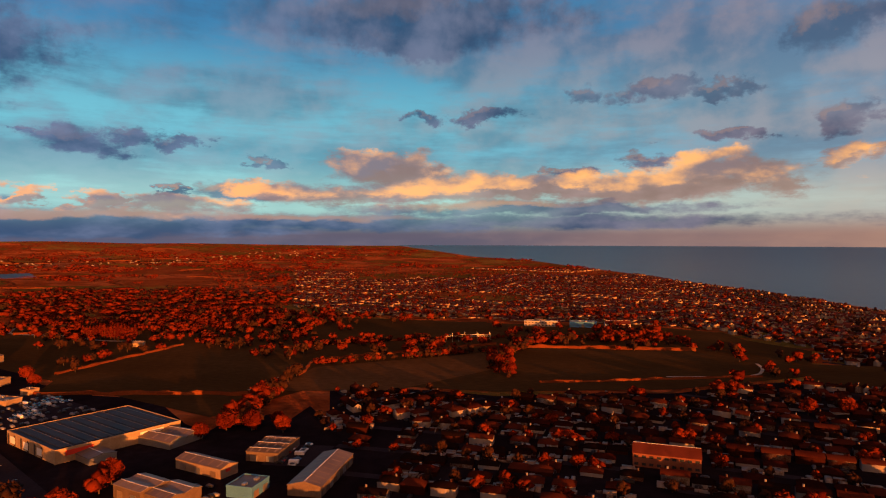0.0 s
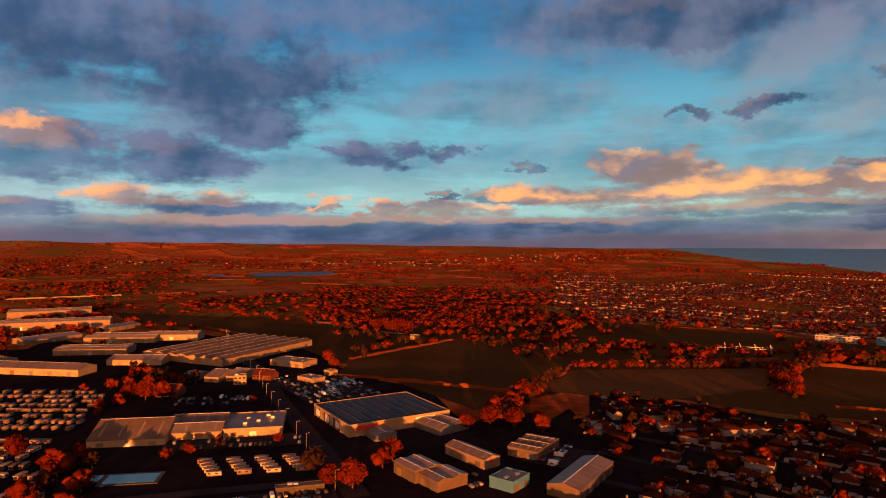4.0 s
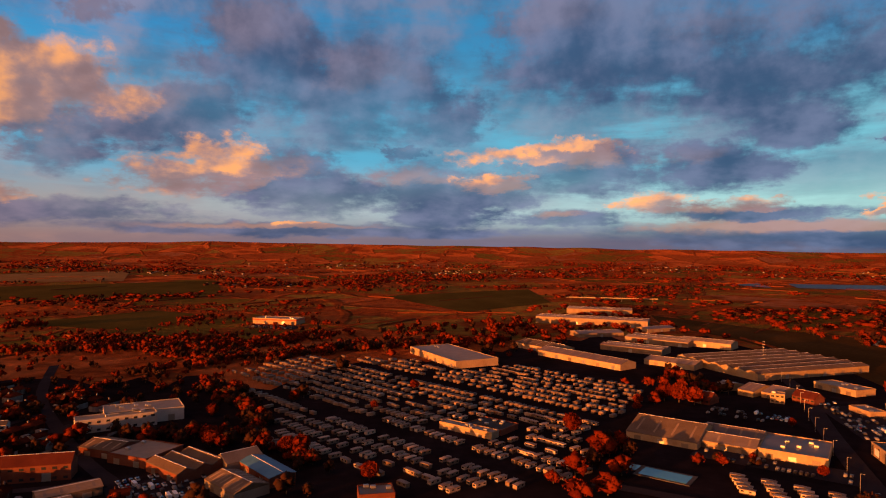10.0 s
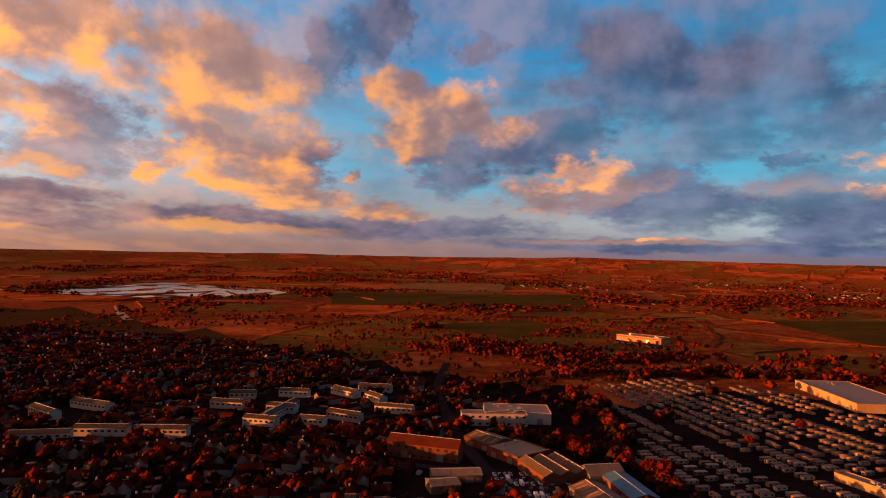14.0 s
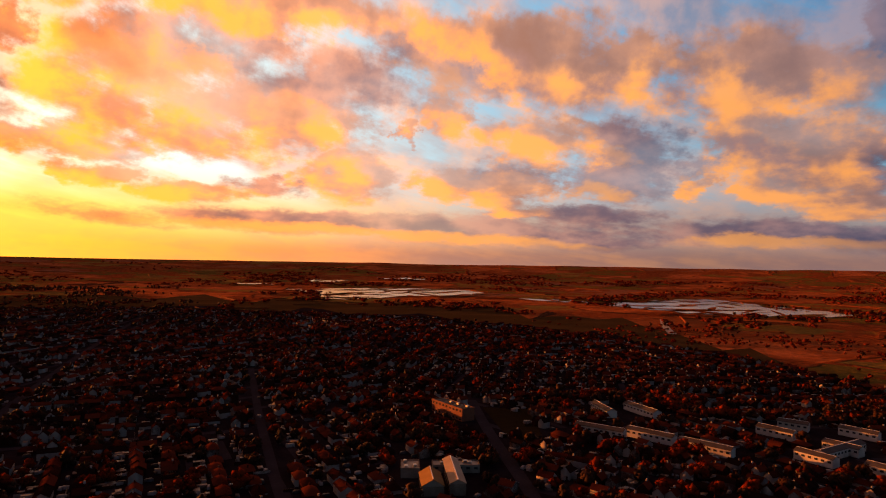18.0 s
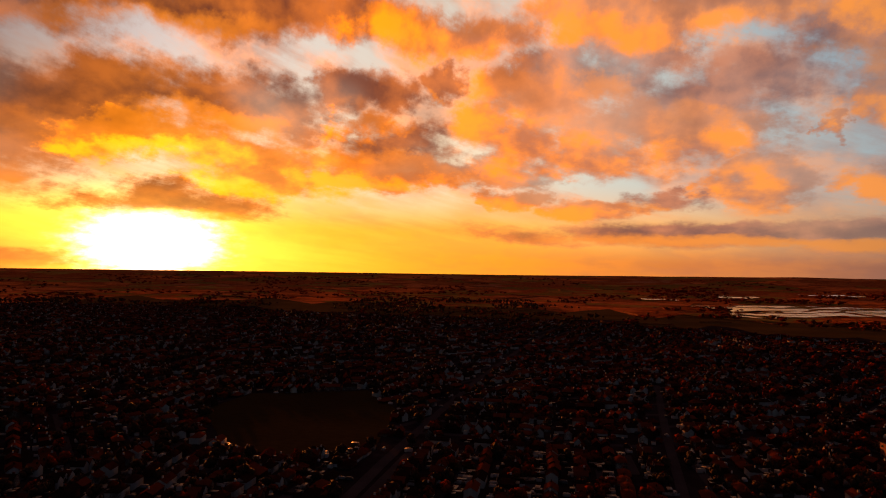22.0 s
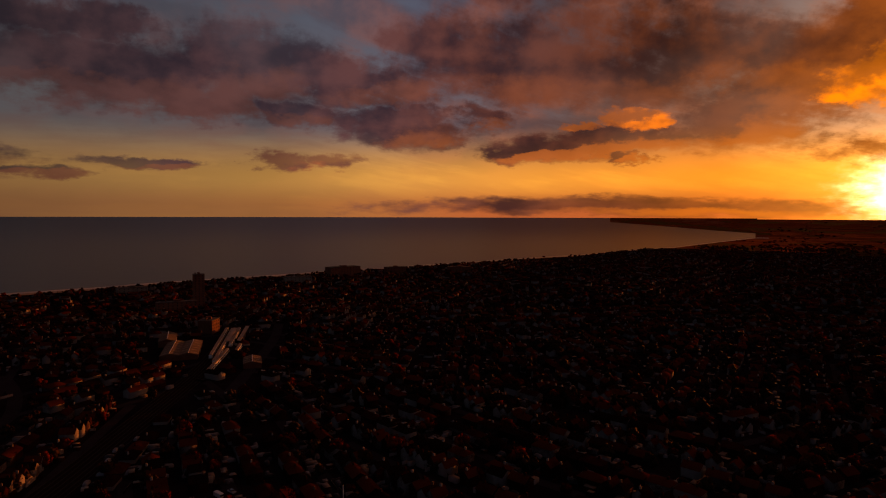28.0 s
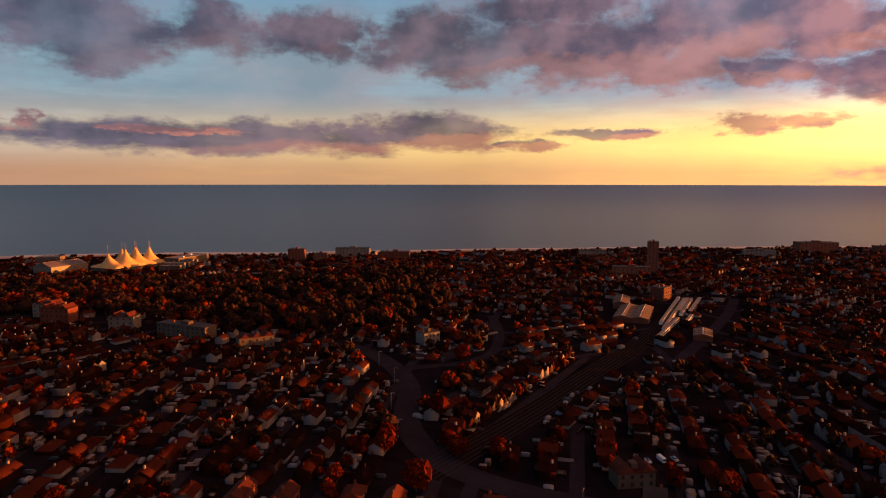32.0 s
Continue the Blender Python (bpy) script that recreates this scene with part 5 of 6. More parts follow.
# ---- seafront, station and other landmarks in the south ----
def block(name, label, x, y, length, width, turn, height, wall, roof, floors, bays, category="building", gables=0):
    """A storeyed building: walls, flat or hipped roof with parapet, each window, gables on the long fronts, a roof house."""
    t = thing(name, label, category, x, y, rise(x, y), turn)
    claim(x, y, turn, length, width, 2)
    X, Y = length / 2, width / 2
    part("wall", boxes((-X, X, -Y, Y, 0, height)), wall, t)
    rf = part("roof", boxes((-X - 0.3, X + 0.3, -Y - 0.3, Y + 0.3, height, height + 0.5)), roof, t)
    part("roof_house", boxes((-X * 0.2, X * 0.15, -Y * 0.4, Y * 0.4, height + 0.5, height + 2.6)), wall, rf)
    part("chimney", boxes((X * 0.5, X * 0.5 + 1.2, -0.6, 0.6, height + 0.5, height + 2.4)), BRICK, rf)
    for g in range(gables):
        gx = -X + (g + 0.5) * length / gables
        part("gable_roof", prism(bmesh.new(), [(gx - 2.6, height + 0.4), (gx + 2.6, height + 0.4), (gx, height + 3.4)], -Y - 0.35, Y + 0.35), TILE, rf)
    out = Y if (Matrix.Rotation(radians(turn), 2) @ Vector((0, 1))).dot(Vector((-x, -y))) > 0 else -Y
    pane = bpy.data.meshes.new("window")
    bm = boxes((-0.6, 0.6, -0.06, 0.06, 0, 1.5))
    bm.to_mesh(pane)
    bm.free()
    pane.materials.append(GLASS)
    for f in range(floors):
        for i in range(bays):
            for yy in (out,):
                w = part("window", pane, None, t)
                w.location = (-X + (i + 0.5) * length / bays, yy, (f + 0.32) * height / floors)
    return t


block("hotel", "long white seafront hotel with many windows", 640, -757, 52, 14, 33, 14, RENDER, SLATE, 4, 10, "hotel")
block("hotel", "dark brick seafront block with a flat roof", 572, -774, 44, 16, 32, 11, BRICK, SLATE, 3, 8, "hotel")
block("apartments", "tall stepped seafront apartment block", 686, -684, 24, 14, 34, 16, BRICK, SLATE, 5, 5, "apartments")
block("apartments", "dark flat-topped seafront apartments", 655, -702, 20, 12, 34, 10, BRICK, SLATE, 3, 4, "apartments")
block("seafront_block", "wide dark brick block standing over the shore", 40, -1215, 62, 24, 32, 17, BRICK, SLATE, 5, 10, "apartments")
block("seafront_block", "dark seafront apartments with flat roof", -60, -1262, 40, 18, 20, 12, BRICK, SLATE, 3, 7, "apartments")
block("seafront_block", "dark seafront house row", -190, -1280, 46, 14, 8, 10, BRICK, SLATE, 3, 7, "apartments")
block("seafront_block", "seafront terrace with flat roof", 330, -960, 40, 14, 30, 10, RENDER, SLATE, 3, 7, "apartments")
block("seafront_block", "pale seafront terrace with flat roof", 110, -1090, 44, 14, 20, 11, RENDER, SLATE, 3, 7, "apartments")
block("tower_block", "slim dark tower block by the station", 208, -838, 13, 13, 20, 39, BRICK, SLATE, 12, 3, "tower")
block("podium_offices", "low long offices with a sunlit front", 226, -806, 46, 14, 22, 9, BRICK, SLATE, 3, 9, "offices")
block("corner_block", "square apartment block near the station", 150, -640, 18, 14, 80, 13, BRICK, SLATE, 4, 4, "apartments")
block("mansion", "large white rendered mansion among trees", 576, -280, 22, 13, 28, 11, RENDER, SLATE, 3, 5, "mansion", 2)
block("mansion", "tall red-brick mansion with gables", 545, -272, 24, 13, 28, 12, BRICK, TILE, 3, 6, "mansion", 3)
block("mansion", "white rendered villa with gables", 477, -287, 20, 12, 30, 10, RENDER, SLATE, 3, 4, "mansion", 2)
block("mansion", "long white institution with a sunlit end", 414, -297, 46, 12, 10, 9, RENDER, SLATE, 3, 10, "mansion", 0)
block("mansion", "white gabled house with red tiled roof", 345, -302, 24, 10, 62, 8, RENDER, TILE, 2, 5, "house", 3)
block("white_house", "white flat-roofed house by the car park", 250, -377, 14, 10, 70, 8, RENDER, SLATE, 2, 4, "house", 0)
block("corner_house", "gabled white and brick house on a street corner", 64, -238, 15, 9, 40, 6, RENDER, TILE, 2, 4, "house", 2)
shed("station_shed", "broad station shed with a sunlit pitched roof", 150, -548, 58, 28, -80, 4, BRICK, ASBESTOS, 2, 0.12, 6, 3)
shed("trade_shed", "brick shed with a sunlit yellow roof", 174, -592, 40, 14, -76, 5, BRICK, ASBESTOS, 1, 0.14, 0, 2)
shed("goods_shed", "grey sheet-roofed shed beside the railway", 85, -497, 24, 13, -80, 4, BRICK, ASBESTOS, 1, 0.12, 4, 2)
shed("low_hall", "low white flat-roofed hall", 600, -215, 30, 20, 30, 4, RENDER, SHEET, 0, lights=3, doors=1)


def pavilion(x, y, turn):
    """A white tensile pavilion: a membrane drawn up to masts, each mast, and low side walls."""
    t = thing("tent_pavilion", "huge white tent pavilion with pointed peaks lit by the sun", "pavilion", x, y, 0, turn)
    masts = [(-34, -4), (-22, 8), (-14, -10), (-3, 6), (8, -8), (16, 8), (36, 0)]
    n, m = 64, 40
    verts, faces = [], []
    for j in range(m + 1):
        for i in range(n + 1):
            u, v = -46 + 92 * i / n, -24 + 48 * j / m
            edge = max(abs(u) / 46, abs(v) / 24)
            h = max(22 * math.exp(-math.hypot(u - a, v - b) / 6.5) for a, b in masts)
            verts.append((u, v, 7 + h * (1 - edge ** 6) - 2.5 * edge ** 8))
    for j in range(m):
        for i in range(n):
            k = j * (n + 1) + i
            faces.append((k, k + 1, k + n + 2, k + n + 1))
    part("membrane", mesh_of("membrane", verts, faces, CANVAS, shade=True), None, t)
    part("side_wall", boxes((-44, 44, -22, 22, 0, 5)), RENDER, t)
    for a, b in masts:
        bm = bmesh.new()
        bmesh.ops.create_cone(bm, cap_ends=True, segments=8, radius1=0.5, radius2=0.2, depth=34, matrix=Matrix.Translation((a, b, 17)))
        part("mast", bm, STEEL, t)


pavilion(812, -503, 98)
claim(812, -503, 98, 92, 48)
shed("resort_hall", "long white-topped hall of the seaside resort", 790, -572, 60, 26, -78, 10, RENDER, CLADDING, 0, lights=3, doors=0, category="hall")
for k in range(5):
    shed("resort_block", "low chalet block with a sunlit front", 742 + 10 * k, -512 - 14 * k, 26, 9, 40, 6 + (k % 2) * 2, RENDER, SHEET, 0, lights=2, doors=0, category="chalets", windows=4)
shed("resort_hall", "sunlit seafront hall of the resort", 958, -470, 34, 16, 40, 9, RENDER, SHEET, 0, lights=2, doors=0, category="hall")
shed("resort_hall", "dark barrel hall beside the tents", 850, -430, 50, 34, 98, 9, SHEET, SHEET, 1, 0.15, 0, 0, category="hall")


def train(a, b, label):
    """A standing train of carriages with roofs, windows and bogies."""
    a, b = Vector(a), Vector(b)
    d = b - a
    t = thing("train", label, "train", *((a + b) / 2), 0.4, math.degrees(math.atan2(d.y, d.x)), "standing trains")
    n = max(1, round(d.length / 20))
    for i in range(n):
        x0, x1 = -d.length / 2 + i * d.length / n + 0.3, -d.length / 2 + (i + 1) * d.length / n - 0.3
        c = part("carriage", boxes((x0, x1, -1.4, 1.4, 0.6, 3.3), bevel=0.15), TRIM, t)
        part("carriage_roof", boxes((x0, x1, -1.3, 1.3, 3.3, 3.75), bevel=0.18), CLADDING, c)
        for y in (-1.42, 1.42):
            part("window_band", boxes((x0 + 1, x1 - 1, y - 0.02, y + 0.02, 1.9, 2.7)), GLASS, c)
        part("bogie", boxes((x0 + 2, x1 - 2, -1.1, 1.1, 0, 0.6)), RUBBER, c)


train((121, -520), (134, -645), "white train standing in the station")
train((114, -500), (128, -641), "white train standing at the platform")
train((111, -468), (113, -545), "long white train leaving the station")
train((115, -565), (122, -644), "white train beside the platform")
train((104, -527), (106, -564), "short white train on a siding")
for a, b in (((109, -568), (115, -649)), ((118, -566), (125, -640))):
    c = (Vector(a) + Vector(b)) / 2
    d = Vector(b) - Vector(a)
    t = thing("platform", "station platform with a pale canopy", "platform", c.x, c.y, 0.36, math.degrees(math.atan2(d.y, d.x)), "platforms")
    part("deck", boxes((-d.length / 2, d.length / 2, -1.6, 1.6, 0, 0.9)), YARD, t)
    part("canopy", boxes((-d.length / 2 + 6, d.length / 2, -1.8, 1.8, 4.0, 4.2)), CLADDING, t)
    for k in range(8):
        part("post", boxes((-d.length / 2 + 8 + k * 9, -d.length / 2 + 8.25 + k * 9, -0.12, 0.12, 0.9, 4.0)), STEEL, t)
for k in range(-3, 4):
    line = [Vector(p) + Vector((k * 2.6, 0)) for p in RAIL]
    ribbon("rail_track", [tuple(p) for p in line], 0.5, RAILSTEEL, 0.44, "dull steel rail track on ballast", "rail")


# ---- houses street by street ----
CARAVANS = [(-177, 584), (-117, 684), (-13, 654), (70, 635), (137, 598), (183, 516), (152, 450), (100, 393), (89, 327), (48, 306), (-16, 298), (-55, 343), (-92, 369), (-93, 433)]
WOOD_SOUTH = [(818, -345), (663, -420), (542, -573), (454, -688), (309, -507), (290, -385), (360, -341), (528, -308), (610, -256)]
DISTRICTS = [(300, -150, -58), (360, -60, 88), (380, 60, 92), (330, 120, 95), (470, 60, 80), (480, -60, 85), (230, -250, -66), (130, -320, -88), (60, -300, -70), (40, -420, -62),
             (200, -480, -70), (-40, -330, -55), (-120, -280, -50), (-250, -150, 8), (-320, -40, 10), (-420, 40, 12), (-300, 180, 40), (-330, 300, 15), (-420, 150, 25), (-240, -280, 20)]
for _ in range(260):
    b, r = rng.uniform(0, 360), rng.uniform(450, 3000)
    DISTRICTS.append((r * math.sin(radians(b)), r * math.cos(radians(b)), rng.uniform(0, 180)))
D_AT = np.array([d[:2] for d in DISTRICTS])


def is_town(x, y):
    r, b = math.hypot(x, y), bearing_of(x, y)
    if 66 < b < 213 and r > shore(b) - 30:
        return False
    if 60 <= b <= 112:
        edge = between(((60, 520), (75, 480), (90, 520), (100, 620), (112, 1200)), b)
        far = between(((57, 1150), (62, 1000), (75, 930), (90, 930), (100, 800), (112, 0)), b)
        return r < edge - 10 or r > far + 15 and r < 2800
    if 57 < b < 60:
        return 1150 < r < 2700
    if 112 < b < 216:
        return r < 2250
    if 216 <= b <= 338:
        return r < between(((216, 2250), (240, 1650), (262, 1500), (285, 1300), (300, 1050), (312, 880), (325, 640), (338, 480)), b)
    return False


ROADS = (ROAD_NORTH, ROAD_CURVE, RAIL, ROAD_WEST, ROAD_LONG, ROAD_SCHOOL, ROAD_WORKS, [(228, -311), (189, -358), (215, -425), (254, -482)], [(86, -422), (81, -592), (89, -682)])
far_houses, near_houses, garden_trees, street_rows = [], [], [], []
for k, (dx, dy, turn) in enumerate(DISTRICTS):
    size = 200 if k < 20 else 260
    c, s = math.cos(radians(turn)), math.sin(radians(turn))
    v = -size
    side = 0
    while v < size:
        u = -size + rng.uniform(0, 8)
        row_kind = rng.choice((0, 1, 2, 3, 4, 4)) if dy < -100 or dx < 0 else rng.choice((2, 2, 2, 1, 3))
        while u < size:
            kind = row_kind if rng.random() < 0.88 else rng.choice((0, 1, 2, 2))
            w = HOUSE_SIZES[kind][0] if kind != 4 else HOUSE_SIZES[4][1]
            u += w / 2
            x, y = dx + u * c - v * s, dy + u * s + v * c
            u += w / 2 + (rng.choice((0.1, 0.1, 0.1, 2.5)) if kind == 4 else rng.choice((1.2, 1.6, 2.2, 3))) + (rng.uniform(4, 14) if rng.random() < 0.1 else 0)
            r = math.hypot(x, y)
            if r < 190 or r > 2900 or not is_town(x, y):
                continue
            if np.argmin(((D_AT - (x, y)) ** 2).sum(1)) != k:
                continue
            if rng.random() < (0.1 if r < 900 else 0.25) or not free(x, y, 8) or inside(x, y, CARAVANS) or inside(x, y, WOOD_SOUTH) or any(inside(x, y, f) for f in OPEN_FIELDS):
                continue
            if any(near_line(x, y, line, 13 if line[0][0] > -60 else 8) for line in ROADS):
                continue
            a = radians(turn + (180 if side else 0) + rng.uniform(-2, 2) + (90 if kind == 4 else 0))
            x, y = x + rng.uniform(-1, 1), y + rng.uniform(-1, 1)
            (near_houses if r < 420 else far_houses).append((kind, x, y, rise(x, y), a, rng.uniform(0.9, 1.0), rng.uniform(0.9, 1.0), rng.uniform(0.88, 1.0)))
            if rng.random() < 0.85:
                garden_trees.append((x - 14 * math.sin(a) + rng.uniform(-4, 4), y + 14 * math.cos(a) + rng.uniform(-4, 4)))
        if side == 0 and math.hypot(dx, dy) < 1500:
            street_rows.append((k, v + 11.5))
        v += 23 if side == 0 else 16
        side = 1 - side


def town_streets():
    """Narrow asphalt streets between the facing rows of houses, as one sheet of strips."""
    v, f = [], []
    for k, row in street_rows:
        dx, dy, turn = DISTRICTS[k]
        c, s = math.cos(radians(turn)), math.sin(radians(turn))
        size = 200 if k < 20 else 260
        for u in range(-size, size, 20):
            x, y = dx + (u + 10) * c - row * s, dy + (u + 10) * s + row * c
            if not is_town(x, y) or np.argmin(((D_AT - (x, y)) ** 2).sum(1)) != k or inside(x, y, CARAVANS) or inside(x, y, WOOD_SOUTH) or any(inside(x, y, g) for g in OPEN_FIELDS) or not free(x, y, 3):
                continue
            n = len(v)
            for uu, w in ((u, -3), (u + 20, -3), (u + 20, 3), (u, 3)):
                px, py = dx + uu * c - (row + w) * s, dy + uu * s + (row + w) * c
                v.append((px, py, rise(px, py) + 0.3))
            f.append((n, n + 1, n + 2, n + 3))
    tagged(new("street", mesh_of("street", v, f, TARMAC)), "narrow worn asphalt streets between the houses", "street", "", "structure")


town_streets()


def house_thing(kind, wall, roof, label):
    """A house with walls, roof, chimney stack and pots, windows with sills, and a door."""
    w, d, eaves, ridge, _ = HOUSE_SIZES[kind]
    hv, hf, hm = HOUSES[kind]
    t = thing("house", label, "house", 0, 0, -50, 0, "houses of the town")
    for slot, name, mat in ((0, "wall", wall), (1, "roof", roof)):
        faces = [f for f, m in zip(hf, hm) if m == slot]
        if slot == 0:
            faces = faces[:-5]
        used = sorted({i for f in faces for i in f})
        at = {i: n for n, i in enumerate(used)}
        part(name, mesh_of(name, [hv[i] for i in used], [[at[i] for i in f] for f in faces], mat), None, t)
    cx = w / 2 * 0.55
    stack = part("chimney", boxes((cx - 0.5, cx + 0.5, -0.35, 0.35, ridge - 1.2, ridge + 1.0)), BRICK, t)
    part("chimney_pot", boxes((cx - 0.3, cx - 0.05, -0.12, 0.12, ridge + 1.0, ridge + 1.4), (cx + 0.05, cx + 0.3, -0.12, 0.12, ridge + 1.0, ridge + 1.4)), TILE, stack)
    n = 3 if w > 15 else 2
    pane = boxes((-0.75, 0.75, -0.05, 0.05, 0, 1.25))
    me = bpy.data.meshes.new("window")
    pane.to_mesh(me)
    pane.free()
    me.materials.append(GLASS)
    for z in ((1.0,) if eaves < 4 else (0.9, 3.5)):
        for i in range(n):
            xx = -w / 2 + (i + 0.5) * w / n
            for yy in (-d / 2, d / 2):
                win = part("window", me, None, t)
                win.location = (xx, yy, z)
    part("door", boxes((-0.5, 0.5, -d / 2 - 0.06, -d / 2 + 0.02, 0, 2.05)), TRIM, t)
    return t


for hx, hy, n, wide in ((-488, 1930, 70, 75), (-1050, 2750, 60, 150), (150, 2900, 90, 210), (700, 3100, 80, 230), (1300, 3300, 90, 260), (-350, 3500, 90, 260), (-1700, 3000, 70, 240), (1900, 2700, 80, 220), (2500, 2400, 90, 260), (3200, 2300, 90, 300)):
    for _ in range(n):
        x, y = hx + rng.gauss(0, wide), hy + rng.gauss(0, wide * 0.6)
        far_houses.append((rng.choice((0, 1, 2, 3)), x, y, rise(x, y), rng.uniform(0, 6), 1.0, 1.0, 1.0))
near_houses.sort(key=lambda p: math.hypot(p[1], p[2]))
PROTO = {}
for kind in range(5):
    for style, (wall, roof, words) in enumerate(((BRICK, TILE, "red-brick house with brown tiled roof"), (RENDER, TILE, "white rendered house with brown tiled roof"), (RENDER, SLATE, "pale rendered house with grey slate roof"))):
        PROTO[kind, style] = house_thing(kind, wall, roof, ("long terrace pair, " if kind == 3 else "low bungalow, " if kind == 2 else "") + words)
used = set()
for p in near_houses[:180]:
    key = (p[0], rng.choice((0, 0, 1, 2)))
    m = Matrix.LocRotScale(p[1:4], Euler((0, 0, p[4])), None)  # each on its own plot
    if key in used:
        copy_thing(PROTO[key], m)
    else:
        used.add(key)
        PROTO[key].matrix_basis = m
for key, ob in PROTO.items():
    if key not in used:
        for o in (*ob.children_recursive, ob):
            bpy.data.objects.remove(o)
far_houses += near_houses[180:]
street_cars = []
for p in near_houses + far_houses:
    for side in (-1, 1):
        if p[1] ** 2 + p[2] ** 2 < 1200 ** 2 and rng.random() < 0.42:
            x, y = p[1] + side * 7.5 * math.sin(p[4]) + rng.uniform(-3, 3), p[2] - side * 7.5 * math.cos(p[4]) + rng.uniform(-3, 3)
            if free(x, y):
                street_cars.append((0, x, y, rise(x, y) + 0.1, p[4] + rng.choice((0, 1.571)), rng.uniform(0.9, 1.1), rng.uniform(0.9, 1.1), rng.uniform(0.9, 1.3)))
for x, y, turn, w, h in ((312, 420, -15, 58, 92), (150, 250, -30, 66, 24), (190, 340, -37, 76, 22), (232, -362, 60, 40, 30), (-210, 925, -14, 70, 30), (-118, 305, 35, 46, 36), (226, 445, -40, 40, 30), (235, 205, -10, 30, 24)):
    c, q = math.cos(radians(turn)), math.sin(radians(turn))
    for j in range(int(h / 8)):
        for i in range(int(w / 2.7)):
            u, v = i * 2.7 - w / 2 + 1.3, j * 8 - h / 2 + 3 + (1.2 if j % 2 else -1.2)
            px, py = x + u * c - v * q, y + u * q + v * c
            if rng.random() < 0.45 and free(px, py, -2):
                street_cars.append((0, px, py, 0.4, radians(turn + 90), rng.uniform(0.85, 1.0), 0.95, rng.uniform(0.85, 1.1)))
CAR_SHAPE = ([(sx * a, sy * b, z) for a, b, z in ((2.1, 0.88, 0.2), (2.1, 0.88, 0.95), (1.3, 0.75, 1.45)) for sx, sy in ((-1, -1), (1, -1), (1, 1), (-1, 1))],
             [(k + i, k + (i + 1) % 4, k + 4 + (i + 1) % 4, k + 4 + i) for k in (0, 4) for i in range(4)] + [(8, 9, 10, 11)], [0] * 9)
stamp("parked_cars", [CAR_SHAPE], street_cars, (CAR_MIX,), "cars of many colours parked along the streets and drives", "cars")
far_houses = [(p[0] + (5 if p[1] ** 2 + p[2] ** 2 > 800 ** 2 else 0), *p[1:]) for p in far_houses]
# Far eastern houses get lighter walls and roofs in place of sunlight.
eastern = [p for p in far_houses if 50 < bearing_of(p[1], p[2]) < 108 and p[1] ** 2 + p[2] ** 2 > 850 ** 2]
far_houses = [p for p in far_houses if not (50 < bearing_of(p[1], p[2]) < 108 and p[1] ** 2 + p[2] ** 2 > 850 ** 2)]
stamp("houses", HOUSES + FAR_HOUSES, eastern, (SUNLIT_WALL, TILE), "eastern houses with sunlight put into lighter walls and roofs", "houses")
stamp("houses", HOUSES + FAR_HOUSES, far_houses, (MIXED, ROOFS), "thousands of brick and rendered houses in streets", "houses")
garages = []
for p in near_houses + far_houses:
    if p[1] ** 2 + p[2] ** 2 < 800 ** 2:
        for _ in range(1 if p[2] < -120 else 2):
            k = rng.randrange(3)
            a = p[4] + rng.choice((0, 1.571))
            x, y = p[1] - rng.uniform(7, 11) * math.sin(p[4]) + rng.uniform(-6, 6) * math.cos(p[4]), p[2] + rng.uniform(7, 11) * math.cos(p[4]) + rng.uniform(-6, 6) * math.sin(p[4])
            if free(x, y, 1) and not any(near_line(x, y, line, 6) for line in ROADS):
                garages.append((k, x, y, rise(x, y) + 0.1, a, 1.0, 1.0, rng.uniform(0.85, 1.1)))
stamp("garages", GARAGES, garages, (MIXED, SHEET), "garages, garden sheds and fences behind the houses", "garages")

# ---- caravans ----
def caravan_thing():
    """A static caravan: body, curved roof, side windows, end window, skirt."""
    t = thing("static_caravan", "cream static caravan with dark windows on a park pitch", "caravan", 0, 0, -50, 0, "static caravans")
    part("body", boxes((-4.3, 4.3, -1.5, 1.5, 0.5, 2.45), bevel=0.12), VAN, t)
    part("roof", prism(bmesh.new(), [(-4.42, 2.43), (4.42, 2.43), (4.42, 2.52), (0, 2.75), (-4.42, 2.52)], -1.62, 1.62), VANROOF, t)
    part("skirt", boxes((-4.1, 4.1, -1.35, 1.35, 0, 0.5)), YARD, t)
    for x in (-2.7, 1.5):
        for y in (-1.52, 1.52):
            part("window", boxes((x - 0.8, x + 0.8, y - 0.04, y + 0.04, 1.2, 2.05)), GLASS, t)
    part("end_window", boxes((4.28, 4.36, -1.1, 1.1, 1.1, 2.1)), GLASS, t)
    return t


def caravan_shape():
    v, f, m = [], [], []
    for (x, y, z0, z1), slot in (((4.3, 1.5, 0.4, 2.45), 0), ((4.42, 1.62, 2.45, 2.68), 1)):
        k = len(v)
        for z in (z0, z1):
            v += [(-x, -y, z), (x, -y, z), (x, y, z), (-x, y, z)]
        f += [(k, k + 1, k + 5, k + 4), (k + 1, k + 2, k + 6, k + 5), (k + 2, k + 3, k + 7, k + 6), (k + 3, k, k + 4, k + 7), (k + 4, k + 5, k + 6, k + 7)]
        m += [slot] * 5
    return v, f, m


pitches = []
along, across = Vector((math.cos(radians(-48)), math.sin(radians(-48)))), Vector((math.cos(radians(42)), math.sin(radians(42))))
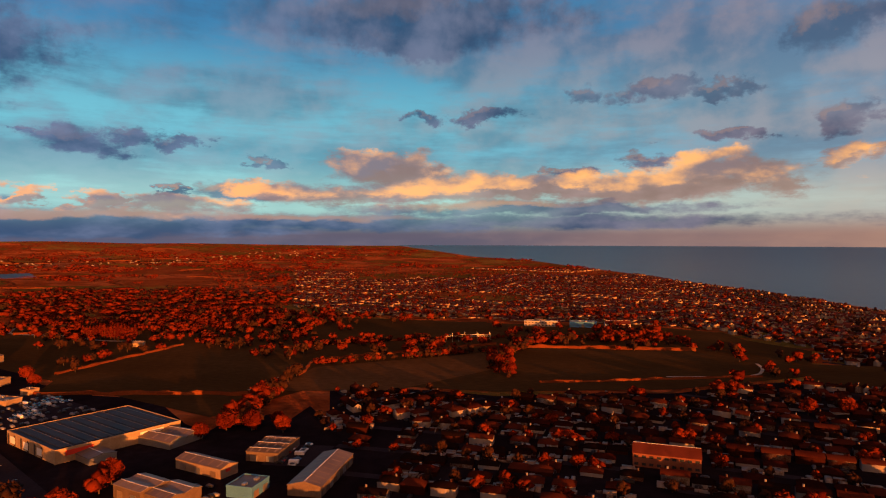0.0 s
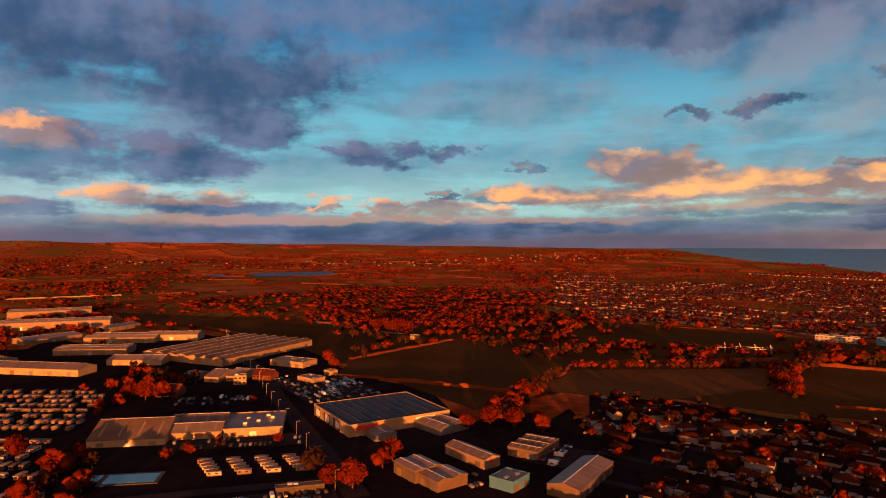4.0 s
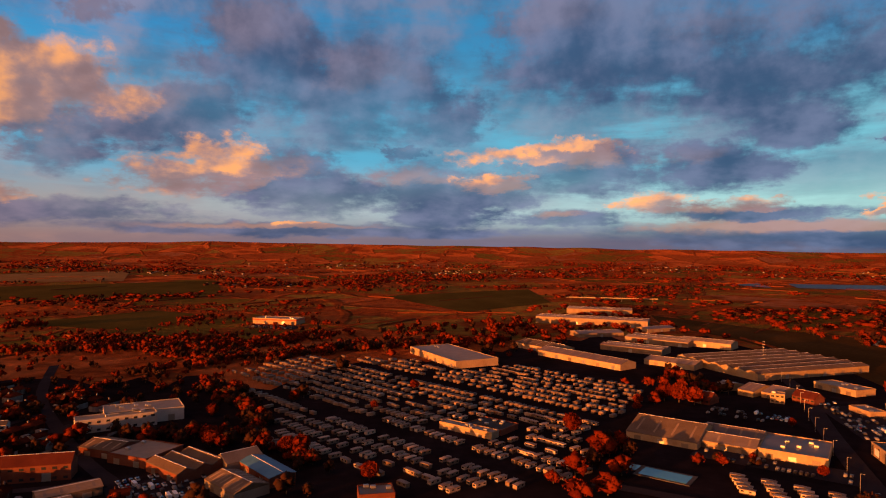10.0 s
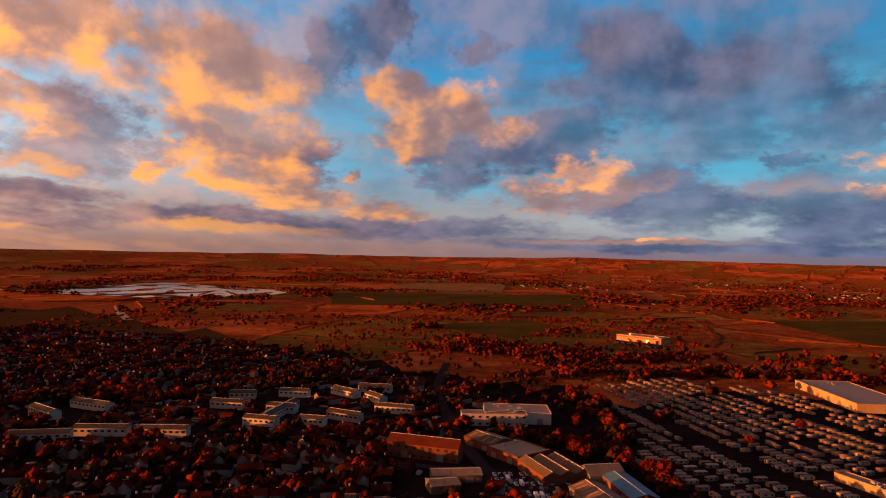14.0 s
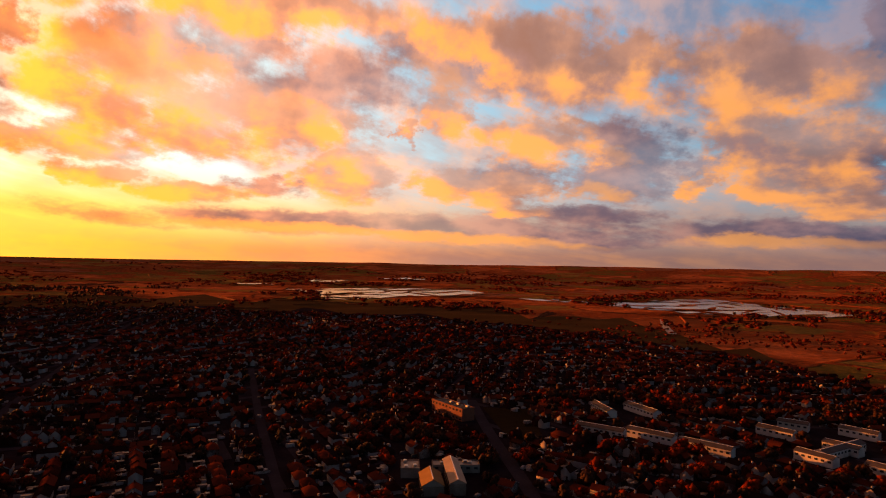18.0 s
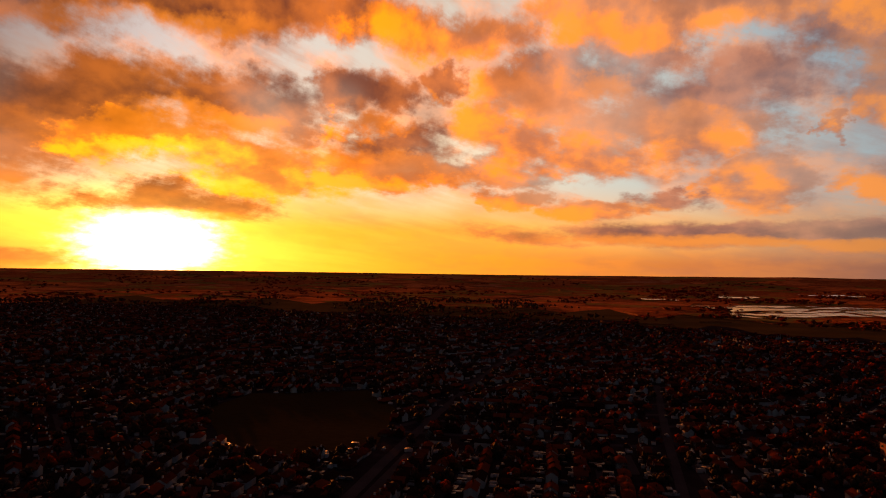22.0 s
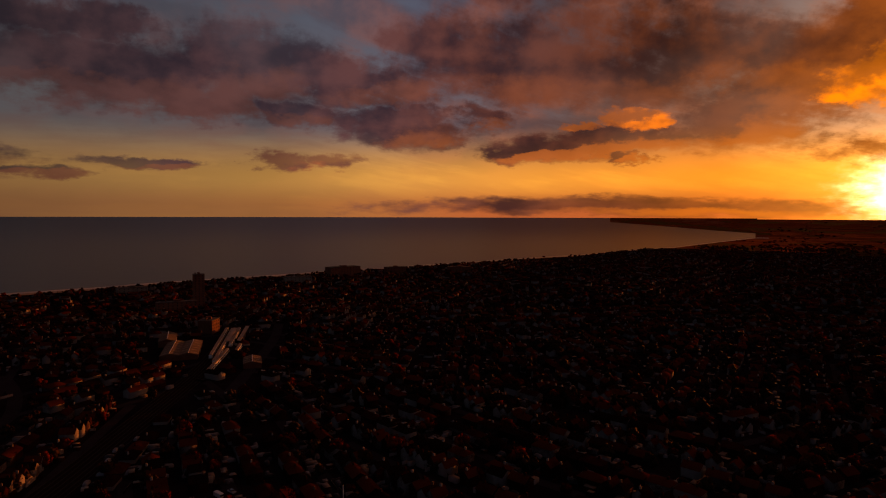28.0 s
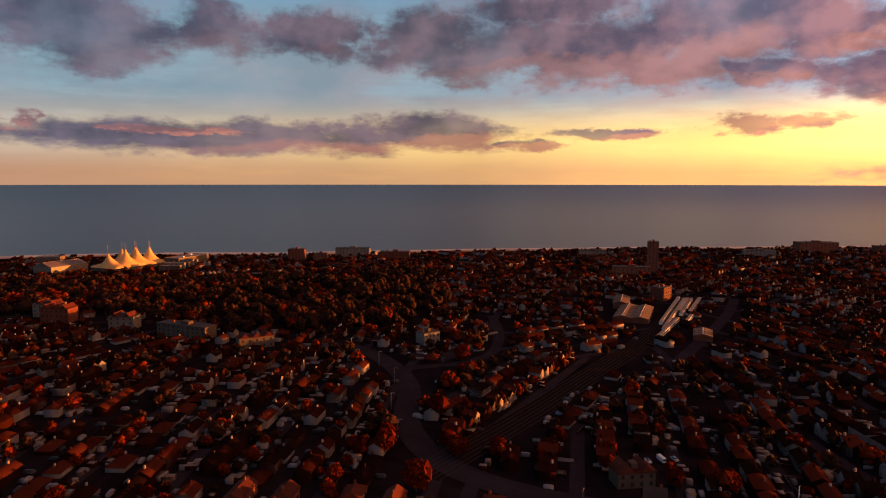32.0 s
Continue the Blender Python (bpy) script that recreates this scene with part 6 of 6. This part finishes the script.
for row in range(-40, 50):
    u = -420.0
    while u < 420:
        p = Vector((20, 480)) + along * u + across * (row * 13.5)
        u += rng.choice((4.8, 5.2, 5.6, 8.5))
        if inside(p.x, p.y, CARAVANS) and free(p.x, p.y, 4) and rng.random() > 0.1 and not row % 9 == 3:
            turned = 90 if noise.noise((p.x * 0.02, p.y * 0.02, 6.0)) > 0.22 else 0
            if turned and rng.random() < 0.2:
                continue
            pitches.append((p.x + rng.uniform(-0.8, 0.8), p.y + rng.uniform(-0.8, 0.8), radians(42 + turned + rng.uniform(-5, 5) + (180 if rng.random() < 0.5 else 0))))
for k in range(4):
    for j in range(5):
        p = Vector((157 + k * 11.5, 306 - k * 8.5)) + Vector((0.25, 0.97)) * (j * 5.2 - 8)
        pitches.append((p.x, p.y, radians(-36)))
pitches.sort(key=lambda p: math.hypot(p[0], p[1]))
first = caravan_thing()
first.matrix_basis = Matrix.LocRotScale((*pitches[0][:2], 0.12), Euler((0, 0, pitches[0][2])), (0.82, 0.85, 0.9))
for x, y, a in pitches[1:200]:
    copy_thing(first, Matrix.LocRotScale((x, y, 0.12), Euler((0, 0, a)), None))
stamp("caravans", [caravan_shape()], [(0, x, y, 0.12, a, rng.uniform(0.65, 0.85), 0.85, rng.uniform(0.8, 0.92)) for x, y, a in pitches[200:]], (VAN, VANROOF), "rows of cream static caravans", "caravans")

# ---- trees ----
def tree_meshes(shape, crown, name):
    v, f, m = shape
    out = []
    for slot, mat in ((0, BARK), (1, crown)):
        faces = [q for q, k in zip(f, m) if k == slot]
        at = {i: n for n, i in enumerate(sorted({i for q in faces for i in q}))}
        out.append(mesh_of(name, [v[i] for i in sorted(at)], [[at[i] for i in q] for q in faces], mat))
    return out


TREE_SETS = [tree_meshes(s, TWIGS, "tree_part") for s in NEAR_TREES] + [tree_meshes(NEAR_TREES[1], EVERGREEN_AND_SHADED, "tree_part")]


def tree(x, y, height, spread, which, label):
    t = thing("tree", label, "tree", x, y, rise(x, y), rng.uniform(0, 360), "trees")
    for name, me in zip(("trunk", "crown"), TREE_SETS[which]):
        p = part(name, me, None, t)
        p.scale = (height * spread, height * spread, height)
    return t


def crown_for(x, y):
    """Fewer tufts for crowns far off."""
    r = math.hypot(x, y)
    return 7 + rng.randrange(3) if r < 560 else rng.randrange(4) if r < 1100 else 4 + rng.randrange(3)


def wide(x, y, h):
    """Far crowns stand close, so that belts and woods close up."""
    return h * rng.uniform(0.8, 1.3) * (1.15 if x * x + y * y < 1100 ** 2 else 1.0 if is_town(x, y) else 2.1)


woods = []
for line, gap, tall, n in (
        ([(467, 300), (404, 285), (345, 262), (330, 250)], 7, 11, 60), ([(520, 320), (642, 190), (690, 160)], 5, 7, 70), ([(560, 155), (640, 165), (735, 150), (800, 40), (760, -20)], 10, 10, 120),
        ([(590, 400), (668, 325), (742, 195)], 6, 7, 60), ([(-150, 640), (-100, 720), (20, 760), (110, 790)], 22, 10, 190), ([(-260, 560), (-200, 640), (-120, 700)], 24, 8, 70),
        ([(-430, 700), (-300, 720), (-180, 760), (-120, 820)], 26, 10, 200), ([(-560, 900), (-480, 980), (-330, 1000)], 24, 10, 140), ([(-60, 330), (-90, 370), (-110, 430), (-190, 560)], 12, 8, 90),
        ([(-230, 345), (-150, 390), (-110, 380)], 12, 8, 50), ([(150, 330), (175, 345), (205, 335)], 10, 6, 9), ([(255, 500), (225, 560), (235, 590)], 12, 10, 40),
        ([(120, -230), (165, -215), (190, -240)], 10, 8, 26), ([(180, -300), (200, -360), (235, -420)], 10, 8, 40), ([(-360, 120), (-400, 100), (-450, 60)], 14, 8, 50),
        ([(-520, 210), (-500, 300), (-430, 330)], 20, 9, 80), ([(-250, 420), (-270, 500), (-230, 560)], 24, 7, 50)):
    total = sum((Vector(b) - Vector(a)).length for a, b in zip(line, line[1:]))
    for _ in range(n):
        s = rng.uniform(0, total)
        for a, b in zip(line, line[1:]):
            a, b = Vector(a), Vector(b)
            if s <= (b - a).length:
                p = a.lerp(b, s / (b - a).length)
                break
            s -= (b - a).length
        woods.append((p.x + rng.gauss(0, gap / 2), p.y + rng.gauss(0, gap / 2), tall * rng.uniform(0.6, 1.2)))
for _ in range(1500):
    x, y = rng.uniform(280, 830), rng.uniform(-700, -250)
    if inside(x, y, WOOD_SOUTH):
        woods.append((x, y, rng.uniform(9, 15)))
WOOD_EAST = [(933, 1316), (1187, 1111), (1097, 741), (816, 456), (735, 419), (642, 557), (589, 720), (688, 970)]
SCRUB_NORTH = [(-428, 775), (-354, 844), (-234, 808), (-166, 684), (-232, 638)]
WOOD_WEST = [(-420, 399), (-434, 483), (-423, 527), (-380, 423)]
for poly, n, lo, hi in ((WOOD_EAST, 1500, 7, 14), (SCRUB_NORTH, 350, 4, 9), (WOOD_WEST, 60, 6, 10)):
    xs, ys = [p[0] for p in poly], [p[1] for p in poly]
    for _ in range(n * 2):
        x, y = rng.uniform(min(xs), max(xs)), rng.uniform(min(ys), max(ys))
        if inside(x, y, poly) and noise.noise((x * 0.012, y * 0.012, 8.5)) > -0.18:
            woods.append((x, y, rng.uniform(lo, hi)))
for _ in range(36000):
    b, r = rng.uniform(0, 360), rng.uniform(300 ** 1.5, 4600 ** 1.5) ** (1 / 1.5)
    x, y = r * math.sin(radians(b)), r * math.cos(radians(b))
    if 64 < b < 214 and r > shore(b) - 30 or any(inside(x, y, w) for w in OPEN_WATER):
        continue
    dense = noise.noise((x * 0.003, y * 0.003, 0.5)) + 0.5 * noise.noise((x * 0.012, y * 0.012, 4.5))
    if is_town(x, y):
        if dense > -0.2:
            woods.append((x, y, rng.uniform(5, 10)))
    elif 290 < b < 350 and 420 < r < 1300:
        if dense > -0.25:
            for _ in range(3):
                woods.append((x + rng.gauss(0, 22), y + rng.gauss(0, 14), rng.uniform(3, 7)))
    elif 330 < r < 620 and 20 < b < 62:
        continue
    elif dense > 0.08 or (40 < b < 62 and 600 < r < 1500 and dense > -0.3):
        for _ in range(3 if r > 1500 else 2):
            woods.append((x + rng.gauss(0, 16), y + rng.gauss(0, 9), rng.uniform(6, 13)))
for _ in range(2600):
    b, r = rng.uniform(50, 108), rng.uniform(950, 2900)
    x, y = r * math.sin(radians(b)), r * math.cos(radians(b))
    if not (b > 66 and r > shore(b) - 40):
        woods.append((x, y, rng.uniform(4, 9)))
woods += [(x, y, rng.uniform(4, 8)) for x, y in garden_trees]
woods = [(x, y, h) for x, y, h in woods if not any(inside(x, y, f) for f in OPEN_FIELDS) and math.hypot(x, y) > 200 and free(x, y, 1) and not (inside(x, y, CARAVANS) and rng.random() < 0.97) and not any(near_line(x, y, line, 9 if line[0][0] > -60 else 5) for line in ROADS)]
woods.sort(key=lambda p: math.hypot(p[0], p[1]))
for x, y, h in woods[:280]:
    g = rng.random() < 0.4
    tree(x, y, h, rng.uniform(0.8, 1.1), 4 if g else rng.randrange(4), "garden tree with a dark crown, shade put into its colour" if g else "bare winter tree with russet twigs")
# Most southern and many near trees take dark crowns in place of shade.
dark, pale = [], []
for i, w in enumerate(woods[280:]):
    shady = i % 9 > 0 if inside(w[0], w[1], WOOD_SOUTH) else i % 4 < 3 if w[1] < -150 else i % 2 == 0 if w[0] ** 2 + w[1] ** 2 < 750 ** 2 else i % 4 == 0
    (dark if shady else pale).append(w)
stamp("evergreens", FAR_TREES, [(crown_for(x, y), x, y, rise(x, y), rng.uniform(0, 6), h * rng.uniform(0.8, 1.2), h * rng.uniform(0.8, 1.2), h) for x, y, h in dark if x * x + y * y < 2500 ** 2], (BARK, EVERGREEN_AND_SHADED),
      "evergreen shrubs, and trees with shade put into their dark crowns", "trees")
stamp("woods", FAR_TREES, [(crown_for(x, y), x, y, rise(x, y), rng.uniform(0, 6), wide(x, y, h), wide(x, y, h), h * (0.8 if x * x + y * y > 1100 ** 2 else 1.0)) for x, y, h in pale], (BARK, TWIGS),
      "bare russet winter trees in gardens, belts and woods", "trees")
for i in range(16):
    t = i / 15
    x, y = 554 + 22 * t, 645 - 56 * t
    ob = thing("poplar", "tall narrow bare poplar in a row", "tree", x, y, 0, rng.uniform(0, 360), "poplar row")
    if i == 0:
        POP = tree_meshes(POPLAR, TWIGS, "poplar_part")
    for name, me in zip(("trunk", "crown"), POP):
        p = part(name, me, None, ob)
        h = rng.uniform(16, 20)
        p.scale = (h * 0.5, h * 0.5, h)

# ---- parked vehicles ----
def car_thing(paint, van=False):
    t = thing("van" if van else "car", ("parked " + ("white delivery van with dark windows" if van else "small car with dark windows")), "van" if van else "car", 0, 0, -60, 0, "parked vehicles")
    L, h = (2.6, 2.2) if van else (2.1, 1.0)
    part("body", boxes((-L, L, -0.9, 0.9, 0.3, h), bevel=0.15), paint, t)
    if not van:
        bm = boxes((-1.3, 1.0, -0.78, 0.78, 0.98, 1.5), bevel=0.2)
        part("cabin", bm, GLASS, t)
    else:
        part("windscreen", boxes((2.0, 2.62, -0.8, 0.8, 1.2, 1.9)), GLASS, t)
    for x in (-L * 0.65, L * 0.65):
        for y in (-0.85, 0.85):
            bm = bmesh.new()
            bmesh.ops.create_cone(bm, cap_ends=True, segments=8, radius1=0.33, radius2=0.33, depth=0.2, matrix=Matrix.Translation((x, y, 0.33)) @ Matrix.Rotation(radians(90), 4, "X"))
            part("wheel", bm, RUBBER, t)
    return t


lots = []
for x, y, turn, n, rows in ((306, 192, 15, 7, 3), (288, 186, 15, 5, 2), (135, 258, -30, 9, 2), (165, 240, -30, 8, 2), (295, 398, -15, 10, 2), (328, 410, -15, 10, 3), (305, 470, -20, 8, 2), (240, 430, -40, 8, 2),
                            (-128, 306, 35, 7, 3), (-112, 318, 35, 6, 2), (-105, 292, 35, 6, 2), (60, -262, 40, 5, 1), (240, -352, 60, 8, 2), (225, -372, 60, 8, 2), (-300, 330, 20, 6, 1), (165, 345, -38, 8, 1)):
    for j in range(rows):
        for i in range(n):
            if rng.random() < 0.7:
                c, s = math.cos(radians(turn)), math.sin(radians(turn))
                u, v = (i - n / 2) * 2.9, j * 7.5
                lots.append((x + u * c - v * s, y + u * s + v * c, turn + 90 + rng.uniform(-3, 3)))
for line in (ROAD_NORTH, ROAD_CURVE):
    for a, b in zip(line, line[1:]):
        a, b = Vector(a), Vector(b)
        for _ in range(max(1, int((b - a).length / 28))):
            p = a.lerp(b, rng.random())
            side = Vector((-(b - a).y, (b - a).x)).normalized() * rng.choice((-3, 3))
            lots.append((p.x + side.x, p.y + side.y, math.degrees(math.atan2((b - a).y, (b - a).x))))
CARS = [car_thing(p) for p in PAINTS] + [car_thing(PAINTS[0], True)]
seen = set()
for x, y, turn in lots[:150]:
    k = rng.choice((0, 0, 1, 1, 2, 3, 4, 5))
    m = pose(x, y, 0.45, 0, 0, turn)
    if k in seen:
        copy_thing(CARS[k], m)
    else:
        seen.add(k)
        CARS[k].matrix_basis = m
for x, y, turn, w, h, label in ((297, 190, 15, 34, 30, "dark asphalt yard of the trade units"), (312, 420, -15, 60, 95, "dark asphalt car park of the retail park"), (150, 250, -30, 70, 26, "dark asphalt car park"),
                                (-118, 305, 35, 50, 40, "dark concrete works yard"), (-210, 925, -14, 76, 36, "dark asphalt car park before the store"), (232, -362, 60, 44, 34, "dark asphalt car park by the wood"), (190, 340, -37, 80, 24, "dark asphalt forecourt")):
    c, s = math.cos(radians(turn)), math.sin(radians(turn))
    patch("car_park", TARMAC, [(x + u * c - v * s, y + u * s + v * c) for u, v in ((-w / 2, -h / 2), (w / 2, -h / 2), (w / 2, h / 2), (-w / 2, h / 2))], 0.34, label, "car park")
pool = thing("swimming_pool", "blue outdoor swimming pool with pale edges", "pool", 125, 323, 0.1, -38)
part("edge", boxes((-14, 14, -8, 8, 0, 0.35)), YARD, pool)
part("water", boxes((-12, 12, -6, 6, 0.3, 0.42)), POOL, pool)
pool = thing("swimming_pool", "small pale paddling pool", "pool", 111, 337, 0.1, -38)
part("edge", boxes((-6, 6, -5, 5, 0, 0.35)), YARD, pool)
part("water", boxes((-5, 5, -4, 4, 0.3, 0.42)), POOL, pool)

# ---- trees that stand out, hedges, posts ----
for x, y, h in ((230, 250, 13), (301, 259, 10), (320, 256, 12), (326, 242, 13), (329, 222, 11), (338, 232, 10), (191, 235, 14), (185, 245, 11), (244, 413, 6), (206, 321, 6), (380, 505, 12), (186, 484, 15), (195, 478, 16), (204, 472, 14),
                (95, 399, 13), (107, 366, 8), (-25, 317, 10), (-74, 355, 11), (-66, 356, 12), (162, 474, 8), (210, 543, 9), (162, 384, 8), (-120, 371, 10), (-112, 366, 9), (-92, 369, 8), (-149, 471, 8), (-94, 479, 9),
                (-33, 456, 7), (561, 149, 14), (570, 143, 12), (364, 475, 10), (487, -84, 12), (497, -109, 12), (160, -208, 12), (130, -188, 13), (132, -222, 10), (164, -256, 12), (31, -246, 11), (204, -348, 12), (-141, 439, 9), (-5, 522, 8)):
    tree(x, y, h, rng.uniform(0.85, 1.05), rng.randrange(4), "sunlit russet tree standing by itself")


def hedge_run(a, b, height, seed):
    """Points of a ragged hedge as a thick strip with an uneven crest."""
    a, b = Vector(a), Vector(b)
    n = max(3, int((b - a).length / 7))
    side = Vector((-(b - a).y, (b - a).x)).normalized()
    rows = []
    for i in range(n + 1):
        p = a.lerp(b, i / n) + side * 3 * noise.noise((i * 0.4, seed, 0))
        h = height * (0.7 + 0.8 * abs(noise.noise((i * 0.9, seed, 5.0))))
        z = rise(p.x, p.y)
        w = 1.4 + 0.6 * noise.noise((i * 0.7, seed, 9.0))
        rows.append([(p.x - side.x * w, p.y - side.y * w, z), (p.x - side.x * w * 0.6, p.y - side.y * w * 0.6, z + h * 0.8), (p.x, p.y, z + h), (p.x + side.x * w * 0.6, p.y + side.y * w * 0.6, z + h * 0.75), (p.x + side.x * w, p.y + side.y * w, z)])
    return rows


hv, hf = [], []
runs = [((467, 300), (540, 330), 2.5), ((540, 330), (700, 190), 3), ((403, 500), (570, 515), 2.5), ((560, 160), (690, 160), 4), ((690, 160), (735, -20), 4), ((520, 105), (612, -70), 2), ((590, 400), (670, 330), 3), ((670, 330), (745, 200), 3), ((345, 452), (405, 290), 3), ((415, 665), (420, 830), 3)]
hr = random.Random(21)
for _ in range(650):
    b, r = hr.uniform(0, 360), hr.uniform(900 ** 1.4, 4700 ** 1.4) ** (1 / 1.4)
    x, y = r * math.sin(radians(b)), r * math.cos(radians(b))
    if is_town(x, y) or 60 < b < 216 or any(inside(x, y, w) for w in OPEN_WATER) or not free(x, y, 40):
        continue
    turn = 0.4 * noise.noise((x * 0.0009, y * 0.0009, 2)) * 6.28 + (math.pi / 2 if hr.random() < 0.4 else 0)
    L = hr.uniform(60, 240)
    runs.append(((x, y), (x + L * math.cos(turn), y + L * math.sin(turn)), hr.uniform(1.8, 4)))
for i, (a, b, h) in enumerate(runs):
    base, rows = len(hv), hedge_run(a, b, h, i * 3.7)
    for row in rows:
        hv += row
    for k in range(len(rows) - 1):
        for j in range(4):
            p = base + k * 5 + j
            hf.append((p, p + 5, p + 6, p + 1))
tagged(new("hedges", mesh_of("hedges", hv, hf, HEDGE)), "ragged russet hedges between the fields", "hedges", "", "stuff")


def lamp_post(x, y, turn, height=9.0):
    t = thing("street_lamp", "slim grey street lamp post with one arm", "street lamp", x, y, 0.4, turn, "street lamps")
    part("post", boxes((-0.1, 0.1, -0.1, 0.1, 0, height), bevel=0.03), STEEL, t)
    part("arm", boxes((0, 1.6, -0.05, 0.05, height - 0.15, height)), STEEL, t)
    part("lamp_head", boxes((1.2, 2.0, -0.16, 0.16, height - 0.22, height - 0.02)), STEEL, t)
    return t


lamp = None
for line in (ROAD_NORTH, ROAD_CURVE):
    for a, b in zip(line, line[1:]):
        a, b = Vector(a), Vector(b)
        for k in range(int((b - a).length / 26)):
            p = a.lerp(b, (k + 0.5) * 26 / (b - a).length)
            s = Vector((-(b - a).y, (b - a).x)).normalized() * 7.5
            turn = math.degrees(math.atan2(-s.y, -s.x))
            if lamp is None:
                lamp = lamp_post(p.x + s.x, p.y + s.y, turn)
            else:
                copy_thing(lamp, pose(p.x + s.x, p.y + s.y, 0.4, 0, 0, turn))
mast = thing("flagpole", "tall slim white pole among the gardens", "pole", 8, -232, 0.1)
part("pole", boxes((-0.14, 0.14, -0.14, 0.14, 0, 16), bevel=0.04), TRIM, mast)
part("base", boxes((-0.5, 0.5, -0.5, 0.5, 0, 0.4)), YARD, mast)
yard = thing("floodlit_pitch_frame", "row of pale steel columns and beams round a pitch", "steel frame", 708, 226, 0.2, -68)
for k in range(8):
    for y in (0, 12):
        part("column", boxes((-26 + k * 7.4, -25.7 + k * 7.4, y - 0.15, y + 0.15, 0, 10 if k % 2 else 7)), STEEL, yard)
for y in (0, 12):
    part("beam", boxes((-26, 26, y - 0.15, y + 0.15, 6.2, 6.6)), STEEL, yard)
